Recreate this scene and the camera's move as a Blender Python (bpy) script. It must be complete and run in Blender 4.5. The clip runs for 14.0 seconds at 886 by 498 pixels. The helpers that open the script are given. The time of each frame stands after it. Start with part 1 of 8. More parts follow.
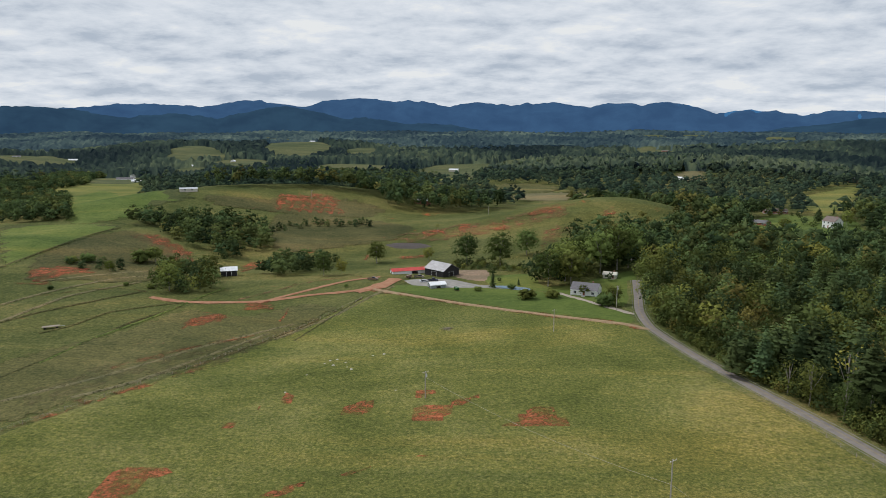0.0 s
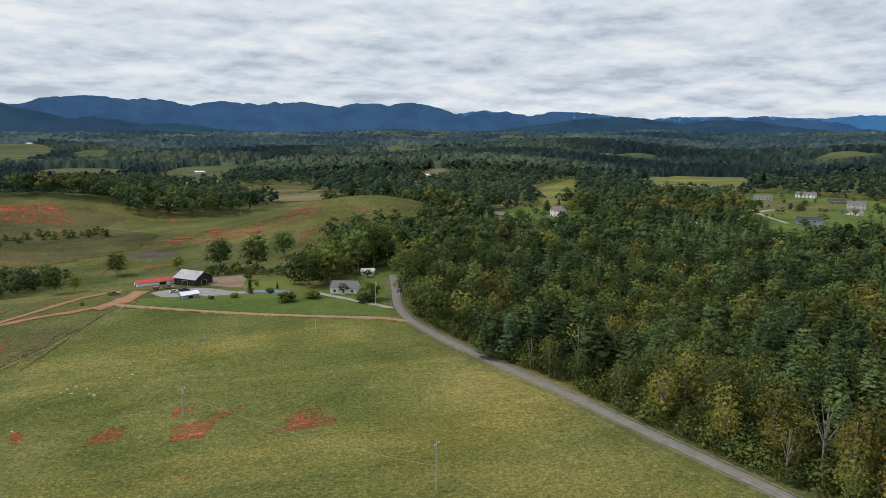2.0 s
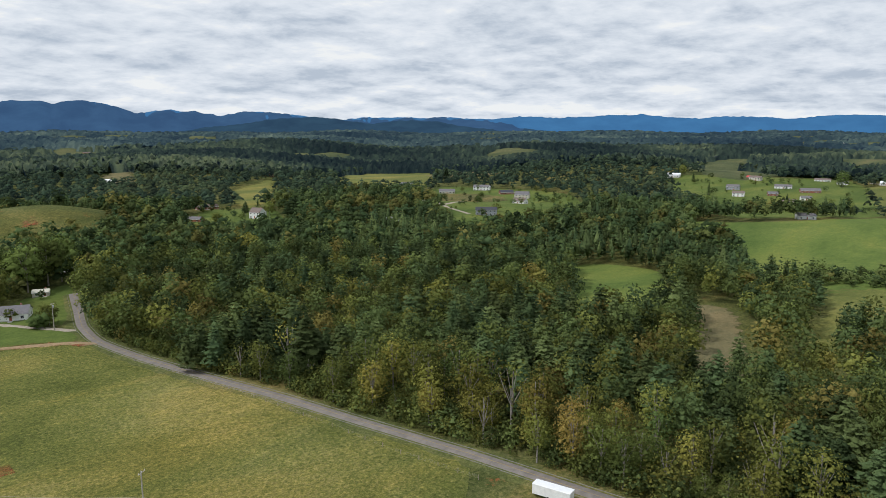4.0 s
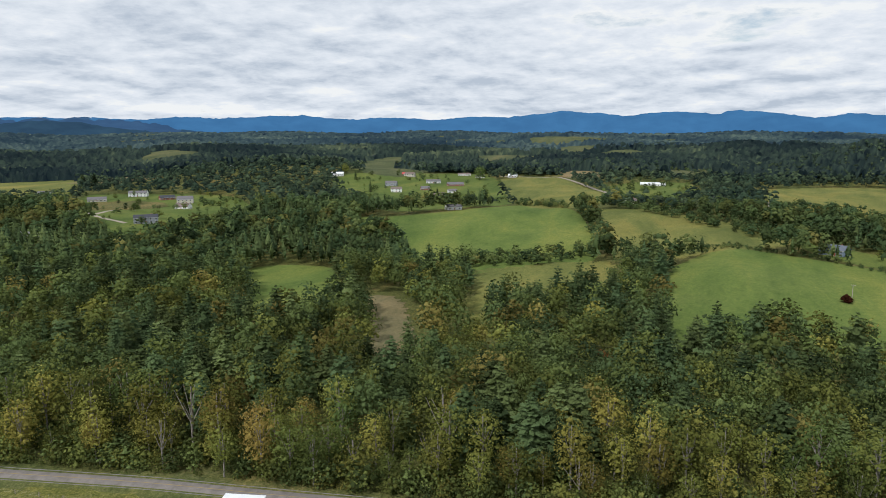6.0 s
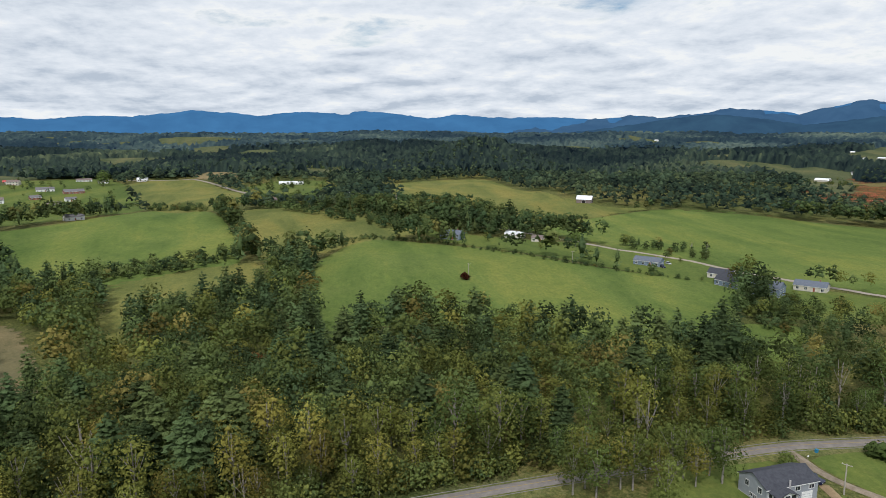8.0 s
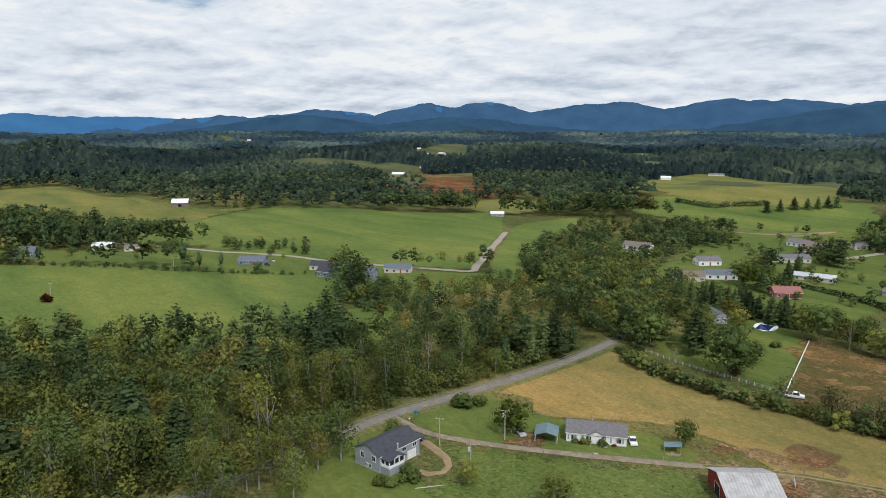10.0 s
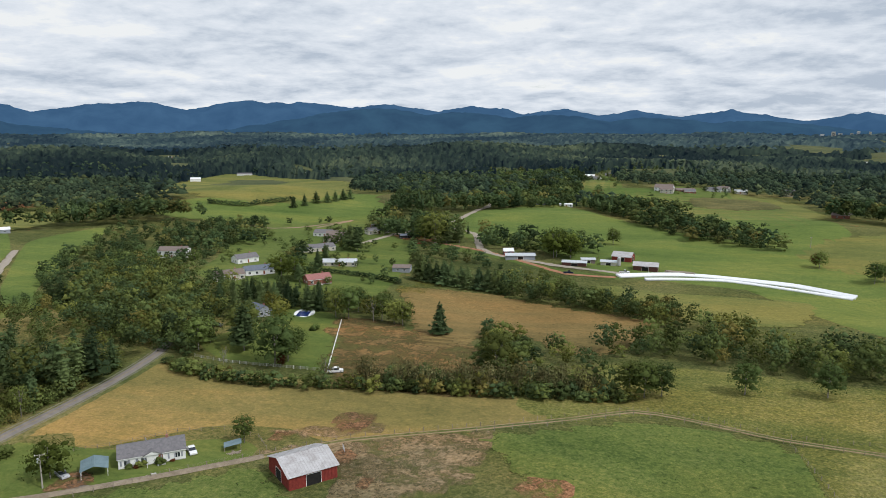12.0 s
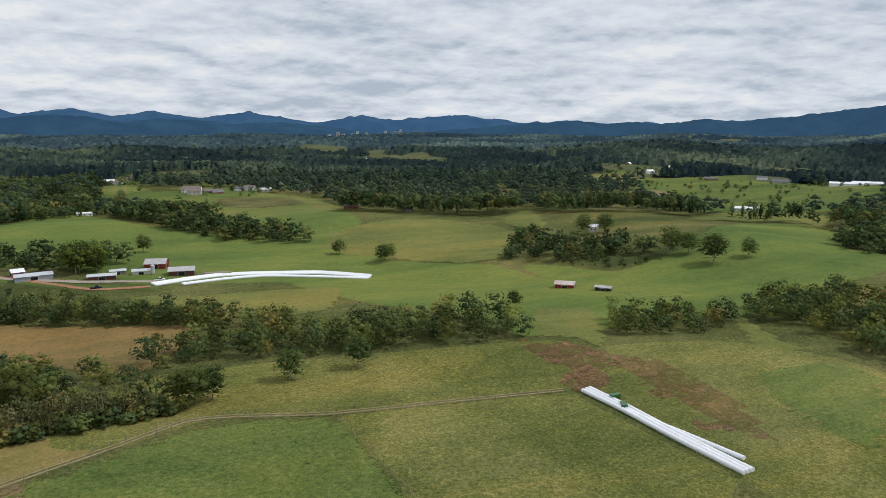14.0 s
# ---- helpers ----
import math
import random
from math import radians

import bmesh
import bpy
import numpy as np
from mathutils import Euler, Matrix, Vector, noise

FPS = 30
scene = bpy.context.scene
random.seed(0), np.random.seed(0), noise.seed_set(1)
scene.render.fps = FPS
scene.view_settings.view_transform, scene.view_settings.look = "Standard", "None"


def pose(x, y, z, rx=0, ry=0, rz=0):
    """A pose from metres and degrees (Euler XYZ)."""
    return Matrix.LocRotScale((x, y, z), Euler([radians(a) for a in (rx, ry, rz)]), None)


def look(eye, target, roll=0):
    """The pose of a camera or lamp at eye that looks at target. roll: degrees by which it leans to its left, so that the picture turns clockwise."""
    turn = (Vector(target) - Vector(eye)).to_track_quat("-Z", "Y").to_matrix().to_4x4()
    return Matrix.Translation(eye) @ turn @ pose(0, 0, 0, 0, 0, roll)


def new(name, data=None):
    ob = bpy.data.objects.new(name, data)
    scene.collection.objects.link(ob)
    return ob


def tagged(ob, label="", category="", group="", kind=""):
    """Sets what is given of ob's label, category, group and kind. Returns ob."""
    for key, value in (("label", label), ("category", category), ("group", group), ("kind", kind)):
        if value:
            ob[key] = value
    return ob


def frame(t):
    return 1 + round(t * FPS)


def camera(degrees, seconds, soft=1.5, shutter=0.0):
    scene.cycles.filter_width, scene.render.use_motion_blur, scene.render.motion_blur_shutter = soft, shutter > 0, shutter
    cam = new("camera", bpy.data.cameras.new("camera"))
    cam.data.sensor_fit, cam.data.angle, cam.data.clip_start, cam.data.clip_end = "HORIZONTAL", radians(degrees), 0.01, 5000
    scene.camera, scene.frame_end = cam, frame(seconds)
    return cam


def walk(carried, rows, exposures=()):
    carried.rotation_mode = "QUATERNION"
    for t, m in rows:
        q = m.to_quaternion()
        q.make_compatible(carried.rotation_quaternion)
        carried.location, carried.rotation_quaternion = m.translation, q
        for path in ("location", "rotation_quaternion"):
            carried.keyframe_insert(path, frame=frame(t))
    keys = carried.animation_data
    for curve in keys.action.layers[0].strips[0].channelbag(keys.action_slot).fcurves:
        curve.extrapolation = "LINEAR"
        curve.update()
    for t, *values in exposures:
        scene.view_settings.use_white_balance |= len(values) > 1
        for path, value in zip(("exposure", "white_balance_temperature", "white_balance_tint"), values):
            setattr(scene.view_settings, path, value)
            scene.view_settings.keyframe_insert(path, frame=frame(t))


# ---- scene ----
from mathutils import geometry

cam = camera(63.86, 14.0, soft=0.3)
# seconds, yaw, pitch: the camera hovers and turns to its right
TURN = [
    (0.0, 0.0, -9.94), (0.5, -4.02, -9.95), (1.0, -9.40, -9.95), (1.5, -13.98, -9.95), (2.0, -19.66, -9.96),
    (4.5, -50.07, -9.95), (5.0, -56.80, -9.94), (5.5, -63.43, -9.91), (6.0, -69.98, -9.89), (6.5, -77.21, -9.88),
    (7.0, -84.69, -9.88), (7.5, -91.51, -9.89), (10.0, -130.09, -9.90), (10.5, -138.92, -9.90), (11.0, -147.76, -9.89),
    (11.5, -157.30, -9.86), (12.0, -166.62, -9.82), (12.5, -175.49, -9.79), (13.0, -185.09, -9.76), (13.5, -193.90, -9.74),
    (14.0, -203.38, -9.73),
]
EYE = 82.0          # height of the camera over the near pasture
walk(cam, [(t, pose(0, 0, EYE, 90 + pitch, 0, yaw)) for t, yaw, pitch in TURN],
     [(0.0, -0.16), (2.0, -0.12), (4.5, -0.02), (7.5, 0.0), (10.0, -0.03), (12.0, -0.04), (14.0, -0.16)])

# ---- light ----
SUN_AZIMUTH, SUN_HEIGHT = 288.0, 50.0
sun = new("sun", bpy.data.lights.new("sun", "SUN"))
sun.data.energy, sun.data.angle, sun.data.color = 2.4, radians(3.0), (1.0, 0.985, 0.985)
a, e = radians(SUN_AZIMUTH), radians(SUN_HEIGHT)
sun.matrix_world = look((math.sin(a) * math.cos(e) * 900, math.cos(a) * math.cos(e) * 900, math.sin(e) * 900), (0, 0, 0))

world = bpy.data.worlds.new("sky")
scene.world = world
world.use_nodes = True
nt = world.node_tree
nt.nodes.clear()


def wire(tree, kind, inputs=(), **settings):
    """A node with its settings, and its inputs linked or set."""
    node = tree.nodes.new(kind)
    for key, value in settings.items():
        setattr(node, key, value)
    for key, value in dict(inputs).items():
        if isinstance(value, bpy.types.NodeSocket):
            tree.links.new(value, node.inputs[key])
        else:
            node.inputs[key].default_value = value
    return node


def maths(tree, op, a, b=0.0, clamp=False):
    return wire(tree, "ShaderNodeMath", {0: a, 1: b}, operation=op, use_clamp=clamp).outputs[0]


def ramp(tree, fac, stops, mode="LINEAR"):
    node = wire(tree, "ShaderNodeValToRGB", {0: fac})
    node.color_ramp.interpolation = mode
    while len(node.color_ramp.elements) < len(stops):
        node.color_ramp.elements.new(0.5)
    for el, (at, col) in zip(node.color_ramp.elements, stops):
        el.position, el.color = at, (*col, 1)
    return node.outputs[0]


def mixed(tree, fac, a, b, mode="MIX"):
    node = wire(tree, "ShaderNodeMix", data_type="RGBA", blend_type=mode)
    for key, value in ((0, fac), (6, a), (7, b)):
        if isinstance(value, bpy.types.NodeSocket):
            tree.links.new(value, node.inputs[key])
        else:
            node.inputs[key].default_value = value if key == 0 else (*value[:3], 1)
    return node.outputs[2]


way = wire(nt, "ShaderNodeTexCoord").outputs["Generated"]
xyz = wire(nt, "ShaderNodeSeparateXYZ", {0: way}).outputs


def deck(rise):
    """Where the way through the sky meets the cloud deck, seen at a low angle."""
    lift = maths(nt, "ADD", maths(nt, "MAXIMUM", maths(nt, "ADD", xyz[2], rise), 0.0), 0.20)
    return wire(nt, "ShaderNodeCombineXYZ", {0: maths(nt, "DIVIDE", xyz[0], lift), 1: maths(nt, "DIVIDE", xyz[1], lift), 2: maths(nt, "MULTIPLY", xyz[2], 4.0)}).outputs[0]


def puffs(where):
    return wire(nt, "ShaderNodeTexNoise", {"Vector": where, "Scale": 2.6, "Detail": 11.0, "Roughness": 0.6, "Distortion": 0.12}).outputs[0]


here = puffs(deck(0.0))
above = puffs(deck(0.011))
broad = wire(nt, "ShaderNodeTexNoise", {"Vector": deck(0.0), "Scale": 0.55, "Detail": 4.0, "Roughness": 0.5}).outputs[0]
cover = maths(nt, "ADD", maths(nt, "MULTIPLY", broad, 0.5), maths(nt, "MULTIPLY", here, 0.5))
lit = maths(nt, "ADD", cover, maths(nt, "MULTIPLY", maths(nt, "SUBTRACT", here, above), 0.7))
cloud = ramp(nt, lit, [(0.30, (0.52, 0.60, 0.71)), (0.42, (0.68, 0.75, 0.845)), (0.50, (0.77, 0.835, 0.92)), (0.58, (0.845, 0.90, 0.975)), (0.66, (0.95, 0.98, 1.0))])
blue = wire(nt, "ShaderNodeTexSky", sky_type="NISHITA", sun_disc=False, sun_elevation=e, sun_rotation=a, altitude=700.0).outputs[0]
blue = mixed(nt, 1.0, blue, (0.10, 0.10, 0.10), "MULTIPLY")
gaps = maths(nt, "MULTIPLY", maths(nt, "SUBTRACT", cover, 0.625, True), 12.0, True)
sky = mixed(nt, gaps, cloud, blue)
nt.links.new(wire(nt, "ShaderNodeBackground", {0: sky, 1: 0.92}).outputs[0], wire(nt, "ShaderNodeOutputWorld").inputs[0])

# ---- materials ----
def material(name, rough=0.9, metal=0.0, spec=0.2):
    """A node material: its tree, its shader, and object coordinates in metres."""
    m = bpy.data.materials.new(name)
    m.use_nodes = True
    tree = m.node_tree
    shader = tree.nodes["Principled BSDF"]
    shader.inputs["Roughness"].default_value, shader.inputs["Metallic"].default_value = rough, metal
    shader.inputs["Specular IOR Level"].default_value = spec
    return m, tree, shader, wire(tree, "ShaderNodeNewGeometry").outputs["Position"]


def noisy(tree, where, scale, detail=4.0, rough=0.55, warp=0.0):
    return wire(tree, "ShaderNodeTexNoise", {"Vector": where, "Scale": scale, "Detail": detail, "Roughness": rough, "Distortion": warp}).outputs[0]


def bumped(tree, shader, height, strength, distance):
    node = wire(tree, "ShaderNodeBump", {"Height": height, "Strength": strength, "Distance": distance})
    tree.links.new(node.outputs[0], shader.inputs["Normal"])


def grass(name, dark, mid, light, soil=None, soil_at=0.66, tuft=0.85, relief=0.5, holes=0.0, soft=False):
    """Grassland: broad patches, tussocks of a metre or two, and bare soil where it is worn."""
    m, tree, shader, at = material(name, 0.95, 0, 0.05)
    broad = noisy(tree, at, 0.016, 5, 0.6, 0.6)
    tufts = noisy(tree, at, tuft, 4, 0.62, 0.8)
    blades = noisy(tree, at, 2.6, 4, 0.8)
    fac = maths(tree, "ADD", maths(tree, "MULTIPLY", broad, 0.32), maths(tree, "ADD", maths(tree, "MULTIPLY", tufts, 0.38), maths(tree, "MULTIPLY", blades, 0.30)))
    wide = 0.075 if relief > 0.3 else 0.14
    col = ramp(tree, fac, [(0.5 - wide, dark), (0.5, mid), (0.5 + wide, light)])
    drift = noisy(tree, wire(tree, "ShaderNodeMapping", {"Vector": at, "Rotation": (0.0, 0.0, 0.6), "Scale": (0.006, 0.021, 0.02)}).outputs[0], 1.0, 5, 0.6, 0.8)
    streak = ramp(tree, drift, [(0.32, (0.66, 0.74, 0.74)), (0.5, (1.0, 1.0, 1.0)), (0.66, (1.40, 1.18, 1.14))])
    col = mixed(tree, 1.0, col, streak, "MULTIPLY")
    rows = noisy(tree, wire(tree, "ShaderNodeMapping", {"Vector": at, "Rotation": (0.0, 0.0, 0.7), "Scale": (0.16, 0.30, 0.2)}).outputs[0], 1.0, 4, 0.65, 1.2)
    col = mixed(tree, 1.0, col, ramp(tree, rows, [(0.34, (0.86, 0.88, 0.88)), (0.5, (1.0, 1.0, 1.0)), (0.64, (1.14, 1.10, 1.07))]), "MULTIPLY")
    clump = noisy(tree, at, 0.95, 3, 0.75, 0.3)
    deep = min(1.0, relief * 0.95)
    col = mixed(tree, 1.0, col, ramp(tree, clump, [(0.36, (1 - 0.38 * deep, 1 - 0.34 * deep, 1 - 0.34 * deep)), (0.5, (1.0, 1.0, 1.0)), (0.64, (1 + 0.42 * deep, 1 + 0.34 * deep, 1 + 0.25 * deep))]), "MULTIPLY")
    if soil:
        worn = maths(tree, "ADD", maths(tree, "MULTIPLY", noisy(tree, at, 0.05, 6, 0.65, 0.4), 0.8), maths(tree, "MULTIPLY", tufts, 0.2))
        bare = maths(tree, "MULTIPLY", maths(tree, "SUBTRACT", worn, soil_at, True), 14.0, True)
        col = mixed(tree, bare, col, soil)
    tree.links.new(col, shader.inputs["Base Color"])
    bumped(tree, shader, maths(tree, "ADD", tufts, maths(tree, "MULTIPLY", blades, 0.7)), min(1.0, relief * 1.4), 0.6)
    inland = wire(tree, "ShaderNodeSeparateColor", {0: wire(tree, "ShaderNodeAttribute", attribute_name="tint").outputs[0]}).outputs[0]
    if soft:
        fade = maths(tree, "ADD", maths(tree, "SUBTRACT", inland, 0.5), maths(tree, "MULTIPLY", maths(tree, "SUBTRACT", tufts, 0.5), 1.8))
        tree.links.new(maths(tree, "MULTIPLY", fade, 5.0, True), shader.inputs["Alpha"])
    if holes:
        gap = maths(tree, "ADD", maths(tree, "MULTIPLY", noisy(tree, at, 0.13, 5, 0.65, 0.6), 0.75), maths(tree, "MULTIPLY", tufts, 0.25))
        gap = maths(tree, "ADD", gap, maths(tree, "MULTIPLY", maths(tree, "SUBTRACT", inland, 1.0), 0.34))
        tree.links.new(maths(tree, "MULTIPLY", maths(tree, "SUBTRACT", gap, holes, True), 4.4, True), shader.inputs["Alpha"])
    return m


def plain(name, a, b, scale=1.0, rough=0.8, metal=0.0, relief=0.0, spec=0.3, warp=0.4):
    """A surface whose colour wanders between a and b, with finer grain over it."""
    m, tree, shader, at = material(name, rough, metal, spec)
    n = maths(tree, "ADD", maths(tree, "MULTIPLY", noisy(tree, at, scale, 5, 0.6, warp), 0.7), maths(tree, "MULTIPLY", noisy(tree, at, scale * 7, 3), 0.3))
    tree.links.new(ramp(tree, n, [(0.33, a), (0.67, b)]), shader.inputs["Base Color"])
    if relief:
        bumped(tree, shader, n, relief, 0.05)
    return m


CLAY = (0.36, 0.095, 0.038)
M = {
    "land": grass("pasture_grass", (0.058, 0.072, 0.022), (0.104, 0.116, 0.036), (0.185, 0.172, 0.068), CLAY, 0.63),
    "bright": grass("lush_grass", (0.086, 0.130, 0.032), (0.118, 0.162, 0.040), (0.165, 0.195, 0.056), relief=0.25),
    "olive": grass("grazed_grass", (0.108, 0.122, 0.036), (0.152, 0.162, 0.047), (0.205, 0.200, 0.066), relief=0.3, soft=True),
    "hay": grass("hay_stubble", (0.125, 0.115, 0.054), (0.176, 0.152, 0.078), (0.23, 0.198, 0.108), relief=0.2, soft=True),
    "dry": grass("dry_pasture", (0.140, 0.130, 0.042), (0.222, 0.180, 0.062), (0.32, 0.232, 0.090), (0.30, 0.150, 0.07), 0.64, relief=0.3),
    "worn": grass("trodden_ground", (0.13, 0.105, 0.050), (0.235, 0.180, 0.098), (0.33, 0.255, 0.155), (0.24, 0.11, 0.06), 0.64, holes=0.36),
    "brown": grass("broom_sedge", (0.130, 0.100, 0.038), (0.205, 0.145, 0.056), (0.27, 0.195, 0.080), relief=0.3, soft=True),
    "sedge": grass("sedge_slope", (0.075, 0.078, 0.030), (0.120, 0.116, 0.044), (0.19, 0.165, 0.07), (0.24, 0.10, 0.055), 0.64, soft=True),
    "rust": grass("rusty_weeds", (0.120, 0.095, 0.038), (0.200, 0.128, 0.055), (0.25, 0.185, 0.076), relief=0.4, holes=0.36),
    "clay": grass("bare_red_clay", (0.16, 0.085, 0.040), (0.29, 0.098, 0.050), (0.38, 0.130, 0.070), relief=0.4, holes=0.40),
    "claypale": grass("clay_with_grass", (0.117, 0.106, 0.045), (0.216, 0.115, 0.062), (0.297, 0.106, 0.062), relief=0.4, holes=0.45),
    "tan": grass("bare_tan_ground", (0.153, 0.120, 0.075), (0.243, 0.184, 0.125), (0.324, 0.239, 0.188), relief=0.3),
    "lawn": grass("mown_lawn", (0.074, 0.108, 0.027), (0.104, 0.140, 0.035), (0.142, 0.168, 0.048), tuft=0.7, relief=0.15),
    "meadow": grass("tussock_meadow", (0.096, 0.114, 0.030), (0.164, 0.176, 0.046), (0.275, 0.256, 0.092), (0.27, 0.138, 0.07), 0.66, 1.15, 0.75),
    "green": grass("green_pasture", (0.072, 0.108, 0.027), (0.112, 0.150, 0.038), (0.180, 0.200, 0.062), (0.24, 0.18, 0.10), 0.68, 0.9, 0.45, soft=True),
    "soil": grass("scraped_red_soil", (0.19, 0.105, 0.045), (0.36, 0.120, 0.055), (0.47, 0.170, 0.085), relief=0.6, holes=0.38),
    "yard": plain("gravel_yard", (0.20, 0.19, 0.17), (0.33, 0.31, 0.28), 0.3, 0.95),
    "asphalt": plain("worn_asphalt", (0.150, 0.132, 0.118), (0.250, 0.222, 0.198), 0.5, 0.9),
    "gravel": plain("gravel", (0.24, 0.20, 0.16), (0.40, 0.35, 0.28), 0.8, 0.95),
    "verge": grass("road_verge", (0.080, 0.098, 0.032), (0.118, 0.132, 0.044), (0.185, 0.180, 0.078)),
    "claytrack": plain("red_clay_track", (0.26, 0.105, 0.05), (0.40, 0.22, 0.13), 0.3, 0.95),
    "earth": grass("disturbed_earth", (0.12, 0.080, 0.045), (0.235, 0.130, 0.068), (0.33, 0.215, 0.12), relief=0.5, holes=0.36),
    "yellow": grass("yellow_weeds", (0.11, 0.12, 0.03), (0.18, 0.165, 0.035), (0.30, 0.25, 0.05), relief=0.4, holes=0.45),
    "dirt": plain("brown_dirt", (0.16, 0.125, 0.085), (0.32, 0.26, 0.19), 0.5, 0.95),
    "ochre": plain("ochre_earth", (0.20, 0.14, 0.075), (0.36, 0.26, 0.15), 0.5, 0.95),
    # brown scrubby growth, darkened in colour for cloud shade; also colours dark ruts
    "scrub": grass("scrub_slope_with_shade", (0.058, 0.064, 0.026), (0.096, 0.094, 0.038), (0.150, 0.134, 0.060), (0.25, 0.10, 0.055), 0.63, relief=0.8, soft=True),
    # green slope grass with the cloud's shade put into its colour
    "heath": grass("shaded_green_slope", (0.048, 0.062, 0.026), (0.082, 0.094, 0.036), (0.125, 0.128, 0.052), relief=0.6, soft=True),
    "thatch": grass("dead_grass", (0.10, 0.095, 0.040), (0.16, 0.140, 0.062), (0.22, 0.185, 0.09), relief=0.4, holes=0.44),
    "mud": plain("wet_brown_mud", (0.035, 0.026, 0.022), (0.075, 0.055, 0.045), 0.2, 0.6),
    # grass with haze and cloud shade muted into its colour
    "haze_dulled": grass("haze_muted_grass", (0.060, 0.076, 0.036), (0.086, 0.100, 0.046), (0.125, 0.130, 0.062), relief=0.2),
    "bark": plain("bark", (0.16, 0.14, 0.12), (0.36, 0.33, 0.29), 2.5, 0.95, relief=0.5),
}


def foliage(name, stops, by_object, ragged=2.0, haze_glow=0.0):
    """Leaves: one colour a tree along the stops, and a little change from leaf cluster to leaf cluster."""
    m, tree, shader, at = material(name, 0.9, 0, 0.03)
    if by_object:
        pick = wire(tree, "ShaderNodeObjectInfo").outputs["Random"]
        value = maths(tree, "FRACT", maths(tree, "MULTIPLY", pick, 17.3))
    else:
        pick, value, _ = wire(tree, "ShaderNodeSeparateColor", {0: wire(tree, "ShaderNodeAttribute", attribute_name="tint").outputs[0]}).outputs
    leaf = wire(tree, "ShaderNodeNewGeometry").outputs["Random Per Island"]
    col = ramp(tree, pick, stops)
    tone = maths(tree, "ADD", maths(tree, "MULTIPLY", value, 1.0), 0.52)
    shade = maths(tree, "MULTIPLY", tone, maths(tree, "ADD", maths(tree, "MULTIPLY", leaf, 0.30), 0.85))
    grey = wire(tree, "ShaderNodeCombineColor", {0: shade, 1: shade, 2: maths(tree, "MULTIPLY", tone, maths(tree, "ADD", maths(tree, "MULTIPLY", leaf, 0.4), 0.8))}).outputs[0]
    col = mixed(tree, 1.0, col, grey, "MULTIPLY")
    sprigs = maths(tree, "ADD", maths(tree, "MULTIPLY", noisy(tree, at, 3.2, 4, 0.75), 2.0), 0.0)
    col = mixed(tree, 1.0, col, wire(tree, "ShaderNodeCombineColor", {0: sprigs, 1: sprigs, 2: sprigs}).outputs[0], "MULTIPLY")
    open_to_sky = None
    if ragged:
        # leaf clusters end in loose sprigs; the inner crown is closed
        inner = wire(tree, "ShaderNodeSeparateColor", {0: wire(tree, "ShaderNodeAttribute", attribute_name="tint").outputs[0]}).outputs[2]
        edge = maths(tree, "MULTIPLY", maths(tree, "SUBTRACT", noisy(tree, at, ragged, 3, 0.6), 0.40), 60.0, True)
        open_to_sky = maths(tree, "SUBTRACT", 1.0, maths(tree, "MAXIMUM", edge, inner), True)
    tree.links.new(col, shader.inputs["Base Color"])
    # blue emission painted on far leaves as haze; zero on near ones
    shader.inputs["Emission Color"].default_value, shader.inputs["Emission Strength"].default_value = (0.16, 0.36, 0.66, 1), haze_glow
    thin = wire(tree, "ShaderNodeBsdfTranslucent", {0: mixed(tree, 1.0, col, (1.25, 1.25, 0.8), "MULTIPLY")}).outputs[0]
    out = tree.nodes["Material Output"]
    leafy = wire(tree, "ShaderNodeMixShader", {0: 0.22, 1: shader.outputs[0], 2: thin}).outputs[0]
    if open_to_sky is not None:
        leafy = wire(tree, "ShaderNodeMixShader", {0: open_to_sky, 1: leafy, 2: wire(tree, "ShaderNodeBsdfTransparent").outputs[0]}).outputs[0]
    tree.links.new(leafy, out.inputs[0])
    return m


GREENS = [(0.0, (0.056, 0.084, 0.036)), (0.3, (0.078, 0.108, 0.038)), (0.6, (0.108, 0.132, 0.038)), (0.86, (0.142, 0.150, 0.037)), (0.98, (0.168, 0.160, 0.040)), (1.0, (0.172, 0.148, 0.044))]
DARKS = [(0.0, (0.054, 0.086, 0.038)), (0.5, (0.078, 0.112, 0.044)), (1.0, (0.108, 0.138, 0.050))]
AUTUMN = [(0.0, (0.125, 0.145, 0.036)), (0.5, (0.182, 0.180, 0.042)), (0.90, (0.205, 0.188, 0.044)), (0.97, (0.215, 0.165, 0.045)), (0.99, (0.20, 0.125, 0.045)), (1.0, (0.14, 0.050, 0.026))]
M["leaf"], M["leaf_one"] = foliage("broad_leaves", GREENS, False), foliage("broad_leaves_of_a_tree", [(0.0, (0.072, 0.106, 0.034)), (0.5, (0.102, 0.136, 0.038)), (1.0, (0.150, 0.165, 0.042))], True)
# darker copy of the broad leaves, shade put into the colour past 400 m
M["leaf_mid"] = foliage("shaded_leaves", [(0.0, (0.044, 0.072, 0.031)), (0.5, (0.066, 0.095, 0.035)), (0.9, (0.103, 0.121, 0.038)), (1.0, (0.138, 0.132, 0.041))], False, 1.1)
M["needle"], M["needle_one"] = foliage("pine_needles", DARKS, False, 2.6), foliage("pine_needles_of_a_tree", DARKS, True, 2.6)
M["leaf_willow"] = foliage("light_leaves", [(0.0, (0.073, 0.098, 0.020)), (1.0, (0.099, 0.124, 0.025))], True)
M["leaf_red"] = foliage("dark_red_leaves", [(0.0, (0.046, 0.012, 0.008)), (1.0, (0.086, 0.033, 0.013))], True)
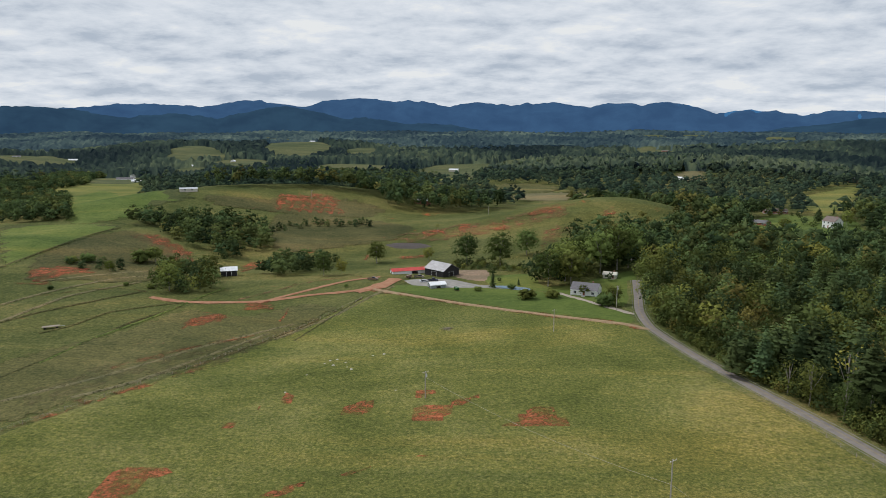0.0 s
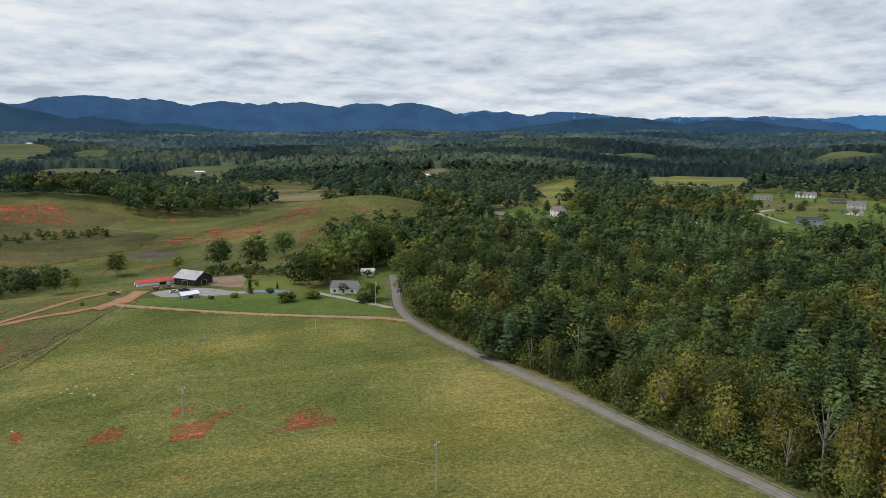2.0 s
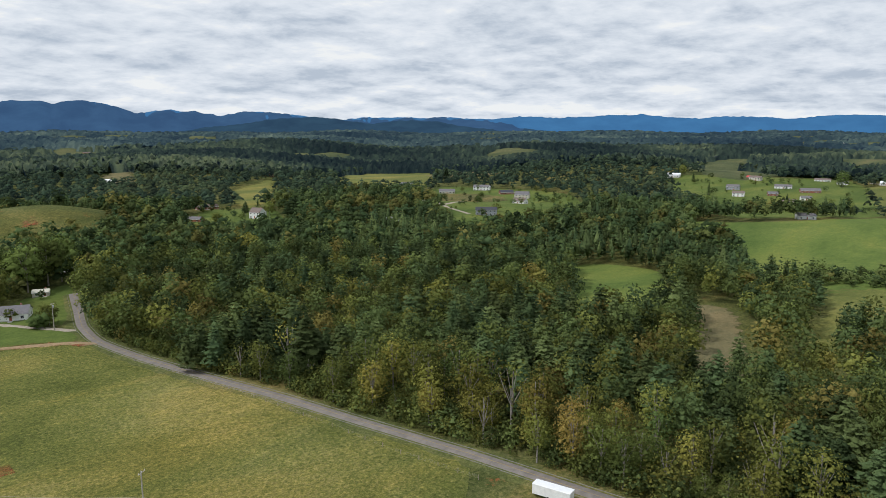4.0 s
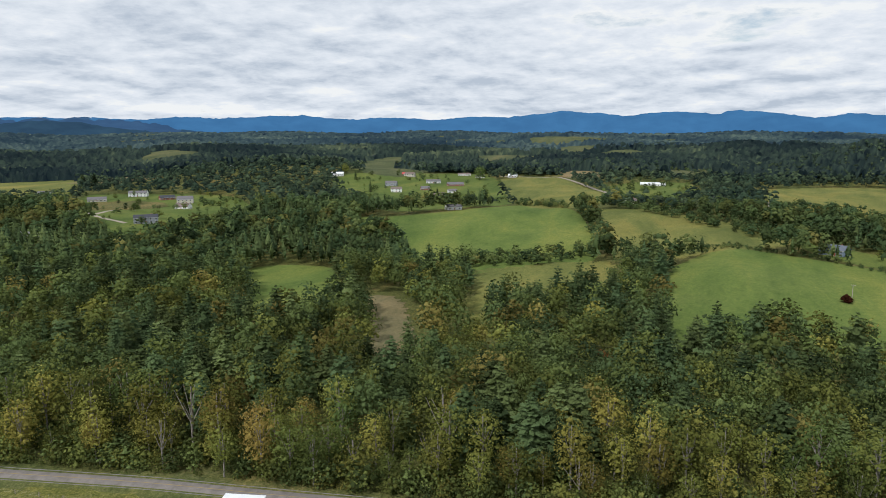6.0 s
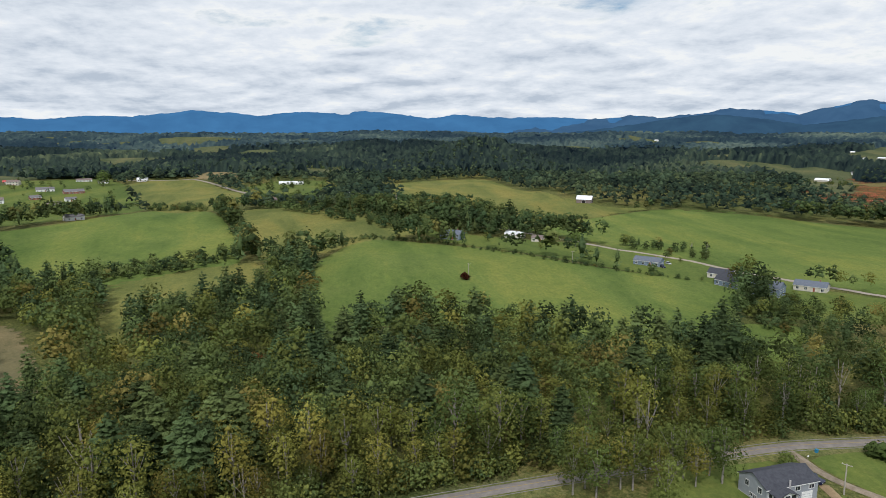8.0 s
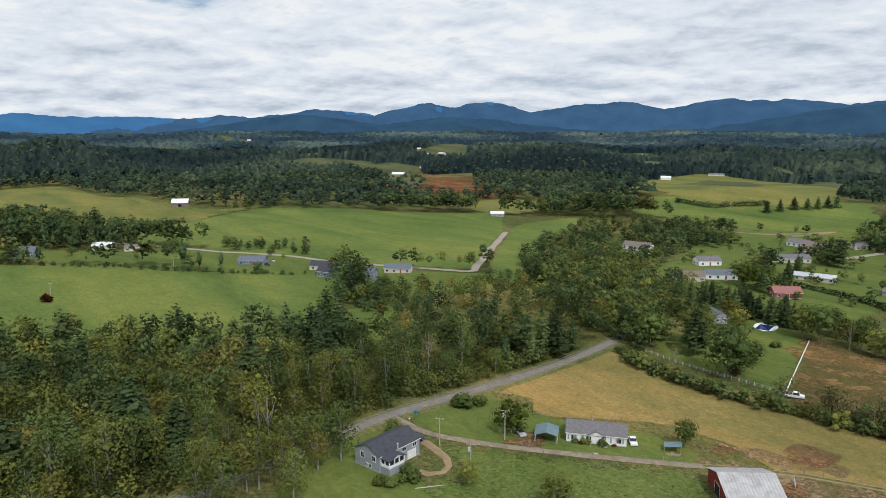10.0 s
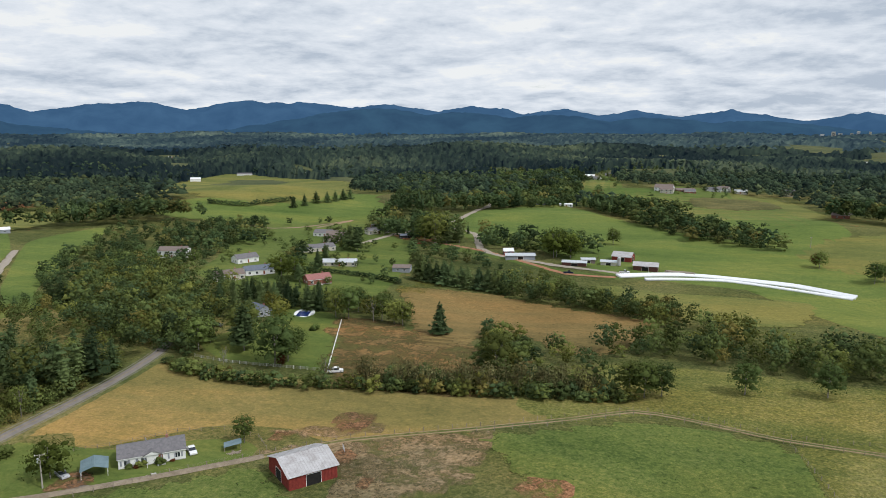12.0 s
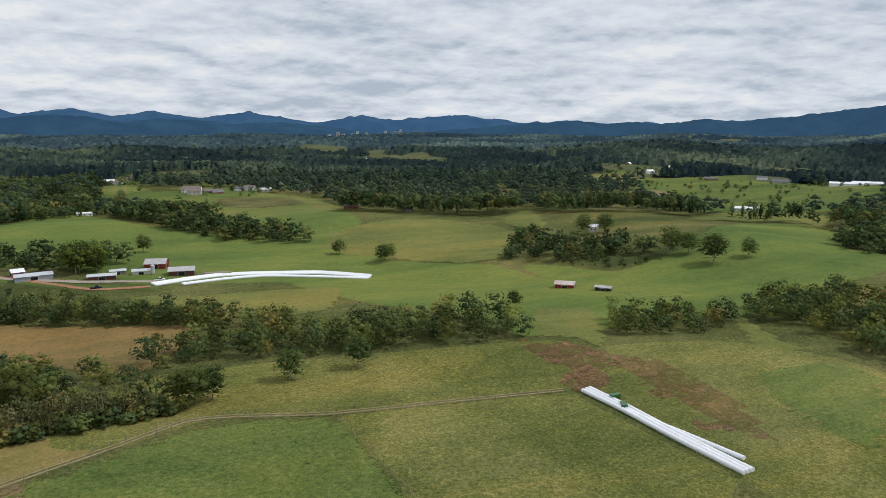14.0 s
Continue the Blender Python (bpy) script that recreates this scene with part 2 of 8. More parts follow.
# far copies of the leaves: self-shade put into the colour, haze into emission
M["leaf_far"] = foliage("hazed_far_leaves", [(0.0, (0.034, 0.055, 0.032)), (0.5, (0.060, 0.083, 0.040)), (1.0, (0.120, 0.134, 0.052))], False, 0, 0.010)
M["leaf_distant"] = foliage("hazed_distant_leaves", [(0.0, (0.020, 0.034, 0.025)), (0.5, (0.042, 0.060, 0.035)), (1.0, (0.092, 0.107, 0.049))], False, 0, 0.028)
M["leaf_horizon"] = foliage("hazed_horizon_leaves", [(0.0, (0.024, 0.042, 0.038)), (0.5, (0.050, 0.072, 0.054)), (1.0, (0.090, 0.110, 0.070))], False, 0, 0.085)
M["autumn_one"] = foliage("yellowing_leaves", AUTUMN, True)
M["leaf_grey"] = foliage("thinning_grey_leaves", [(0.0, (0.099, 0.101, 0.043)), (0.5, (0.142, 0.133, 0.058)), (0.85, (0.178, 0.159, 0.070)), (1.0, (0.198, 0.156, 0.065))], False)
M["needle_hedge"] = foliage("clipped_evergreen", [(0.0, (0.023, 0.044, 0.020)), (1.0, (0.033, 0.055, 0.024))], False)

# Hills: azimuth in degrees clockwise from ahead, range, height, spread across, spread along
HILLS = [
    (-19, 690, 24, 120, 75), (-7, 700, 16, 95, 60), (10, 575, 17, 70, 55), (16, 600, 15, 60, 60),
    (-30, 520, 9, 90, 90), (-14, 470, -9, 120, 60), (4, 440, -4, 60, 40), (28, 420, 5, 120, 90),
    (40, 640, 10, 120, 90), (58, 1150, 14, 160, 120), (75, 620, 6, 130, 90), (64, 420, -5, 90, 60),
    (101.7, 1350, 62, 120, 150), (112, 820, 12, 110, 90), (122, 1000, 10, 160, 110), (92, 400, 3, 90, 60),
    (150, 800, 16, 120, 90), (157, 760, 8, 110, 70), (180, 900, 14, 130, 120), (172, 640, 6, 100, 60),
    (195, 620, 8, 90, 70), (203, 400, -7, 90, 45), (225, 520, 13, 70, 70), (218, 640, 7, 90, 70),
    (216, 250, 2, 60, 35), (170, 330, -5, 90, 40), (238, 1000, 16, 160, 140), (240, 2500, 60, 420, 300),
]


def ground(x, y):
    """Height of the land at x, y (arrays or numbers)."""
    x, y = np.asarray(x, float), np.asarray(y, float)
    r = np.hypot(x, y)
    z = 0.9 * np.sin(x / 61 + 1.3) * np.cos(y / 83) + 0.5 * np.sin((x + y) / 37)
    far = np.clip((r - 900) / 600, 0, 1)
    z = z * np.clip((r - 100) / 150, 0.2, 1)
    z = z + far * (15 * np.sin(x / 262 + 0.4) * np.cos(y / 237 + 1) + 8 * np.sin((x - y) / 151) + 6 * np.sin(x / 93 + y / 120))
    for az, rng, h, across, along in HILLS:
        a = math.radians(az)
        ux, uy = math.sin(a), math.cos(a)
        u, v = x * ux + y * uy - rng, x * uy - y * ux
        z = z + h * np.exp(-(u / along) ** 2 - (v / across) ** 2)
    s = np.clip((r - 1300) / 2600, 0, 1)
    return z * (1 - 0.55 * s) + 30 * s * s * (3 - 2 * s)


# ---- meshes ----
def fast(name, verts, quads=None, tris=None, mat=None, tint=None, smooth=False, normals=None):
    """An object from arrays of corners, four-sided and three-sided faces; normals: how its corners take the light."""
    quads = np.zeros((0, 4), int) if quads is None else np.asarray(quads, int)
    tris = np.zeros((0, 3), int) if tris is None else np.asarray(tris, int)
    me = bpy.data.meshes.new(name)
    verts = np.asarray(verts, np.float32)
    me.vertices.add(len(verts))
    me.vertices.foreach_set("co", verts.ravel())
    loops = np.concatenate([quads.ravel(), tris.ravel()]).astype(np.int32)
    me.loops.add(len(loops))
    me.loops.foreach_set("vertex_index", loops)
    starts = np.concatenate([np.arange(len(quads)) * 4, len(quads) * 4 + np.arange(len(tris)) * 3]).astype(np.int32)
    me.polygons.add(len(starts))
    me.polygons.foreach_set("loop_start", starts)
    if smooth:
        me.polygons.foreach_set("use_smooth", np.ones(len(starts), bool))
    if tint is not None:
        layer = me.attributes.new("tint", "FLOAT_COLOR", "POINT")
        layer.data.foreach_set("color", np.asarray(tint, np.float32).ravel())
    if normals is not None:
        me.polygons.foreach_set("use_smooth", np.ones(len(starts), bool))
        layer = me.attributes.new("custom_normal", "FLOAT_VECTOR", "POINT")
        layer.data.foreach_set("vector", np.asarray(normals, np.float32).ravel())
    if mat:
        me.materials.append(mat)
    me.update(calc_edges=True)
    return new(name, me)


def inside(x, y, poly):
    """Which of the points x, y lie inside the polygon."""
    p = np.asarray(poly, float)
    hit = np.zeros(x.shape, bool)
    box = (x > p[:, 0].min()) & (x < p[:, 0].max()) & (y > p[:, 1].min()) & (y < p[:, 1].max())
    xs, ys = x[box], y[box]
    odd = np.zeros(xs.shape, bool)
    for (ax, ay), (bx, by) in zip(p, np.roll(p, -1, 0)):
        if ay != by:
            odd ^= ((ay > ys) != (by > ys)) & (xs < (bx - ax) * (ys - ay) / (by - ay) + ax)
    hit[box] = odd
    return hit


def smoothed(points, closed, step):
    """The points joined by a soft curve, a corner about every step metres."""
    p = [Vector(q) for q in points]
    n, out = len(p), []
    for i in range(n if closed else n - 1):
        a, b = p[(i - 1) % n] if closed or i else p[i], p[i]
        c, d = p[(i + 1) % n], p[(i + 2) % n] if closed or i + 2 < n else p[(i + 1) % n]
        k = max(1, int((c - b).length / step))
        for j in range(k):
            s = j / k
            curve = 0.5 * (2 * b + (c - a) * s + (2 * a - 5 * b + 4 * c - d) * s * s + (3 * b - a - 3 * c + d) * s ** 3)
            out.append(curve * 0.6 + b.lerp(c, s) * 0.4)
    return out if closed else out + [p[-1]]


# the ground: one sheet, finest under the camera
az = np.radians(np.arange(0, 360, 0.9))
rr = np.concatenate([[0.0], np.geomspace(20, 3900, 180)])
A, R = np.meshgrid(az, rr)
gx, gy = R * np.sin(A), R * np.cos(A)
i, j = np.meshgrid(np.arange(len(rr) - 1), np.arange(len(az)), indexing="ij")
k = (j + 1) % len(az)
quads = np.stack([i * len(az) + j, i * len(az) + k, (i + 1) * len(az) + k, (i + 1) * len(az) + j], -1).reshape(-1, 4)[:, ::-1]
land = fast("ground", np.stack([gx, gy, ground(gx, gy)], -1).reshape(-1, 3), quads, None, M["land"], smooth=True)
tagged(land, "rolling green and tan pasture with red clay scars", "ground", kind="structure")

FIELDS, WOODS, CLEAR, BELTS, LAWNS = [], [], [], [], []
ABOUT = {
    "bright": "lush bright green grass field beside woods", "olive": "olive green grazed hillside pasture", "hay": "pale tan mown hay field among trees",
    "dry": "dry yellow-brown cattle pasture inside fences", "worn": "trodden tan bare ground behind the red barn", "brown": "brown broom sedge field between tree belts",
    "rust": "rusty brown weedy field beside tree belt", "clay": "bare red clay scar on a hillside", "claypale": "patchy red clay showing through grass",
    "tan": "bare tan earth beside farm buildings", "lawn": "mown green lawn round the houses", "yard": "grey gravel farm yard", "sedge": "brown-green rough hillside with sedge", "mud": "dark drying pond mud below the hill", "meadow": "tussocky green meadow with pale dry tufts", "green": "green pasture with worn patches", "earth": "churned brown and tan earth in the pasture", "scrub": "brown scrubby hillside with red scars, darkened for cloud shade", "heath": "rough hillside pasture, green darkened for cloud shade", "thatch": "pale dead grass lying over the pasture", "yellow": "yellow weeds flowering at the field edge", "soil": "red soil showing through thin grass",
}


def lay(name, outline, mat, lift=0.0, fine=5.0):
    """A patch of ground that follows the land, just above it."""
    middle = sum(outline, Vector((0, 0))) / len(outline)
    step = max(fine, 0.014 * middle.length)
    p = np.array([tuple(q) for q in outline])
    xs, ys = np.meshgrid(np.arange(p[:, 0].min(), p[:, 0].max(), step), np.arange(p[:, 1].min(), p[:, 1].max(), step))
    xs, ys = xs.ravel(), ys.ravel()
    some = inside(xs, ys, p)
    pts = [Vector(q) for q in outline] + [Vector(q) for q in zip(xs[some], ys[some])]
    n = len(outline)
    v, _, f, *_ = geometry.delaunay_2d_cdt(pts, [(q, (q + 1) % n) for q in range(n)], [], 1, 1e-4)
    v = np.array([tuple(q) for q in v])
    rad = np.hypot(v[:, 0], v[:, 1])
    z = ground(v[:, 0], v[:, 1]) + lift + 0.04 + 0.35 * (rad / 600) ** 1.5
    rim = np.min(np.hypot(v[:, 0][:, None] - p[None, :, 0], v[:, 1][:, None] - p[None, :, 1]), axis=1) < 1e-3
    z = np.where(rim, ground(v[:, 0], v[:, 1]) - 0.02, z)
    f = np.array([tuple(q) for q in f if len(q) == 3])
    ax, ay, bx, by = *(v[f[:, 1]] - v[f[:, 0]]).T, *(v[f[:, 2]] - v[f[:, 0]]).T
    f[ax * by - ay * bx < 0] = f[ax * by - ay * bx < 0][:, ::-1]
    return fast(name, np.c_[v, z], None, f, mat, np.stack([1.0 - rim] * 3 + [np.ones(len(v))], -1), smooth=True)


def field(kind, poly):
    step = max(4.0, 0.012 * math.hypot(*poly[0]))
    rim = smoothed(poly, True, step)
    if kind in ("soil", "clay", "claypale", "worn", "earth", "yellow", "thatch", "rust"):
        mid = sum(rim, Vector((0, 0))) / len(rim)
        rim = [mid + (q - mid) * (1.30 + 0.35 * noise.noise((q.x * 0.23, q.y * 0.23, 1.0))) for q in rim]
    # fields past 1250 m take the colour with haze painted in
    ob = lay("field", rim, M["haze_dulled" if math.hypot(*poly[0]) > 1250 else kind], 0.0015 * len(FIELDS), 2.2 if kind in ("soil", "earth", "yellow", "thatch", "clay") else 5.0)
    FIELDS.append(poly)
    if kind == "lawn":
        LAWNS.append((kind, poly))
    tagged(ob, ABOUT[kind], "field", kind="structure")


def ribbon(name, points, width, mat, lift, crown=0.0, rag=0.0):
    """A road or track of that width along the points, on the land."""
    line = smoothed(points, False, 4.0)
    rows = []
    for q, s in enumerate(line):
        d = (line[min(q + 1, len(line) - 1)] - line[max(q - 1, 0)]).normalized()
        side = Vector((d.y, -d.x))
        for u in (-0.5, -0.25, 0, 0.25, 0.5):
            w = width * (1 + rag * noise.noise((s.x * 0.2, s.y * 0.2, u * 9)))
            at = s + side * u * w
            rows.append((at.x, at.y, float(ground(at.x, at.y)) + (lift - 0.12 if abs(u) < 0.4 else 0.02) + 0.35 * (at.length / 600) ** 1.5 + crown * (1 - 4 * u * u)))
    n = len(line)
    quads = [(5 * q + u, 5 * q + u + 1, 5 * q + u + 6, 5 * q + u + 5) for q in range(n - 1) for u in range(4)]
    return fast(name, rows, [f[::-1] for f in quads], None, mat, np.stack([0.75 + 0 * np.arange(5 * n)] * 4, -1), smooth=True)


WOODS.append([(85.7, 301.7), (87.4, 260.7), (92.2, 230.1), (96.8, 205.9), (101.8, 208.6), (108.9, 173.1), (116.4, 132.9), (124.6, 101.4), (127.9, 79.3), (149.7, -31.8), (152.7, -65.6), (157.8, -93.8), (157.5, -93.8), (160.7, -117.0), (157.9, -148.5), (158.5, -190.5), (163.0, -222.1), (144.9, -214.3), (176.3, -281.3), (234.1, -279.0), (569.5, -347.4), (946.5, -188.3), (1244.8, 245.5), (948.8, 656.8), (681.9, 1224.6), (408.4, 878.7), (172.0, 540.6), (171.6, 527.9), (135.4, 458.8), (100.5, 357.3)])
field("lawn", [(248.5, 581.5), (301.7, 641.6), (341.2, 593.5), (305.8, 508.3), (271.4, 454.8), (228.2, 460.9), (209.8, 480.0)])
field("lawn", [(534.5, 599.4), (653.0, 687.2), (692.6, 574.1), (678.3, 493.0), (539.8, 369.8), (450.8, 350.0), (379.9, 352.6), (341.8, 338.2), (410.8, 432.9), (425.9, 470.4)])
field("olive", [(408.5, 814.2), (509.8, 918.2), (546.6, 929.7), (392.3, 674.0), (320.1, 607.6)])
field("olive", [(607.9, 874.7), (836.9, 1095.2), (908.2, 985.3), (627.4, 675.8), (566.7, 675.9), (521.0, 704.4)])
field("bright", [(548.7, 279.1), (559.6, 247.6), (598.1, 209.3), (707.0, 179.9), (684.3, 120.8), (541.7, 75.7), (492.5, 65.4), (421.9, 58.6), (381.3, 99.8), (377.3, 125.2), (372.8, 152.8), (421.7, 179.6), (472.9, 213.9), (466.4, 233.7)])
field("olive", [(671.2, 99.8), (713.4, 51.7), (683.3, 4.5), (628.5, -40.0), (572.7, -78.6), (520.2, -51.0), (494.1, -18.5), (440.3, 11.4), (403.8, 40.5), (554.1, 72.3)])
field("bright", [(510.9, -20.1), (469.4, -87.0), (394.6, -144.8), (339.4, -201.9), (309.9, -190.2), (241.8, -146.7), (233.4, -126.1), (239.5, -98.9), (247.2, -91.6), (270.6, -66.3), (286.2, -41.7), (282.2, -11.1), (254.5, 2.5), (298.6, 11.4), (342.5, 17.1), (422.1, 10.7)])
field("olive", [(385.3, 124.3), (402.7, 105.3), (417.9, 81.3), (422.6, 48.5), (396.6, 39.2), (340.1, 33.5), (315.2, 61.1), (303.6, 92.5)])
field("bright", [(342.9, 249.6), (362.1, 251.0), (376.9, 240.4), (380.1, 210.3), (291.2, 154.7), (259.1, 151.7), (243.5, 172.0)])
field("hay", [(311.6, 158.1), (311.6, 150.6), (313.0, 139.0), (292.9, 123.0), (223.0, 88.4), (214.3, 95.3), (200.9, 98.4), (272.4, 134.6)])
field("olive", [(313.8, 106.3), (322.0, 103.8), (325.3, 92.7), (246.8, 71.8), (242.2, 79.8)])
field("lawn", [(912.0, 500.6), (997.6, 459.4), (1088.2, 323.9), (839.8, 217.6), (643.9, 213.9), (595.0, 263.1), (670.3, 335.0), (782.5, 421.9)])
field("hay", [(1271.8, 634.5), (1661.5, 796.5), (1699.3, 726.1), (1300.1, 558.1), (996.6, 478.0)])
field("olive", [(988.8, 284.0), (1082.1, 267.1), (1090.1, 198.1), (859.2, 103.1), (724.4, 93.7), (663.0, 119.8), (638.2, 146.6), (743.9, 192.6)])
field("lawn", [(967.3, 129.8), (1083.6, 88.4), (1087.3, 17.5), (879.6, -5.0), (746.1, 32.7), (750.2, 77.5)])
field("olive", [(988.2, -54.4), (1064.2, -126.3), (1064.8, -220.1), (802.0, -230.8), (708.9, -244.7), (660.8, -271.5), (642.6, -301.0), (603.8, -238.8), (565.6, -164.1), (579.6, -139.8), (641.0, -128.3), (719.9, -103.2), (721.8, -74.4)])
field("bright", [(548.6, -148.5), (587.5, -203.8), (635.9, -303.1), (599.7, -399.2), (624.1, -322.2), (593.5, -379.9), (507.8, -424.7), (473.1, -464.6), (394.3, -393.7), (357.8, -346.1), (295.6, -271.8), (331.8, -242.8), (382.6, -219.3), (496.8, -168.9), (544.6, -148.9)])
field("bright", [(401.6, -413.9), (409.6, -456.8), (400.8, -495.1), (358.8, -433.2), (294.1, -313.3), (262.4, -268.7), (260.7, -256.6), (303.5, -293.9)])
field("lawn", [(567.1, -58.8), (522.6, -105.1), (492.6, -139.3), (443.8, -198.9), (364.7, -246.3), (323.2, -236.5), (283.5, -265.8), (260.9, -306.3), (251.0, -227.9), (274.6, -181.1), (305.2, -207.5), (326.6, -202.8), (401.1, -147.1), (490.8, -78.9)])
field("lawn", [(322.3, -383.6), (306.3, -414.0), (254.3, -344.0), (257.0, -321.2)])
field("bright", [(262.8, -161.1), (262.3, -172.7), (254.0, -185.6), (206.4, -148.2), (211.2, -134.1)])
field("lawn", [(152.8, -234.2), (149.0, -248.0), (139.6, -270.4), (147.1, -294.3), (130.2, -297.7), (112.5, -280.7), (90.5, -216.5), (103.7, -218.2), (119.2, -217.5), (136.3, -220.3)])
field("olive", [(609.7, -745.2), (674.1, -933.7), (695.2, -1127.3), (682.1, -1188.7), (615.1, -1173.7), (489.7, -1107.9), (374.6, -996.6), (258.2, -682.5), (275.8, -648.8), (318.2, -609.8), (391.8, -627.2), (425.3, -638.3), (542.7, -740.6)])
field("bright", [(427.6, -579.9), (409.2, -614.7), (389.3, -628.4), (309.3, -645.5), (236.4, -733.7), (205.0, -638.2), (216.8, -593.5), (276.6, -580.0), (295.3, -550.4), (369.5, -547.5)])
field("bright", [(297.4, -566.1), (291.1, -616.0), (257.9, -677.9), (236.7, -764.5), (205.5, -663.4), (197.5, -572.1), (200.0, -512.5), (265.4, -539.0)])
field("lawn", [(309.6, -357.1), (307.8, -395.8), (286.6, -407.5), (243.7, -340.8), (243.4, -299.4)])
field("clay", [(741.7, -535.3), (708.6, -592.7), (633.2, -631.2), (590.6, -598.3), (610.2, -518.6), (699.3, -530.3)])
field("clay", [(968.1, -758.9), (894.5, -772.6), (775.2, -719.3), (665.6, -617.8), (715.3, -579.2)])
field("lawn", [(1031.7, -708.5), (999.0, -770.5), (938.0, -765.8), (724.1, -576.9), (733.8, -529.7)])
field("hay", [(1262.6, -655.6), (1290.2, -707.9), (1177.4, -809.1), (1097.7, -754.2), (1147.9, -640.7)])
field("olive", [(1618.6, -1248.9), (1694.6, -1417.4), (1784.3, -1603.1), (1056.7, -957.0), (1109.2, -898.4)])
field("lawn", [(293.5, -533.7), (185.8, -599.3), (133.2, -483.4), (112.1, -360.6), (119.3, -310.8), (137.8, -300.7), (158.4, -307.4), (189.6, -319.2), (231.3, -353.6), (237.5, -387.9)])
field("lawn", [(172.6, -474.4), (161.6, -506.2), (148.5, -522.6), (128.7, -498.3), (107.8, -480.6), (78.9, -453.3), (24.5, -406.4), (-13.0, -392.7), (-7.0, -388.7), (30.4, -399.8), (80.4, -441.4), (129.5, -469.8)])
field("bright", [(128.2, -571.4), (113.5, -650.1), (45.5, -723.7), (10.5, -645.8), (-4.2, -622.3), (-68.5, -544.9), (-128.8, -526.4), (-178.0, -518.8), (-147.8, -425.7), (-89.8, -387.0), (-122.1, -384.3), (-160.2, -391.2), (-119.4, -392.0), (-64.5, -388.5), (-33.5, -391.0), (-7.0, -396.5), (11.8, -409.0), (6.3, -449.0), (18.9, -491.0), (59.4, -473.8), (93.5, -489.8)])
field("olive", [(48.3, -864.4), (3.6, -1176.3), (-4.3, -857.9), (-47.6, -831.5), (-138.0, -876.1), (-184.8, -814.1), (-196.4, -696.8), (-137.8, -568.8), (-108.5, -602.9), (-57.1, -653.6), (-10.0, -777.4)])
field("bright", [(49.8, -833.0), (-11.1, -848.9), (-95.5, -852.5), (-166.5, -817.9), (-172.2, -662.4), (-169.8, -562.2), (-138.6, -517.9), (-111.5, -511.3), (-84.9, -603.3), (-28.1, -709.3), (20.8, -742.9)])
field("olive", [(-115.0, -492.2), (-144.8, -541.1), (-197.1, -569.9), (-242.8, -566.6), (-271.7, -525.9), (-276.3, -490.8), (-225.6, -411.9), (-208.2, -394.5), (-179.9, -401.7), (-149.7, -422.9), (-119.9, -449.8)])
field("bright", [(100.1, -648.2), (84.0, -713.2), (28.2, -664.2), (6.2, -607.0), (-60.2, -551.9), (-113.1, -484.3), (-149.7, -422.9), (-201.8, -389.9), (-213.3, -347.9), (-230.0, -296.5), (-259.3, -266.8), (-246.7, -236.5), (-218.7, -228.0), (-164.7, -229.5), (-134.1, -230.4), (-134.6, -254.6), (-117.0, -285.9), (-95.5, -318.3), (-71.1, -388.0), (-24.9, -446.6), (2.9, -497.7), (14.0, -415.6), (86.7, -552.6)])
field("bright", [(-215.7, -378.7), (-235.5, -364.8), (-254.2, -333.5), (-299.5, -343.2), (-354.0, -367.9), (-452.2, -433.0), (-516.8, -438.9), (-498.9, -386.6), (-429.8, -319.4), (-438.8, -299.1), (-389.1, -264.9), (-311.4, -248.4), (-238.9, -226.0), (-224.4, -230.8), (-207.1, -247.0), (-222.2, -305.4), (-213.5, -336.0)])
field("olive", [(-161.2, -272.0), (-175.4, -266.0), (-187.7, -257.4), (-151.8, -201.1), (-148.5, -220.9), (-137.0, -232.9)])
field("olive", [(-246.9, -239.5), (-224.6, -186.9), (-238.3, -173.8), (-225.3, -175.0), (-204.8, -187.2)])
field("lawn", [(-667.3, -857.8), (-748.6, -866.9), (-926.6, -870.8), (-812.3, -562.6), (-706.2, -488.1), (-600.7, -486.6), (-529.0, -515.3), (-525.1, -606.7)])
field("olive", [(-283.4, -537.9), (-365.0, -620.1), (-312.8, -503.8), (-291.1, -476.8)])
field("olive", [(-400.9, -448.3), (-526.8, -526.6), (-591.4, -503.5), (-590.3, -458.8), (-493.1, -382.6), (-533.0, -452.9), (-463.5, -450.1)])
field("lawn", [(39.6, -850.4), (34.8, -1195.3), (3.1, -1190.7), (-11.3, -856.3), (11.3, -805.6)])
field("olive", [(-940.7, -1561.5), (-1144.2, -1804.1), (-937.5, -1465.2)])
field("brown", [(108.3, -347.7), (92.4, -357.4), (58.6, -355.2), (19.9, -339.4), (-23.0, -312.5), (-5.5, -261.6), (14.5, -253.9), (39.2, -281.8), (55.8, -249.2), (67.4, -243.9), (95.2, -319.0)])
field("rust", [(107.3, -269.4), (91.0, -275.6), (64.3, -266.2), (37.3, -239.5), (37.2, -215.8), (56.5, -204.3), (75.3, -194.7), (91.5, -225.9)])
field("rust", [(-20.3, -238.5), (-37.4, -246.2), (-42.1, -241.4), (-37.0, -230.4), (-22.5, -221.5)])
field("dry", [(154.4, -210.7), (136.8, -210.5), (103.9, -207.6), (60.5, -206.2), (-8.6, -208.1), (-2.1, -199.8), (34.2, -181.7), (67.2, -164.4), (83.8, -169.7), (102.8, -168.1), (112.5, -160.6), (130.2, -144.8), (140.0, -153.0), (153.6, -146.9), (157.0, -160.4), (155.7, -187.2)])
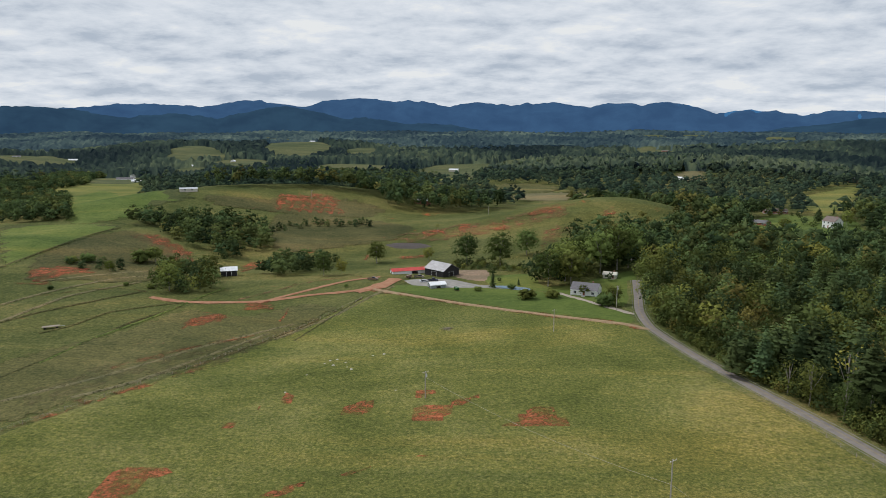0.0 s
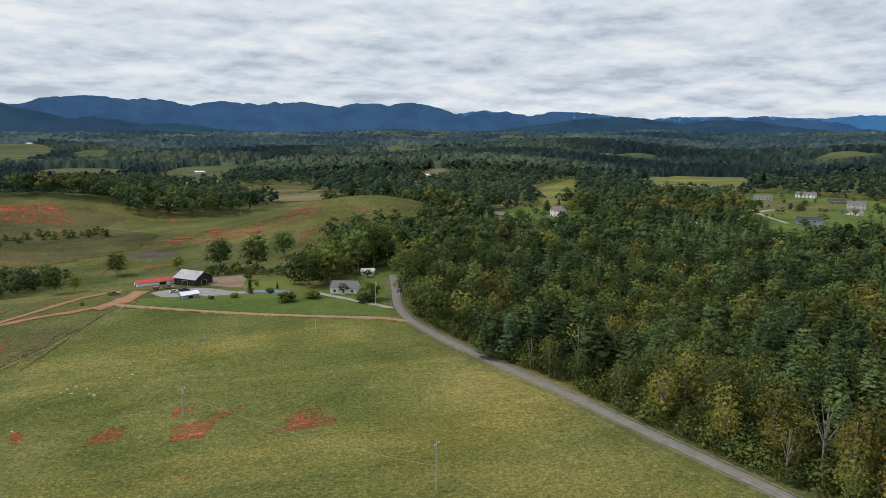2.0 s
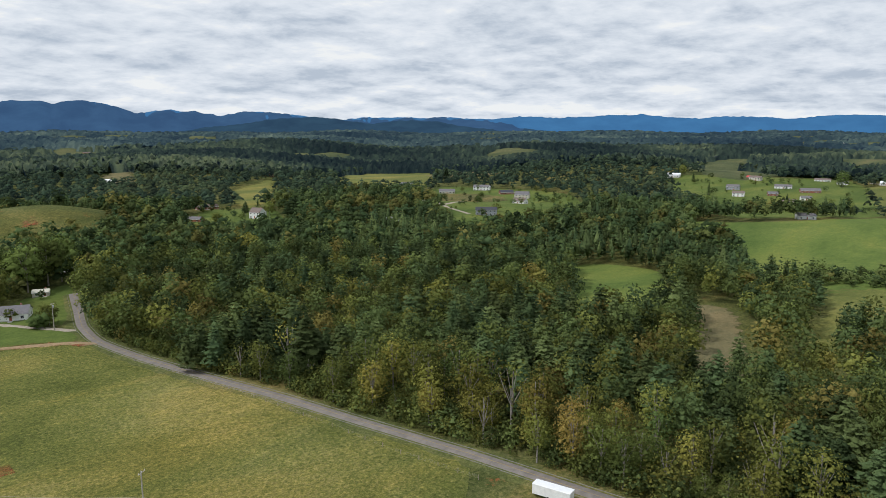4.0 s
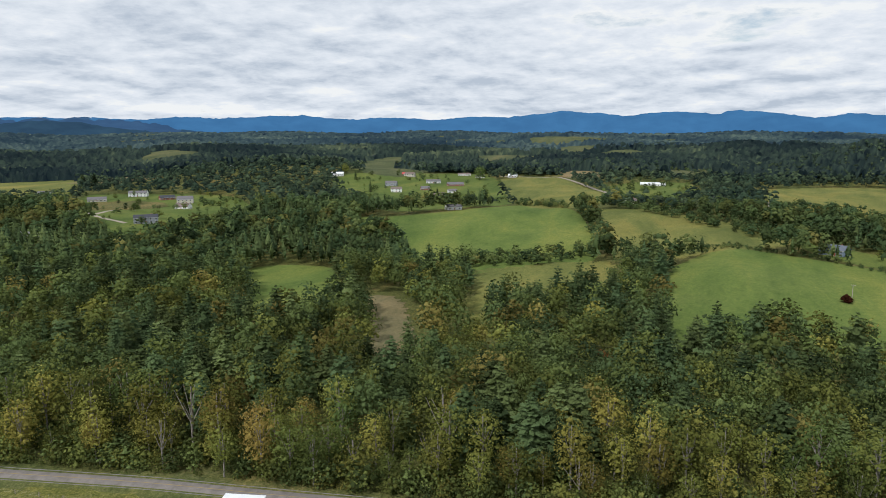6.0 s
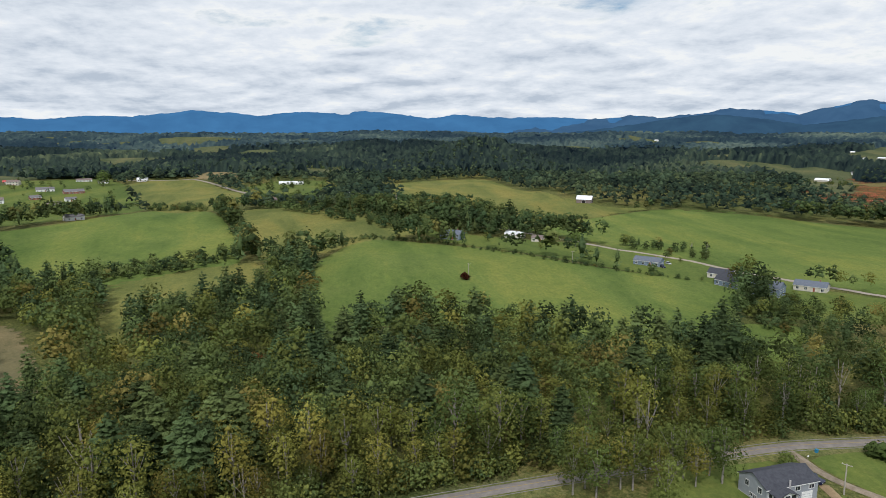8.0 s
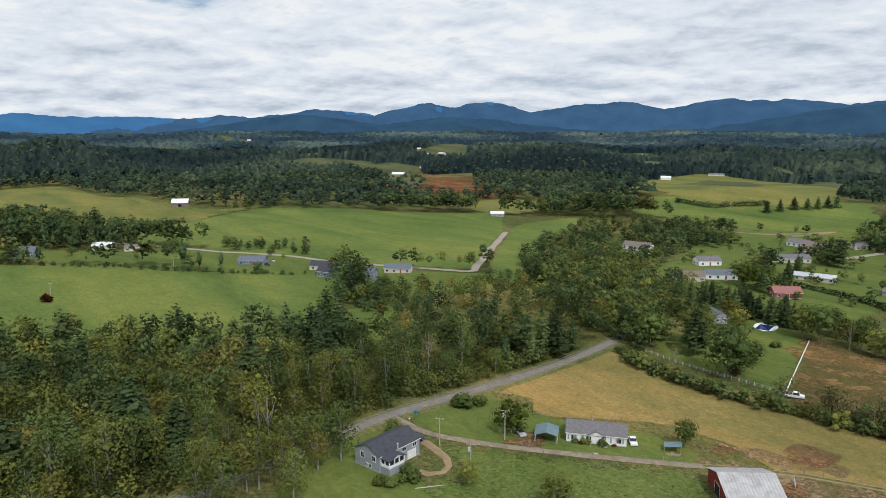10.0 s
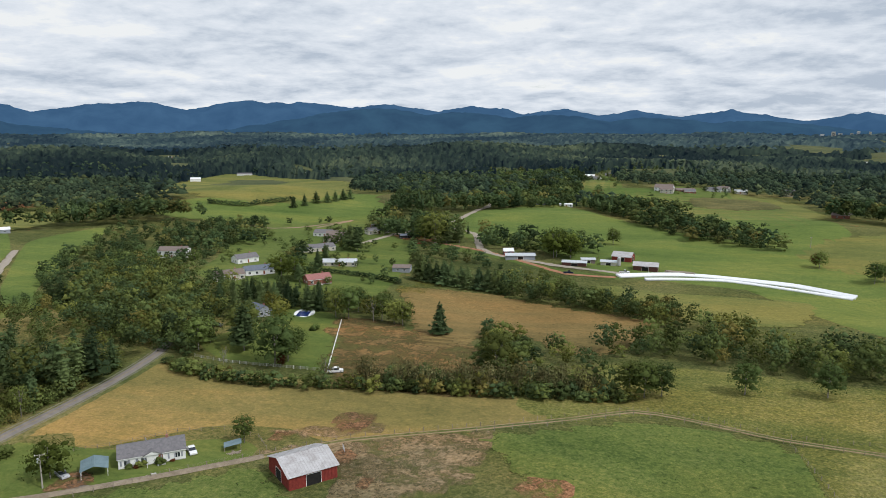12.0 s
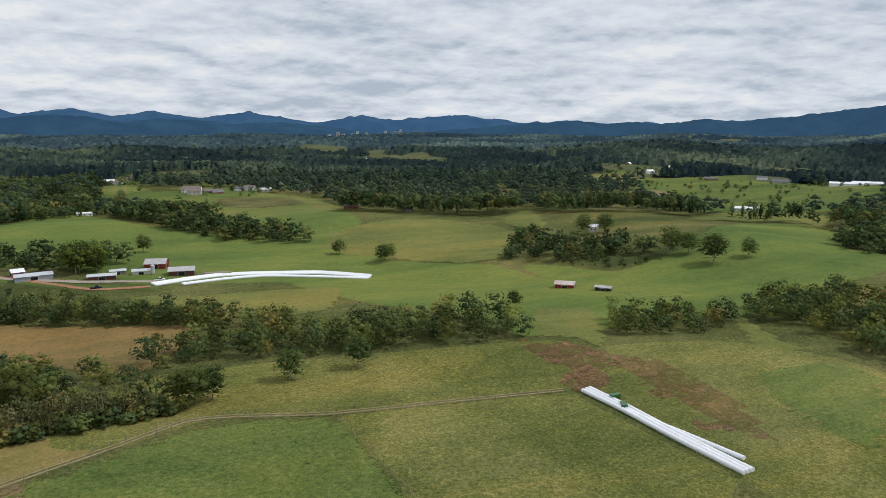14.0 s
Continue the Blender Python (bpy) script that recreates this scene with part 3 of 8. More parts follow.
field("worn", [(83.7, -155.5), (67.2, -164.4), (45.1, -174.0), (32.1, -178.4), (31.5, -167.4), (33.9, -151.7), (44.6, -141.3), (56.9, -138.5), (60.9, -148.4)])
field("scrub", [(-145.4, 597.3), (-109.1, 608.4), (-59.3, 595.4), (-19.9, 561.4), (-35.2, 518.7), (-74.7, 502.3), (-112.1, 488.0), (-134.1, 530.3)])
field("scrub", [(-245.8, 466.6), (-230.3, 517.4), (-175.9, 480.0), (-157.4, 442.3), (-156.9, 367.9), (-194.6, 365.6), (-217.1, 358.6), (-243.3, 415.5)])
field("scrub", [(-211.3, 625.5), (-153.5, 633.2), (-85.3, 651.6), (-47.8, 635.2), (-69.2, 598.6), (-146.0, 599.9), (-205.4, 606.7)])
field("sedge", [(-115.4, 310.2), (-87.0, 299.4), (-68.8, 318.1), (-47.2, 313.2), (-66.3, 264.1), (-91.8, 227.8), (-111.0, 199.2), (-121.2, 183.1), (-151.4, 204.5), (-153.3, 235.6), (-131.0, 272.1)])
field("heath", [(-305.6, 574.9), (-400.7, 767.7), (-404.4, 869.5), (-230.0, 636.4), (-213.0, 615.4), (-231.5, 598.9), (-263.2, 573.0), (-261.0, 552.7)])
field("heath", [(-340.8, 541.5), (-300.2, 538.9), (-242.0, 534.4), (-239.7, 469.3), (-243.3, 415.5), (-249.2, 392.1)])
field("clay", [(-150.1, 631.6), (-125.7, 646.3), (-96.9, 642.1), (-86.1, 610.4), (-109.1, 608.4), (-142.6, 606.1)])
field("claypale", [(-26.7, 516.9), (-10.6, 544.6), (51.4, 554.0), (78.3, 557.5), (88.7, 553.1), (74.7, 530.3), (35.8, 519.8), (2.4, 509.6)])
field("claypale", [(71.8, 508.2), (88.8, 512.5), (105.7, 514.8), (86.4, 497.8), (66.6, 469.7)])
field("claypale", [(116.4, 527.3), (125.9, 542.1), (135.8, 538.1), (119.7, 522.6)])
field("claypale", [(-219.3, 491.7), (-204.9, 505.2), (-175.9, 480.0), (-163.3, 454.2), (-177.2, 452.5), (-196.6, 474.0)])
field("tan", [(5.2, 408.5), (25.3, 411.7), (24.4, 371.4), (8.0, 381.6)])
field("lawn", [(-24.7, 360.3), (22.1, 357.5), (57.3, 341.3), (76.0, 313.7), (84.9, 299.1), (85.1, 286.9), (70.7, 290.9), (39.3, 308.0), (9.4, 321.7), (-23.3, 338.4)])
field("lawn", [(23.7, 384.4), (49.2, 389.4), (51.5, 359.7), (65.8, 357.8), (104.2, 382.6), (88.5, 317.3), (77.1, 318.5), (54.9, 343.7), (25.2, 361.4)])
field("yard", [(-21.0, 372.6), (-12.0, 377.9), (4.8, 376.5), (19.4, 361.6), (35.1, 357.1), (34.4, 349.6), (18.8, 349.8), (4.5, 349.5), (-12.8, 356.7)])
CLEAR.append([(-76.5, 75.8), (-904.3, 1049.3), (-472.8, 894.6), (-225.5, 653.1), (-71.9, 672.6), (-42.2, 625.7), (-11.1, 570.0), (109.4, 780.4), (141.8, 563.2), (167.2, 557.4), (145.0, 492.8), (94.9, 336.4), (87.3, 298.9), (87.6, 235.4), (100.3, 174.1), (116.1, 122.4), (126.0, 76.7), (145.9, -18.4), (154.7, -100.3), (148.4, -50.4), (152.6, -111.1), (150.2, -143.7), (158.9, -219.1), (136.8, -210.5), (79.8, -196.2), (-3.7, -207.8), (-22.5, -221.5), (-61.6, -251.7), (-55.3, -242.1), (-127.3, -231.1), (-191.6, -210.6), (-223.2, -185.1), (-238.3, -158.3), (-89.8, -44.3)])
BELTS.append((5.2, 2.1, [(150.6, -208.3), (134.7, -199.3), (114.4, -197.5), (96.2, -198.5), (67.7, -200.4), (36.6, -204.2), (21.1, -205.6), (-8.0, -209.7), (-8.1, -213.2), (21.5, -209.4), (37.2, -207.5), (68.8, -203.5), (97.7, -201.7), (116.4, -201.1), (135.8, -204.2), (150.5, -212.7)]))
BELTS.append((9.5, 2.3, [(79.1, -201.7), (54.5, -204.5), (33.5, -206.6), (9.2, -209.3), (-1.2, -211.0), (-1.2, -217.1), (16.8, -217.2), (38.7, -215.8), (63.7, -211.1), (80.7, -205.8)], "thin"))
BELTS.append((10, 3.6, [(90.6, -202.6), (81.2, -202.4), (81.0, -206.8), (90.8, -207.5)], "thin"))
BELTS.append((12, 5.0, [(36.9, -211.0), (30.6, -210.9), (16.4, -211.7), (9.3, -211.3), (-1.2, -212.0), (-1.2, -217.1), (13.3, -218.9), (28.4, -221.8), (35.7, -220.6)]))
BELTS.append((10, 5.0, [(46.2, -359.9), (7.3, -335.8), (-24.8, -300.4), (-30.9, -316.4), (-26.9, -329.5), (7.9, -358.3), (29.3, -371.2), (51.8, -379.5), (57.2, -373.7)]))
BELTS.append((8, 5.5, [(120.8, -406.9), (86.8, -410.3), (55.8, -384.8), (57.6, -397.5), (92.2, -436.0), (129.9, -465.4), (138.6, -454.5)]))
BELTS.append((14, 3.8, [(102.5, -368.2), (76.9, -362.8), (53.3, -357.4), (53.6, -361.7), (78.1, -368.7), (104.5, -375.3)], "pines"))
BELTS.append((12, 3.8, [(168.8, -301.6), (146.4, -301.1), (123.2, -297.6), (126.1, -306.2), (150.5, -309.9), (172.5, -309.4)], "pines"))
BELTS.append((12, 5.5, [(5.2, -254.2), (-25.5, -255.1), (-73.1, -245.4), (-97.7, -238.8), (-132.9, -227.9), (-138.6, -237.8), (-133.2, -267.3), (-111.7, -273.0), (-82.5, -276.1), (-51.2, -284.1), (-22.5, -284.4), (4.2, -270.7)]))
BELTS.append((11, 5.0, [(58.5, -352.9), (13.3, -337.3), (-25.1, -312.2), (-54.8, -278.7), (-57.1, -289.9), (-26.6, -328.5), (13.5, -352.5), (60.7, -369.3)]))
BELTS.append((8, 5.0, [(20.9, -243.8), (4.3, -237.8), (4.3, -251.2), (21.8, -258.9)]))
BELTS.append((7, 4.0, [(48.9, -286.8), (32.9, -269.6), (22.2, -239.8), (31.2, -223.7), (39.8, -225.1)]))
BELTS.append((6, 3.4, [(67.9, -205.7), (37.1, -206.6), (24.0, -205.5), (10.2, -206.8), (-4.5, -209.2), (-4.9, -217.7), (17.9, -219.9), (39.1, -220.1), (71.1, -217.0)]))
BELTS.append((10, 5.0, [(-163.9, -218.7), (-191.6, -210.6), (-212.5, -205.2), (-236.6, -226.1), (-215.6, -237.8), (-178.7, -240.7)]))
BELTS.append((12, 5.5, [(-236.6, -226.1), (-245.5, -193.5), (-238.3, -158.3), (-240.1, -145.3), (-319.2, -196.1), (-320.2, -235.5), (-289.3, -242.1), (-252.0, -237.8)]))
BELTS.append((14, 6.0, [(22.1, -677.7), (-22.1, -590.8), (-53.3, -526.6), (-109.5, -485.7), (-118.4, -506.4), (-64.4, -587.3), (-27.6, -713.4), (16.8, -778.7)]))
BELTS.append((12, 6.0, [(-222.4, -380.0), (-242.4, -369.1), (-268.4, -358.3), (-293.1, -345.9), (-311.9, -368.7), (-298.1, -398.8), (-278.8, -425.3), (-244.6, -414.5)]))
BELTS.append((10, 6.0, [(-204.8, -388.1), (-224.4, -394.1), (-257.7, -428.9), (-278.5, -453.9), (-277.9, -480.0), (-229.6, -423.0)]))
BELTS.append((13, 6.0, [(-406.6, -308.9), (-461.9, -288.1), (-574.0, -360.2), (-508.6, -384.2)]))
BELTS.append((3, 4.0, [(-235.5, -364.8), (-257.2, -337.6), (-290.4, -332.4), (-295.7, -338.7), (-267.9, -351.9), (-246.8, -375.9)]))
BELTS.append((15, 6.0, [(177.7, -520.7), (123.9, -479.4), (97.8, -491.2), (124.8, -556.5), (157.5, -571.7), (197.1, -570.7)]))
BELTS.append((14, 6.0, [(84.0, -460.9), (64.2, -455.2), (41.4, -447.4), (6.5, -457.2), (11.3, -502.4), (46.2, -496.6), (93.5, -512.6)]))
BELTS.append((16, 7.0, [(108.7, -637.8), (44.1, -703.2), (34.0, -841.8), (57.9, -1191.0), (201.8, -1269.9)]))
BELTS.append((10, 6.0, [(215.6, -521.4), (183.4, -504.2), (165.9, -455.7), (172.2, -429.8), (200.3, -473.4)]))
BELTS.append((14, 6.0, [(-247.6, 527.9), (-228.4, 543.2), (-171.8, 479.1), (-142.4, 457.9), (-127.4, 502.4), (-139.8, 557.7), (-177.7, 577.3), (-212.9, 572.8), (-239.5, 559.6)]))
BELTS.append((13, 6.0, [(-152.6, 355.9), (-135.4, 335.6), (-118.2, 333.4), (-115.7, 355.9), (-135.7, 413.6), (-159.4, 405.6)]))
BELTS.append((11, 5.5, [(-103.6, 393.2), (-81.9, 381.5), (-65.4, 438.0), (-70.4, 472.2), (-99.3, 464.2), (-114.7, 450.4)]))
BELTS.append((12, 6.0, [(-326.3, 554.3), (-290.5, 549.8), (-298.8, 566.1), (-341.4, 580.8)]))
BELTS.append((5, 6.0, [(-212.5, 388.4), (-192.9, 386.8), (-180.5, 401.4), (-190.5, 416.8), (-218.2, 405.5)]))
BELTS.append((15, 7.0, [(47.0, 358.8), (63.1, 359.4), (84.3, 376.2), (105.0, 385.4), (135.4, 458.8), (153.9, 509.9), (112.2, 506.3), (83.7, 481.5), (58.0, 419.1)]))
BELTS.append((4, 4.0, [(5.3, 414.5), (25.3, 411.7), (46.0, 388.3), (49.9, 408.3), (27.1, 440.8), (7.5, 444.5)]))
BELTS.append((6, 5.0, [(-137.6, 544.6), (-101.0, 561.0), (-56.5, 566.2), (-57.9, 580.9), (-104.0, 578.6), (-137.6, 563.6)]))
BELTS.append((8, 4.5, [(396.7, 137.8), (401.6, 97.5), (422.1, 65.1), (446.9, 47.2), (480.7, 50.7), (459.4, 70.6), (436.0, 105.6), (423.5, 143.3)]))
BELTS.append((8, 5.0, [(359.1, 32.5), (400.1, 22.5), (444.1, 17.7), (474.6, 23.4), (405.8, 36.5), (373.1, 45.8)]))
BELTS.append((7, 5.0, [(663.8, 110.3), (530.0, 74.8), (486.3, 59.1), (569.6, 72.4), (714.2, 107.3)]))
BELTS.append((6, 5.0, [(712.4, 181.3), (663.2, 116.5), (733.7, 128.8), (760.0, 193.2)]))
BELTS.append((3, 3.0, [(439.4, 18.2), (508.2, -19.9), (485.3, -70.1), (450.7, -90.9), (388.3, -142.6), (336.7, -203.2), (341.8, -206.1), (394.6, -144.8), (463.9, -93.5), (501.1, -72.4), (530.3, -20.8), (464.3, 19.2)]))
BELTS.append((9, 6.0, [(724.7, 87.0), (657.8, 26.8), (603.0, -14.0), (548.7, -48.0), (555.6, -80.0), (527.8, -114.7), (592.2, -123.5), (638.3, -76.3), (684.5, -54.2), (732.2, -5.3), (795.8, 32.2), (834.1, 93.3)]))
BELTS.append((8, 6.0, [(452.2, -188.8), (402.5, -226.6), (430.0, -240.1), (476.2, -201.2)]))
BELTS.append((9, 5.5, [(280.0, -286.8), (267.8, -319.4), (269.7, -365.1), (324.5, -424.5), (356.0, -423.4), (325.9, -349.9)]))
BELTS.append((8, 6.0, [(264.8, -361.5), (235.5, -374.9), (252.3, -464.3), (303.8, -547.7), (347.0, -498.7)]))
BELTS.append((12, 5.0, [(154.7, -213.5), (144.6, -218.5), (147.6, -238.0), (164.8, -269.0), (188.7, -287.7), (185.9, -265.9)]))
BELTS.append((10, 6.0, [(113.7, -293.7), (95.2, -284.8), (80.5, -276.9), (84.2, -291.6), (105.2, -315.2), (121.0, -328.4), (122.5, -316.9)]))
BELTS.append((10, 6.0, [(187.4, -277.6), (163.0, -263.2), (161.0, -282.3), (182.2, -320.8), (205.3, -329.2)]))
BELTS.append((10, 6.0, [(179.8, -349.1), (151.3, -344.6), (175.7, -384.5), (195.7, -447.5), (210.1, -442.4)]))
BELTS.append((3.6, 1.7, [(171.2, -368.1), (150.9, -366.7), (130.4, -363.6), (108.9, -357.4), (110.8, -363.8), (133.5, -372.7), (154.3, -375.3), (174.7, -377.4)], "clipped"))
BELTS.append((6, 2.4, [(376.0, -609.0), (340.9, -609.9), (326.3, -624.7), (303.7, -643.8), (306.7, -650.5), (330.3, -632.8), (345.4, -618.3), (380.2, -618.0)], "clipped"))
BELTS.append((13, 6, [(294.4, -623.3), (279.2, -644.8), (256.5, -674.6), (261.9, -689.2), (285.2, -659.2), (299.7, -637.4)], "pines"))
BELTS.append((5, 4.0, [(553.4, -160.6), (593.0, -215.3), (614.0, -222.7), (584.2, -174.1)]))
BELTS.append((6, 5.0, [(283.7, -174.2), (246.6, -168.1), (251.5, -183.8), (297.4, -213.8), (296.6, -195.6)]))
field("olive", [(-48.1, 1374.9), (-4.8, 1438.1), (96.2, 1419.2), (88.9, 1237.6), (12.5, 999.6), (-32.0, 1030.5)])
field("olive", [(-524.4, 1582.7), (-482.7, 1678.5), (-400.0, 1664.4), (-312.8, 1258.4), (-392.4, 1290.6)])
field("hay", [(-486.7, 1935.4), (-619.8, 2772.5), (-312.5, 2044.1), (-299.9, 1863.3), (-415.4, 1790.1)])
field("olive", [(-594.4, 1019.7), (-603.9, 1146.2), (-484.3, 1142.1), (-260.2, 612.3), (-317.3, 609.0)])
field("hay", [(336.0, 1057.5), (373.2, 1094.1), (401.7, 1089.1), (356.4, 968.9), (305.7, 937.9)])
field("olive", [(411.6, 812.6), (488.9, 896.2), (509.6, 882.3), (387.2, 678.4), (336.1, 642.3)])
field("lawn", [(-558.2, 1455.3), (-528.3, 1503.0), (-467.3, 1425.4), (-402.0, 1196.1), (-409.1, 1111.6)])
field("meadow", [(-37.8, 332.1), (-23.4, 340.8), (9.4, 321.7), (39.3, 308.0), (70.7, 290.9), (83.0, 275.5), (85.6, 242.1), (95.0, 202.0), (88.4, 238.2), (101.1, 190.3), (109.8, 148.1), (118.5, 114.5), (70.5, 81.7), (8.9, 84.0), (-52.7, 84.0), (-127.7, 151.3), (-118.0, 177.8), (-105.5, 198.2), (-92.5, 220.0), (-78.2, 245.5), (-56.8, 282.8)])
field("green", [(142.3, -105.9), (134.0, -111.2), (116.1, -124.4), (99.8, -135.7), (81.4, -149.7), (78.0, -146.3), (68.6, -137.1), (61.9, -135.3), (58.2, -116.8), (96.2, -92.6), (122.9, -90.6), (118.2, -102.3), (127.6, -109.0)])
field("lawn", [(149.5, -114.2), (154.0, -132.7), (152.1, -144.1), (140.0, -146.0), (120.4, -147.8), (104.4, -158.3), (93.0, -161.0), (86.1, -156.7), (85.5, -151.0), (101.9, -138.6), (118.2, -126.7), (133.1, -117.7)])
field("lawn", [(150.4, -78.9), (150.8, -91.6), (151.0, -102.5), (145.9, -109.5), (136.2, -103.5), (131.1, -97.0), (119.6, -95.5), (99.5, -83.8), (132.4, -63.0)])
field("meadow", [(28.9, -202.3), (17.3, -237.8), (2.6, -246.7), (-28.8, -250.2), (-72.0, -241.7), (-125.2, -227.2), (-144.5, -218.5), (-142.8, -194.7), (-121.3, -179.3), (-83.8, -186.9), (-48.4, -192.3), (-13.2, -201.4), (15.0, -189.1)])
field("olive", [(11.6, -379.3), (-29.6, -367.2), (-69.5, -368.4), (-100.4, -369.9), (-80.4, -311.2), (-54.0, -307.5), (-28.8, -320.8), (-6.3, -347.2)])
field("green", [(-13.0, -199.3), (-31.1, -195.7), (-47.8, -190.2), (-50.9, -167.5), (-53.1, -136.8), (-32.6, -127.9), (8.9, -146.0), (32.7, -175.6), (14.9, -185.7)])
field("meadow", [(-49.3, -189.6), (-83.3, -185.7), (-118.7, -178.6), (-121.9, -165.3), (-124.3, -134.3), (-126.3, -115.5), (-94.9, -101.0), (-49.2, -120.7), (-52.0, -148.7)])
field("earth", [(-130.3, -217.3), (-142.2, -214.8), (-149.2, -200.2), (-151.7, -190.6), (-141.0, -188.9), (-130.6, -183.6), (-124.7, -184.5), (-130.1, -192.1), (-128.4, -204.3)])
field("earth", [(-137.8, -151.9), (-145.5, -144.5), (-147.2, -135.8), (-154.3, -129.0), (-143.3, -126.3), (-138.9, -135.5), (-134.0, -145.3)])
field("meadow", [(-154.5, -207.6), (-205.2, -195.2), (-227.3, -150.6), (-146.0, -93.4), (-126.7, -101.5), (-127.6, -115.0), (-126.3, -140.8), (-125.5, -170.4), (-125.3, -182.2), (-141.1, -195.5)])
field("earth", [(19.3, -151.1), (16.9, -155.7), (12.0, -157.5), (6.4, -154.4), (8.1, -149.0), (14.9, -147.0)])
field("worn", [(85.7, -169.3), (77.3, -173.1), (60.1, -180.9), (56.8, -175.8), (68.5, -167.6), (76.9, -164.6)])
BELTS.append((13, 6.0, [(251.7, -274.0), (251.0, -311.1), (209.1, -317.6), (166.8, -272.3), (150.8, -229.0), (157.9, -215.6), (189.2, -233.8)]))
BELTS.append((12, 6.0, [(176.6, -217.7), (165.0, -229.3), (161.8, -247.3), (177.8, -279.2), (224.8, -340.2), (273.3, -366.4), (274.5, -336.2), (243.0, -268.8), (197.5, -227.1)]))
BELTS.append((11, 6.5, [(317.8, -522.0), (283.9, -555.3), (239.7, -459.1), (252.9, -427.8), (263.0, -403.2), (306.6, -464.3)]))
BELTS.append((12, 7.0, [(212.6, -686.2), (189.6, -844.6), (158.9, -952.4), (225.5, -1418.1), (367.3, -1423.5), (334.6, -1081.2)]))
BELTS.append((8, 7.0, [(398.5, -501.3), (342.9, -528.6), (267.7, -424.1), (296.5, -397.7), (352.7, -430.6)]))
field("yard", [(121.4, -127.0), (124.2, -133.3), (117.2, -137.9), (113.3, -134.7), (113.4, -129.9), (117.8, -126.3)])
field("worn", [(69.2, -157.4), (64.3, -164.2), (57.0, -165.0), (50.5, -154.9), (47.4, -138.7), (53.6, -134.8), (60.2, -145.5)])
BELTS.append((16, 7.0, [(81.4, 392.3), (107.3, 394.4), (137.1, 478.1), (126.5, 498.2), (98.8, 479.4)]))
field("soil", [(-78.2, 144.0), (-79.5, 154.4), (-75.8, 159.1), (-69.4, 159.5), (-65.5, 157.2), (-68.8, 153.1), (-69.2, 149.6), (-71.5, 144.9)])
field("soil", [(-62.6, 181.4), (-60.8, 188.1), (-57.1, 189.6), (-55.9, 184.2), (-59.0, 182.1)])
field("soil", [(-56.5, 196.9), (-55.4, 200.3), (-53.4, 201.2), (-52.9, 196.9), (-54.8, 195.2)])
field("soil", [(-50.7, 205.6), (-49.6, 211.2), (-45.2, 208.3), (-44.3, 201.9), (-47.4, 201.1)])
field("soil", [(-30.5, 193.1), (-29.0, 199.8), (-24.6, 205.0), (-20.6, 203.0), (-20.4, 196.9), (-24.8, 192.1)])
field("soil", [(-10.1, 209.9), (-6.0, 214.5), (-2.8, 212.4), (-3.1, 208.6), (-7.5, 206.0)])
field("soil", [(-7.8, 192.2), (-7.3, 199.8), (1.0, 202.9), (9.8, 208.8), (11.5, 206.8), (4.4, 200.1), (1.8, 191.8), (-3.0, 189.6)])
field("soil", [(16.7, 186.3), (20.3, 190.8), (27.7, 197.8), (32.0, 198.4), (32.7, 192.1), (33.9, 185.3), (25.9, 184.3)])
field("soil", [(36.1, 193.1), (38.3, 195.4), (39.7, 193.6), (37.7, 191.7)])
field("soil", [(-24.9, 157.1), (-21.0, 160.4), (-18.4, 160.9), (-19.4, 158.0), (-23.1, 155.9)])
field("soil", [(-9.8, 165.4), (-6.4, 168.4), (-3.2, 168.3), (-4.9, 165.8)])
field("soil", [(-42.0, 147.7), (-37.8, 151.1), (-33.1, 153.0), (-33.6, 149.4), (-39.1, 146.2)])
field("soil", [(-108.3, 283.2), (-104.9, 293.1), (-97.1, 298.1), (-94.3, 292.9), (-100.3, 286.4), (-104.4, 278.4)])
field("soil", [(-91.5, 312.4), (-85.4, 317.9), (-80.3, 315.7), (-82.5, 306.5)])
field("soil", [(-72.3, 293.9), (-70.1, 305.9), (-66.9, 302.2), (-67.6, 288.8)])
field("soil", [(-108.8, 237.2), (-100.8, 246.1), (-91.4, 259.4), (-79.2, 267.9), (-78.0, 265.0), (-90.1, 255.4), (-99.4, 242.4), (-106.3, 233.8)])
field("soil", [(-110.3, 193.8), (-103.4, 205.5), (-94.8, 216.9), (-85.7, 230.9), (-84.4, 228.2), (-93.6, 214.0), (-101.7, 202.0), (-108.8, 191.4)])
field("thatch", [(-122.6, 210.7), (-115.4, 231.2), (-100.3, 249.9), (-83.9, 262.2), (-78.2, 256.8), (-92.7, 240.1), (-106.0, 218.7), (-115.5, 203.6)])
field("thatch", [(-95.2, 236.5), (-82.3, 250.2), (-71.6, 263.5), (-61.1, 285.4), (-52.2, 301.6), (-48.9, 296.3), (-58.9, 274.6), (-68.9, 252.8), (-82.4, 232.1)])
field("green", [(-290.9, 539.8), (-432.2, 814.4), (-414.1, 891.2), (-243.4, 631.8), (-214.6, 620.7), (-215.2, 615.1), (-240.5, 597.8), (-242.3, 572.3), (-255.0, 549.5)])
field("green", [(-329.8, 523.7), (-290.6, 537.5), (-250.7, 535.2), (-239.9, 525.2), (-239.6, 469.3), (-243.5, 428.3), (-243.4, 382.7)])
field("clay", [(-214.8, 501.9), (-199.5, 502.0), (-177.6, 482.8), (-168.7, 464.8), (-178.8, 462.1), (-200.1, 483.1)])
field("clay", [(-177.8, 454.3), (-160.7, 452.2), (-160.5, 436.3), (-170.3, 434.3)])
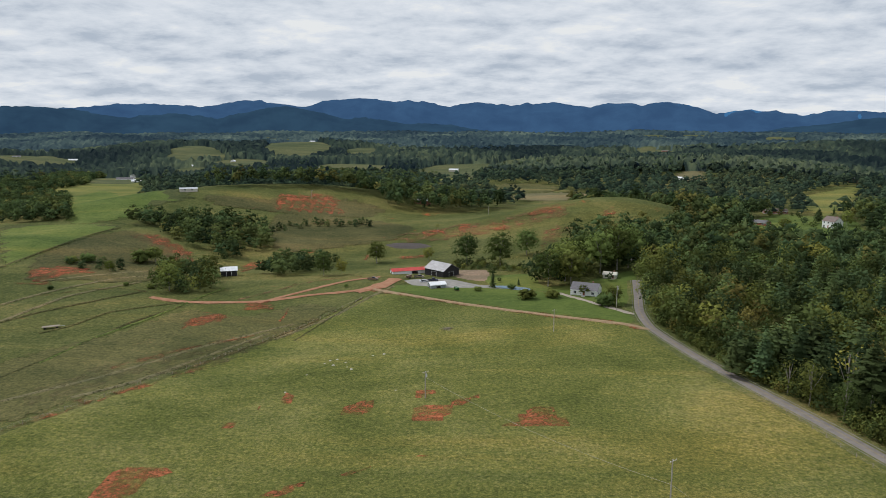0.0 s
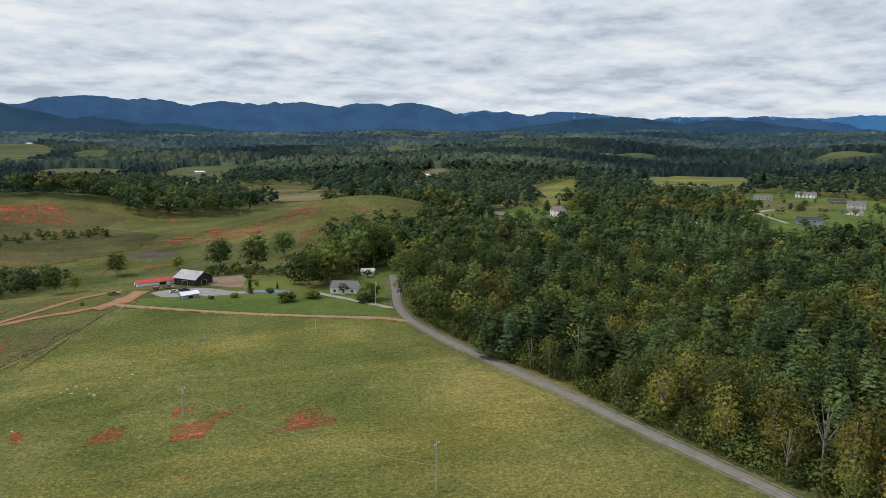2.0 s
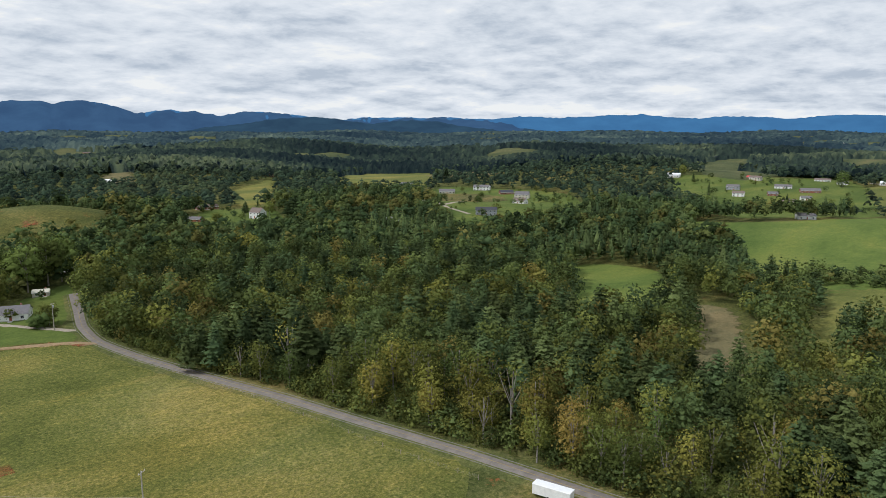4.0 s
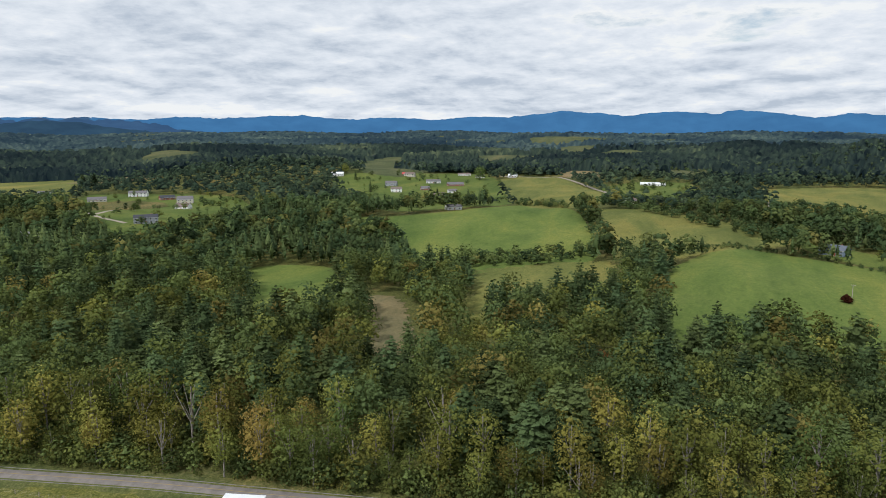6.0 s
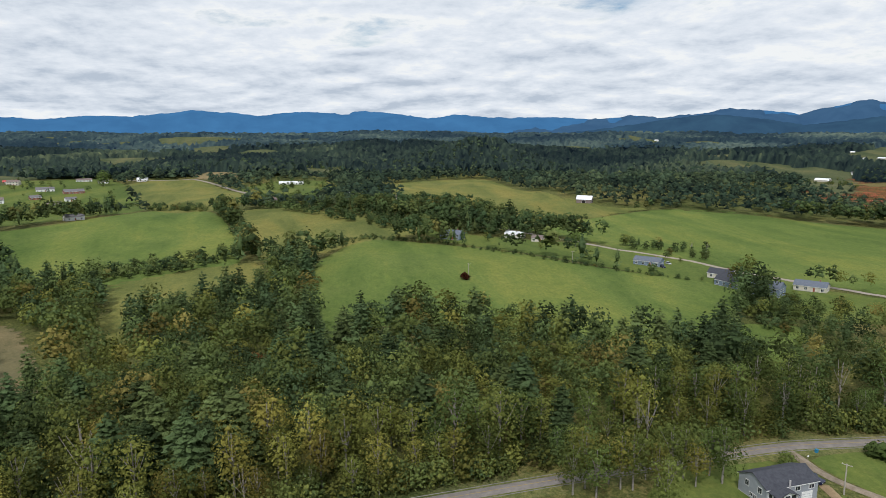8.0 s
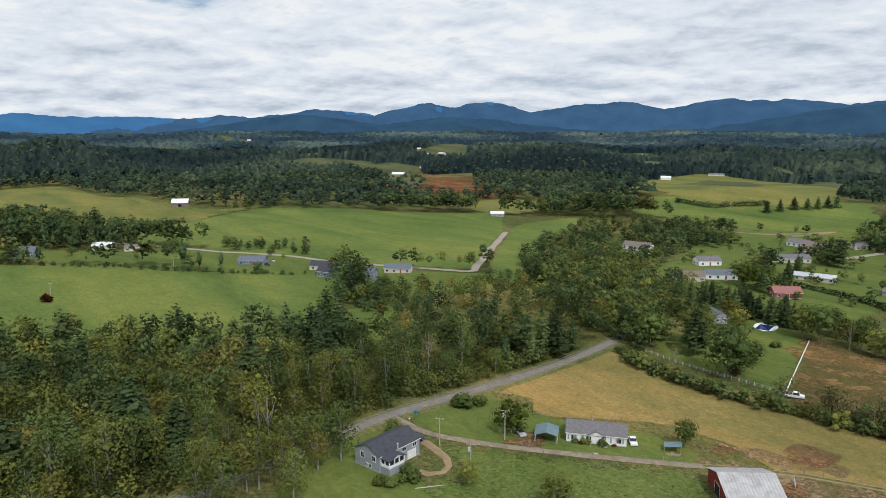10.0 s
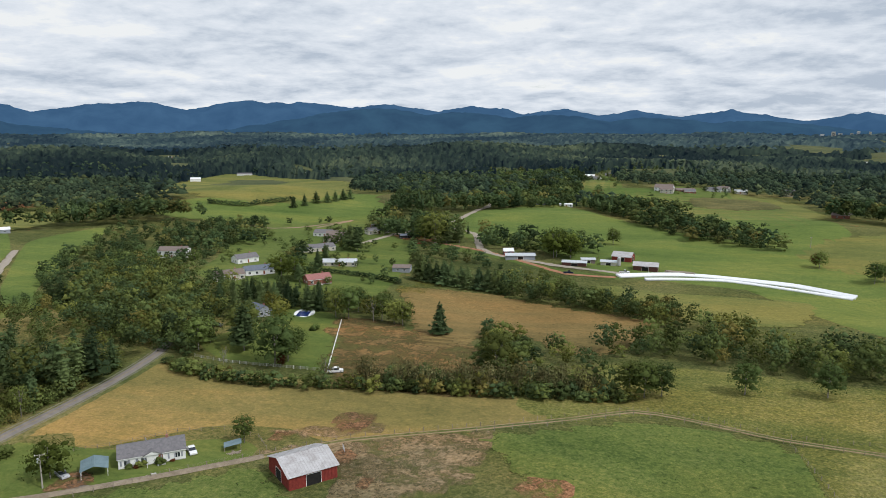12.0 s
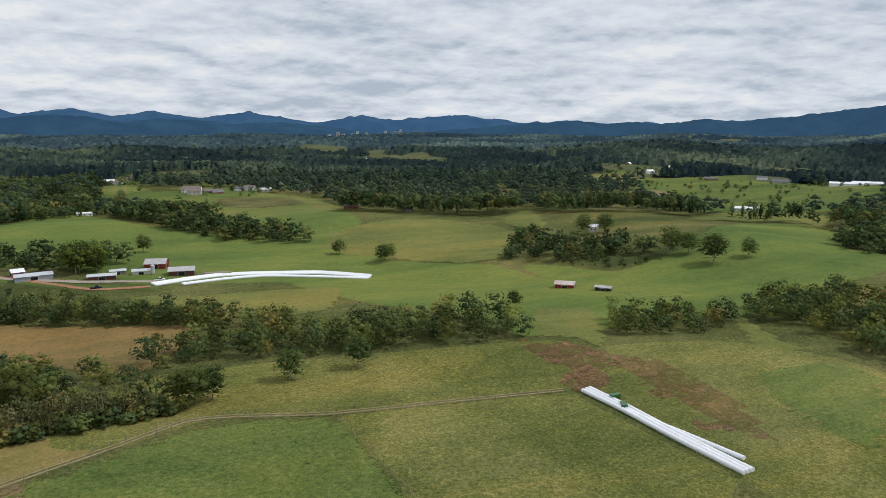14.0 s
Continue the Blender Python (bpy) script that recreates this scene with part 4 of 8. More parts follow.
field("clay", [(-130.0, 446.7), (-118.4, 465.8), (-115.3, 450.3), (-119.7, 416.5)])
field("clay", [(-227.1, 384.0), (-211.4, 398.7), (-195.0, 388.1), (-204.1, 378.5), (-203.9, 361.2), (-217.3, 369.3)])
field("clay", [(-220.4, 356.9), (-203.9, 361.2), (-200.4, 353.5), (-212.4, 350.5)])
field("clay", [(-108.9, 288.6), (-104.1, 299.3), (-95.5, 303.1), (-93.7, 290.7), (-101.3, 283.8)])
field("clay", [(-92.8, 320.3), (-83.3, 324.4), (-77.8, 310.5), (-87.0, 308.7)])
field("clay", [(-72.7, 306.9), (-70.3, 313.4), (-66.5, 301.2), (-69.4, 297.7)])
field("clay", [(7.1, 551.3), (21.4, 556.5), (18.9, 533.8), (10.2, 529.8)])
field("clay", [(34.0, 543.7), (49.6, 543.3), (45.7, 527.6), (35.9, 519.8)])
field("clay", [(62.8, 556.9), (78.4, 557.7), (90.9, 552.2), (82.7, 540.8), (67.6, 541.0)])
field("clay", [(74.8, 514.9), (85.1, 514.4), (81.7, 506.0), (74.9, 506.4)])
field("clay", [(117.0, 533.7), (133.8, 538.1), (130.9, 531.2), (118.4, 526.2)])
field("clay", [(-18.2, 538.7), (-1.8, 546.3), (0.4, 525.8), (-14.3, 522.7)])
field("clay", [(-31.2, 471.1), (-14.8, 468.9), (-13.4, 458.5), (-29.4, 460.3)])
field("clay", [(-57.0, 482.7), (-50.2, 481.1), (-48.4, 463.3), (-54.2, 465.0)])
field("clay", [(63.8, 476.7), (70.2, 481.3), (68.8, 463.1), (62.6, 461.6)])
field("mud", [(-42.5, 506.5), (-34.6, 510.7), (-15.9, 504.8), (-7.6, 493.3), (-19.4, 490.2), (-33.6, 495.4)])
field("green", [(-184.2, -167.1), (-210.2, -169.2), (-224.8, -148.9), (-172.8, -112.4), (-168.9, -128.7), (-171.4, -148.4)])
field("rust", [(-149.9, -191.5), (-160.9, -181.4), (-163.5, -156.2), (-151.5, -136.0), (-146.9, -145.9), (-143.8, -169.1)])
field("earth", [(-140.3, -146.7), (-148.0, -140.6), (-145.8, -136.4), (-138.1, -140.9)])
field("earth", [(-147.9, -134.4), (-154.4, -132.8), (-151.0, -129.4), (-145.3, -131.0)])
field("earth", [(-122.5, -187.7), (-135.1, -190.3), (-138.2, -183.5), (-129.3, -175.6), (-120.8, -178.7)])
BELTS.append((13, 5.5, [(-490.0, 784.1), (-477.5, 828.1), (-426.0, 802.4), (-294.7, 558.2), (-321.0, 552.9), (-351.3, 558.8)]))
BELTS.append((13, 5.5, [(-791.1, 1273.0), (-783.3, 1424.9), (-679.4, 1468.4), (-485.5, 963.6), (-492.8, 855.1), (-510.6, 817.8)]))
BELTS.append((13, 5.5, [(-217.3, 1225.0), (-78.2, 1174.6), (-3.0, 945.2), (-35.0, 685.4), (-78.9, 688.6)]))
field("yellow", [(107.6, -341.3), (106.6, -358.1), (96.6, -367.2), (80.3, -364.2), (89.7, -352.3), (98.5, -340.4)])
field("earth", [(72.9, -174.9), (73.5, -182.3), (66.9, -185.4), (62.6, -181.2), (62.4, -175.6), (67.2, -171.4)])
field("earth", [(85.7, -162.5), (85.6, -167.0), (81.9, -168.4), (79.8, -165.3), (82.2, -162.1)])
field("earth", [(123.7, -124.3), (124.6, -133.8), (119.9, -135.3), (115.8, -129.5)])
field("earth", [(66.7, -157.0), (63.1, -161.2), (58.9, -158.2), (61.3, -153.2), (64.9, -152.8)])
field("earth", [(55.9, -143.6), (54.0, -149.4), (50.9, -148.2), (51.2, -142.0)])
field("clay", [(156.2, -503.0), (151.6, -515.0), (131.8, -504.0), (116.9, -483.1), (120.2, -469.7), (138.6, -479.9)])
BELTS.append((14, 7.0, [(-425.7, 645.4), (-359.6, 620.9), (-404.1, 739.8), (-470.6, 815.6), (-519.9, 791.4)]))
# ---- roads and tracks ----
ROAD = [(100, 360), (93, 330), (87, 305), (85, 280), (90, 245), (98, 210), (105, 183), (112, 151), (120, 117), (126, 84), (134, 40), (142, -8), (149, -50), (154, -90), (156.5, -114), (155, -145), (155, -186), (159, -219), (172, -255), (195, -300)]
DIRT = [(86, 275), (75, 287), (53, 298), (29, 310), (4, 324), (-23, 341), (-35, 349)]
CLAYT = [(-35, 349), (-62, 337), (-88, 323), (-120, 323), (-140, 332)]
DRIVE = [(154, -112), (140, -113), (127, -119.7), (115, -128), (98, -141), (83, -153)]
TRACK = [(83, -153), (65, -166.7), (33, -181.4), (10, -193), (-8.5, -203.5), (-21, -202), (-47, -193), (-84, -187), (-119, -180)]
TRACK_S = [(-47, -193), (-58, -197), (-80, -203)]
tagged(ribbon("road_verge", ROAD, 11.5, M["verge"], 0.42, rag=0.25), "dry grass verge of the country road", "verge", kind="structure")
tagged(ribbon("road", ROAD, 6.0, M["asphalt"], 0.50, 0.06), "worn grey two-lane country road", "road", kind="structure")
tagged(ribbon("lane_verge", DIRT, 8.0, M["soil"], 0.42, rag=0.5), "broken red clay verge of the farm lane", "verge", kind="structure")
tagged(ribbon("farm_lane", DIRT, 4.2, M["ochre"], 0.50, rag=0.3), "pale gravel farm lane edged with red clay", "lane", kind="structure")
tagged(ribbon("clay_track", CLAYT, 3.6, M["claytrack"], 0.46, rag=0.6), "red clay track across the pasture", "track", kind="structure")
tagged(ribbon("driveway", DRIVE, 2.6, M["dirt"], 0.50, rag=0.3), "pale gravel driveway past the white house", "driveway", kind="structure")
tagged(ribbon("pasture_track", TRACK, 3.0, M["verge"], 0.36, rag=0.5), "narrow dirt track between pasture fences", "track", kind="structure")
for off in (-0.75, 0.75):
    rut = smoothed(TRACK, False, 5.0)
    ways = [(rut[min(q + 1, len(rut) - 1)] - rut[max(q - 1, 0)]).normalized() for q in range(len(rut))]
    tagged(ribbon("wheel_rut", [(p.x + d.y * off, p.y - d.x * off) for p, d in zip(rut, ways)], 0.70, M["ochre"], 0.40, rag=0.6), "bare pale wheel rut of the pasture track", "track", kind="structure")
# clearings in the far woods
far_rng = np.random.default_rng(5)
for q in range(210):
    a, r = math.radians(far_rng.uniform(-38, 242)), 1150 + 2300 * far_rng.random() ** 1.2
    deep, wide, twist = far_rng.uniform(50, 170), far_rng.uniform(20, 110), far_rng.uniform(-0.5, 0.5)
    ring = []
    for t in range(12):
        u, v = deep * math.cos(t * math.pi / 6), wide * math.sin(t * math.pi / 6) * (1 + 0.3 * math.sin(3 * t + q))
        u, v = r + u * math.cos(twist) - v * math.sin(twist), u * math.sin(twist) + v * math.cos(twist)
        ring.append((u * math.sin(a) + v * math.cos(a), u * math.cos(a) - v * math.sin(a)))
    if abs(math.degrees(a) - 101) > 10 or r > 1900:
        field(("olive", "sedge", "hay", "olive", "lawn")[q % 5], ring)
for q in range(34):
    a, r = math.radians(far_rng.uniform(-38, 242)), far_rng.uniform(720, 1250)
    deep, wide = far_rng.uniform(30, 75), far_rng.uniform(18, 60)
    ring = [(r * math.sin(a) + deep * math.cos(t) * math.sin(a) + wide * math.sin(t) * math.cos(a), r * math.cos(a) + deep * math.cos(t) * math.cos(a) - wide * math.sin(t) * math.sin(a)) for t in np.linspace(0, 2 * math.pi, 10, endpoint=False)]
    if abs(math.degrees(a) - 101) > 13:
        field(("lawn", "olive", "sedge", "hay")[q % 4], ring)

# ---- where trees stand ----
def wooded(x, y):
    """True where woods cover the land."""
    r = np.hypot(x, y)
    w = r > 640
    for p in WOODS:
        w |= inside(x, y, p)
    for p in CLEAR + FIELDS:
        w &= ~inside(x, y, p)
    return w


rng = np.random.default_rng(7)


def ball(n):
    """Directions spread evenly over a ball."""
    k = np.arange(n) + 0.5
    phi, th = np.arccos(1 - 2 * k / n), np.pi * (1 + 5 ** 0.5) * k
    return np.stack([np.cos(th) * np.sin(phi), np.sin(th) * np.sin(phi), np.cos(phi)], -1)


def leaves(at, out, size):
    """Four-sided leaf clusters at the points, facing roughly outwards."""
    n = len(at)
    nrm = out + rng.normal(0, 0.30, (n, 3))
    nrm /= np.linalg.norm(nrm, axis=1)[:, None]
    u = np.cross(nrm, rng.normal(0, 1, (n, 3)))
    u /= np.linalg.norm(u, axis=1)[:, None]
    v = np.cross(nrm, u)
    s = (size * rng.uniform(0.6, 1.35, n))[:, None]
    c = np.stack([at + u * s * 0.5, at + v * s * 0.42 - nrm * s * 0.12, at - u * s * 0.5, at - v * s * 0.42 - nrm * s * 0.12], 1)
    return c.reshape(-1, 3), np.arange(4 * n).reshape(-1, 4)


OCTA = np.array([(1, 0, 0), (0, 1, 0), (-1, 0, 0), (0, -1, 0), (0, 0, 1), (0, 0, -1)], float)
OCTF = np.array([(0, 1, 4), (1, 2, 4), (2, 3, 4), (3, 0, 4), (1, 0, 5), (2, 1, 5), (3, 2, 5), (0, 3, 5)])


def unit(v):
    return v / np.maximum(np.linalg.norm(v, axis=1), 1e-6)[:, None]


def broadleaf(lobes, per, size, height=18.0, width=4.8, sparse=1.0, core=0.95, skirt=0.26, small=1.0):
    """Crown of a broad-leaved tree: uneven lobes with leaf clusters standing off them. Corners, quads, triangles, lobe centres, inner or outer, normals."""
    low = height * skirt
    d = ball(lobes)
    c = d * rng.uniform(0.35, 0.78, (lobes, 1)) * np.array([width, width, (height - low) * 0.5])
    c[:, 2] += (height + low) / 2
    c *= rng.uniform(0.9, 1.12, (lobes, 1)) * np.array([1, 1, 0]) + np.array([0, 0, 1])
    rad = rng.uniform(0.32, 0.56, lobes) * width * small
    mid, span = np.array([0, 0, (height + low) / 2]), np.array([width, width, (height - low) * 0.5])
    V, Q, T, I, N, n = [], [], [], [], [], 0
    for p, r in zip(c, rad):
        dirs = ball(per) + rng.normal(0, 0.25, (per, 3))
        dirs /= np.linalg.norm(dirs, axis=1)[:, None]
        dirs = dirs[(dirs[:, 2] > -0.45) & (rng.random(per) < sparse)]
        v, q = leaves(p + dirs * r * rng.uniform(0.85, 1.18, (len(dirs), 1)), dirs + np.array([0, 0, 0.25]), size)
        nrm = unit(0.7 * dirs + 0.75 * (p + dirs * r - mid) / span + np.array([0, 0, 0.15]) + rng.normal(0, 0.2, dirs.shape))
        V.append(v), Q.append(q + n), I.append(np.zeros(len(v))), N.append(np.repeat(nrm, 4, 0))
        n += len(v)
        if core:
            a, jag = rng.uniform(0, math.pi), rng.uniform(0.6, 1.35, (6, 1))
            turn = np.array([[math.cos(a), math.sin(a), 0], [-math.sin(a), math.cos(a), 0], [0, 0, 0.9]])
            V.append(p + (OCTA * jag) @ turn * r * core), T.append(OCTF[:4] + n), I.append(np.ones(6)), N.append(unit(OCTA @ turn))
            n += 6
    return np.concatenate(V), np.concatenate(Q), np.concatenate(T) if T else np.zeros((0, 3), int), c, np.concatenate(I), np.concatenate(N)


def conifer(whorls, boughs, height=18.0, width=4.4, tufts=3, spire=False):
    """Crown of a pine: whorls of boughs, each a run of needle tufts that lie flat and tip up, narrowing to a leader."""
    at, out, big, nrm = [], [], [], []
    for k in range(whorls):
        s = k / (whorls - 1)
        z = height * (0.10 + 0.87 * s if spire else 0.20 + 0.77 * s)
        reach = width * ((1 - s) ** 0.8 if spire else (1 - s ** 2.0) ** 0.75) * (0.84 + 0.16 * math.sin(k * 2.1)) + 0.35
        for b in range(boughs):
            a = 2 * math.pi * (b + rng.random() * 0.7) / boughs + k * 0.7
            far, lift = reach * rng.uniform(0.7, 1.2), rng.uniform(-0.35, 0.35)
            c, sn = math.cos(a), math.sin(a)
            for q in range(tufts):
                f = 0.28 + 0.72 * (q + rng.uniform(0.2, 0.9)) / tufts
                sway = rng.normal(0, 0.10) * far
                at.append((far * f * c - sway * sn, far * f * sn + sway * c, z + lift + 0.10 * far * f * f - 0.05 * far))
                out.append((0.25 * c, 0.25 * sn, 1.0))
                big.append(far * (0.56 if tufts < 2 else 0.36) * rng.uniform(0.75, 1.25) + 0.5)
                nrm.append((0.75 * c + rng.normal(0, 0.2), 0.75 * sn + rng.normal(0, 0.2), 0.75))
    at, out, big = np.array(at), np.array(out), np.array(big)
    V, Q = leaves(at, out, big)
    core = OCTA * np.array([width * 0.42, width * 0.42, height * 0.36]) + np.array([0, 0, height * 0.52])
    N = np.concatenate([np.repeat(unit(np.array(nrm)), 4, 0), unit(OCTA + np.array([0, 0, 0.1]))])
    return np.concatenate([V, core]), Q, OCTF + len(V), None, np.concatenate([np.zeros(len(V)), np.ones(6)]), N


def stems(height, centres, thick=0.32):
    """Trunk with limbs as tapered five-sided tubes. Corners and quads."""
    V, Q, n = [], [], 0
    runs = [((0, 0, -0.8), (0.15, 0.1, height * 0.8), thick, thick * 0.35)]
    for p in (centres[:6] if centres is not None else ()):
        runs.append(((0.05, 0.05, height * rng.uniform(0.28, 0.5)), tuple(p), thick * 0.45, thick * 0.12))
    for a, b, r0, r1 in runs:
        a, b = np.array(a), np.array(b)
        for q, (p, r) in enumerate(((a, r0), ((a + b) / 2 + rng.normal(0, 0.15, 3), (r0 + r1) / 2), (b, r1))):
            th = np.arange(5) * 2 * np.pi / 5
            V.append(p + r * np.stack([np.cos(th), np.sin(th), 0 * th], -1))
            if q:
                for e in range(5):
                    Q.append((n - 5 + e, n - 5 + (e + 1) % 5, n + (e + 1) % 5, n + e))
            n += 5
    return np.concatenate(V), np.array(Q)


def forest(name, kinds, x, y, scale, tint, mat, label, sink=0.0):
    """Many trees joined into one object; each takes one of the crown shapes, a turn, a size and a tint."""
    V, Q, T, C, N, n = [], [], [], [], [], 0
    pick = rng.integers(0, len(kinds), len(x))
    turn = rng.uniform(0, 2 * np.pi, len(x))
    z = ground(x, y) - sink
    wide = rng.uniform(0.85, 1.2, len(x))
    for k, (v, q, t, _, solid, nrm) in enumerate(kinds):
        some = np.where(pick == k)[0]
        m = len(some)
        if not m:
            continue
        c, s = np.cos(turn[some])[:, None], np.sin(turn[some])[:, None]
        sc = scale[some][:, None]
        w = sc * wide[some][:, None]
        vx = x[some][:, None] + w * (c * v[:, 0] - s * v[:, 1])
        vy = y[some][:, None] + w * (s * v[:, 0] + c * v[:, 1])
        vz = z[some][:, None] + sc * v[:, 2]
        V.append(np.stack([vx, vy, vz], -1).reshape(-1, 3))
        N.append(np.stack([c * nrm[:, 0] - s * nrm[:, 1], s * nrm[:, 0] + c * nrm[:, 1], 0 * c + nrm[:, 2]], -1).reshape(-1, 3))
        base = n + np.arange(m)[:, None, None] * len(v)
        Q.append((q[None] + base).reshape(-1, 4))
        if len(t):
            T.append((t[None] + base).reshape(-1, 3))
        col = np.repeat(np.stack([tint[some], rng.random(m), tint[some], np.ones(m)], -1), len(v), 0)
        col[:, 2] = np.tile(solid, m)
        C.append(col)
        n += m * len(v)
    ob = fast(name, np.concatenate(V), np.concatenate(Q), np.concatenate(T) if T else None, mat, np.concatenate(C), normals=np.concatenate(N))
    return tagged(ob, label, "forest", kind="stuff")


def scatter(r0, r1, space, a0=0.0, a1=360.0):
    """Jittered points on a grid of that spacing, within the ring and the azimuths."""
    g = np.arange(-r1, r1, space)
    x, y = np.meshgrid(g, g)
    x, y = x.ravel() + rng.uniform(-0.45, 0.45, x.size) * space, y.ravel() + rng.uniform(-0.45, 0.45, x.size) * space
    r, a = np.hypot(x, y), np.degrees(np.arctan2(x, y)) % 360
    some = (r > r0) & (r < r1) & (((a - a0) % 360) <= (a1 - a0))
    x, y = x[some], y[some]
    some = wooded(x, y)
    return x[some], y[some]


SEEN = (-38.0, 242.0)      # azimuths that the turn takes in
x, y = scatter(60, 700, 7.3, *SEEN)
r = np.hypot(x, y)
stand = np.array([noise.noise((p / 70, q / 70, 3.0)) for p, q in zip(x, y)])
bearing = np.degrees(np.arctan2(x, y)) % 360
pine = stand + rng.normal(0, 0.22, len(x)) > np.where((bearing > 22) & (bearing < 95) & (r > 200), 0.10, 0.28)
BROAD = [broadleaf(10, 18, 1.2, core=0.48) for _ in range(7)]
BROAD_B = [broadleaf(7, 8, 1.9, small=1.2, core=0.85) for _ in range(6)]
PINE = [conifer(12, 7, tufts=3) for _ in range(5)]
PINE_B = [conifer(8, 5, tufts=1) for _ in range(4)]
hue = np.clip(0.40 - 0.5 * stand + rng.normal(0, 0.33, len(x)), 0, 1)
grow = rng.uniform(0.62, 1.18, len(x))
grow *= np.where((bearing > 124) & (bearing < 150) & (r > 250) & (r < 420), 0.66, 1.0)
near = r < 232
s = ~pine & (r > 400)
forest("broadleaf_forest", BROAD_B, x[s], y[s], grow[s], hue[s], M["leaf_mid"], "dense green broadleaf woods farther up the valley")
s = ~pine & ~near & (r <= 400)
forest("broadleaf_forest", BROAD, x[s], y[s], grow[s], hue[s], M["leaf"], "dense green broadleaf woods with yellowing crowns")
s = pine & (r > 400)
forest("pine_forest", PINE_B, x[s], y[s], grow[s], rng.random(s.sum()), M["needle"], "dense dark pine woods farther up the valley")
s = pine & ~near & (r <= 400)
forest("pine_forest", PINE, x[s], y[s], grow[s], rng.random(s.sum()), M["needle"], "dense dark green pine woods")
NEAR = (x[near], y[near], pine[near], grow[near])
print("mid trees", len(x), "near", near.sum())

x, y = scatter(700, 1350, 13.8, *SEEN)
stand = np.array([noise.noise((p / 150, q / 150, 5.0)) for p, q in zip(x, y)])
FAR = [broadleaf(4, 5, 3.0, width=6.6, core=1.05, skirt=0.05, small=1.3) for _ in range(6)]
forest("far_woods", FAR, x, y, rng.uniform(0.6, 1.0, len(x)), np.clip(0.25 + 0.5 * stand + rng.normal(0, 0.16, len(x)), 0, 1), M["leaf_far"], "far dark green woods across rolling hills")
print("far trees", len(x))

# farthest woods: two bumpy canopies, haze painted in as glow, stronger on the outer one
for near_r, far_r, count_r, leaf, label in ((1150, 2250, 74, "leaf_distant", "distant dark green woods on rolling land"), (2200, 3880, 52, "leaf_horizon", "blue-green woods with painted haze reaching the mountains")):
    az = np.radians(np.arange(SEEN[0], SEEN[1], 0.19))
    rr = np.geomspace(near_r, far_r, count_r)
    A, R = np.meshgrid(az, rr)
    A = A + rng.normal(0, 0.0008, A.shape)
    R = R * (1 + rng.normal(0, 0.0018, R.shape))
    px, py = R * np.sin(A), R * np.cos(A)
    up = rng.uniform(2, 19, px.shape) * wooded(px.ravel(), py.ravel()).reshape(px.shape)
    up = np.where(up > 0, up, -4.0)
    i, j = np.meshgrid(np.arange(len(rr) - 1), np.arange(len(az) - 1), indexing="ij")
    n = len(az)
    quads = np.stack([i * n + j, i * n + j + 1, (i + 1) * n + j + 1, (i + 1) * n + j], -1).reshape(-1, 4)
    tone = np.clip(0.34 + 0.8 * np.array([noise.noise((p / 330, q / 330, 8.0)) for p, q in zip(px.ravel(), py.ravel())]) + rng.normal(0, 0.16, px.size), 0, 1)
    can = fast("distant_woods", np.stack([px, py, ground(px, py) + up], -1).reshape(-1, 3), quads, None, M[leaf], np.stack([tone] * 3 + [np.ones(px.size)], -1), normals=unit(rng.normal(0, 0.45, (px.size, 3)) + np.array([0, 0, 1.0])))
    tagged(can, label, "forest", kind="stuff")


# ---- mountains ----
NORTH = [(-52, 1.2, 9), (-36, 1.25, 8), (-22, 1.5, 8), (-14.6, 1.7, 6), (-6.4, 2.05, 5), (-2.9, 1.8, 5), (2.9, 1.6, 5), (8.5, 1.65, 5), (13.8, 1.6, 3.5), (17, 1.7, 3), (23, 0.95, 4), (29.5, 0.85, 4)]
EAST = [(39.5, 0.5, 4), (44, 0.5, 4), (50.5, 0.6, 3.5), (58, 0.72, 5), (66, 0.58, 4), (73, 0.66, 4), (80, 1.0, 5), (88, 0.98, 5), (93, 1.0, 4), (100, 0.72, 4), (107, 0.62, 4), (113, 0.6, 4), (121, 1.15, 4)]
SOUTH = [(129, 1.6, 3.5), (133.5, 1.7, 3.5), (143, 1.65, 6), (151.5, 1.85, 5), (156, 1.8, 5), (162, 1.65, 5), (169, 1.5, 4), (175.7, 1.25, 3.5), (181.5, 1.05, 4), (188, 1.1, 3.5), (197, 0.8, 3), (204, 0.88, 4), (213, 0.4, 5), (250, 1.2, 14), (285, 1.2, 20)]
FOOT_N = [(-30, 1.25, 7), (-12.4, 1.35, 5.0), (-20.5, 0.75, 5), (-6.3, 0.5, 4), (-1.5, 0.1, 4), (33, 0.55, 6), (41, 0.3, 5)]
FOOT_S = [(46, 0.25, 4), (119, 0.75, 6), (131, 0.55, 7), (161, 1.35, 7), (168, 1.1, 6), (175, 0.85, 6), (183, 0.6, 6), (190, 0.35, 6), (213, 0.42, 8), (218, 0.36, 6), (223.5, 0.55, 5), (229, 0.72, 6), (236, 1.5, 8), (248, 1.5, 12)]



def crest(az, peaks, floor=0.0):
    """Height in degrees above the eye's level of a range of peaks, at the azimuths; between them it falls to the floor."""
    h = np.full(az.shape, floor)
    for at, deg, wide in peaks:
        h = np.maximum(h, floor + (deg - floor) * np.exp(-(np.abs((az - at + 180) % 360 - 180) / wide) ** 1.7) ** 0.55)
    return h


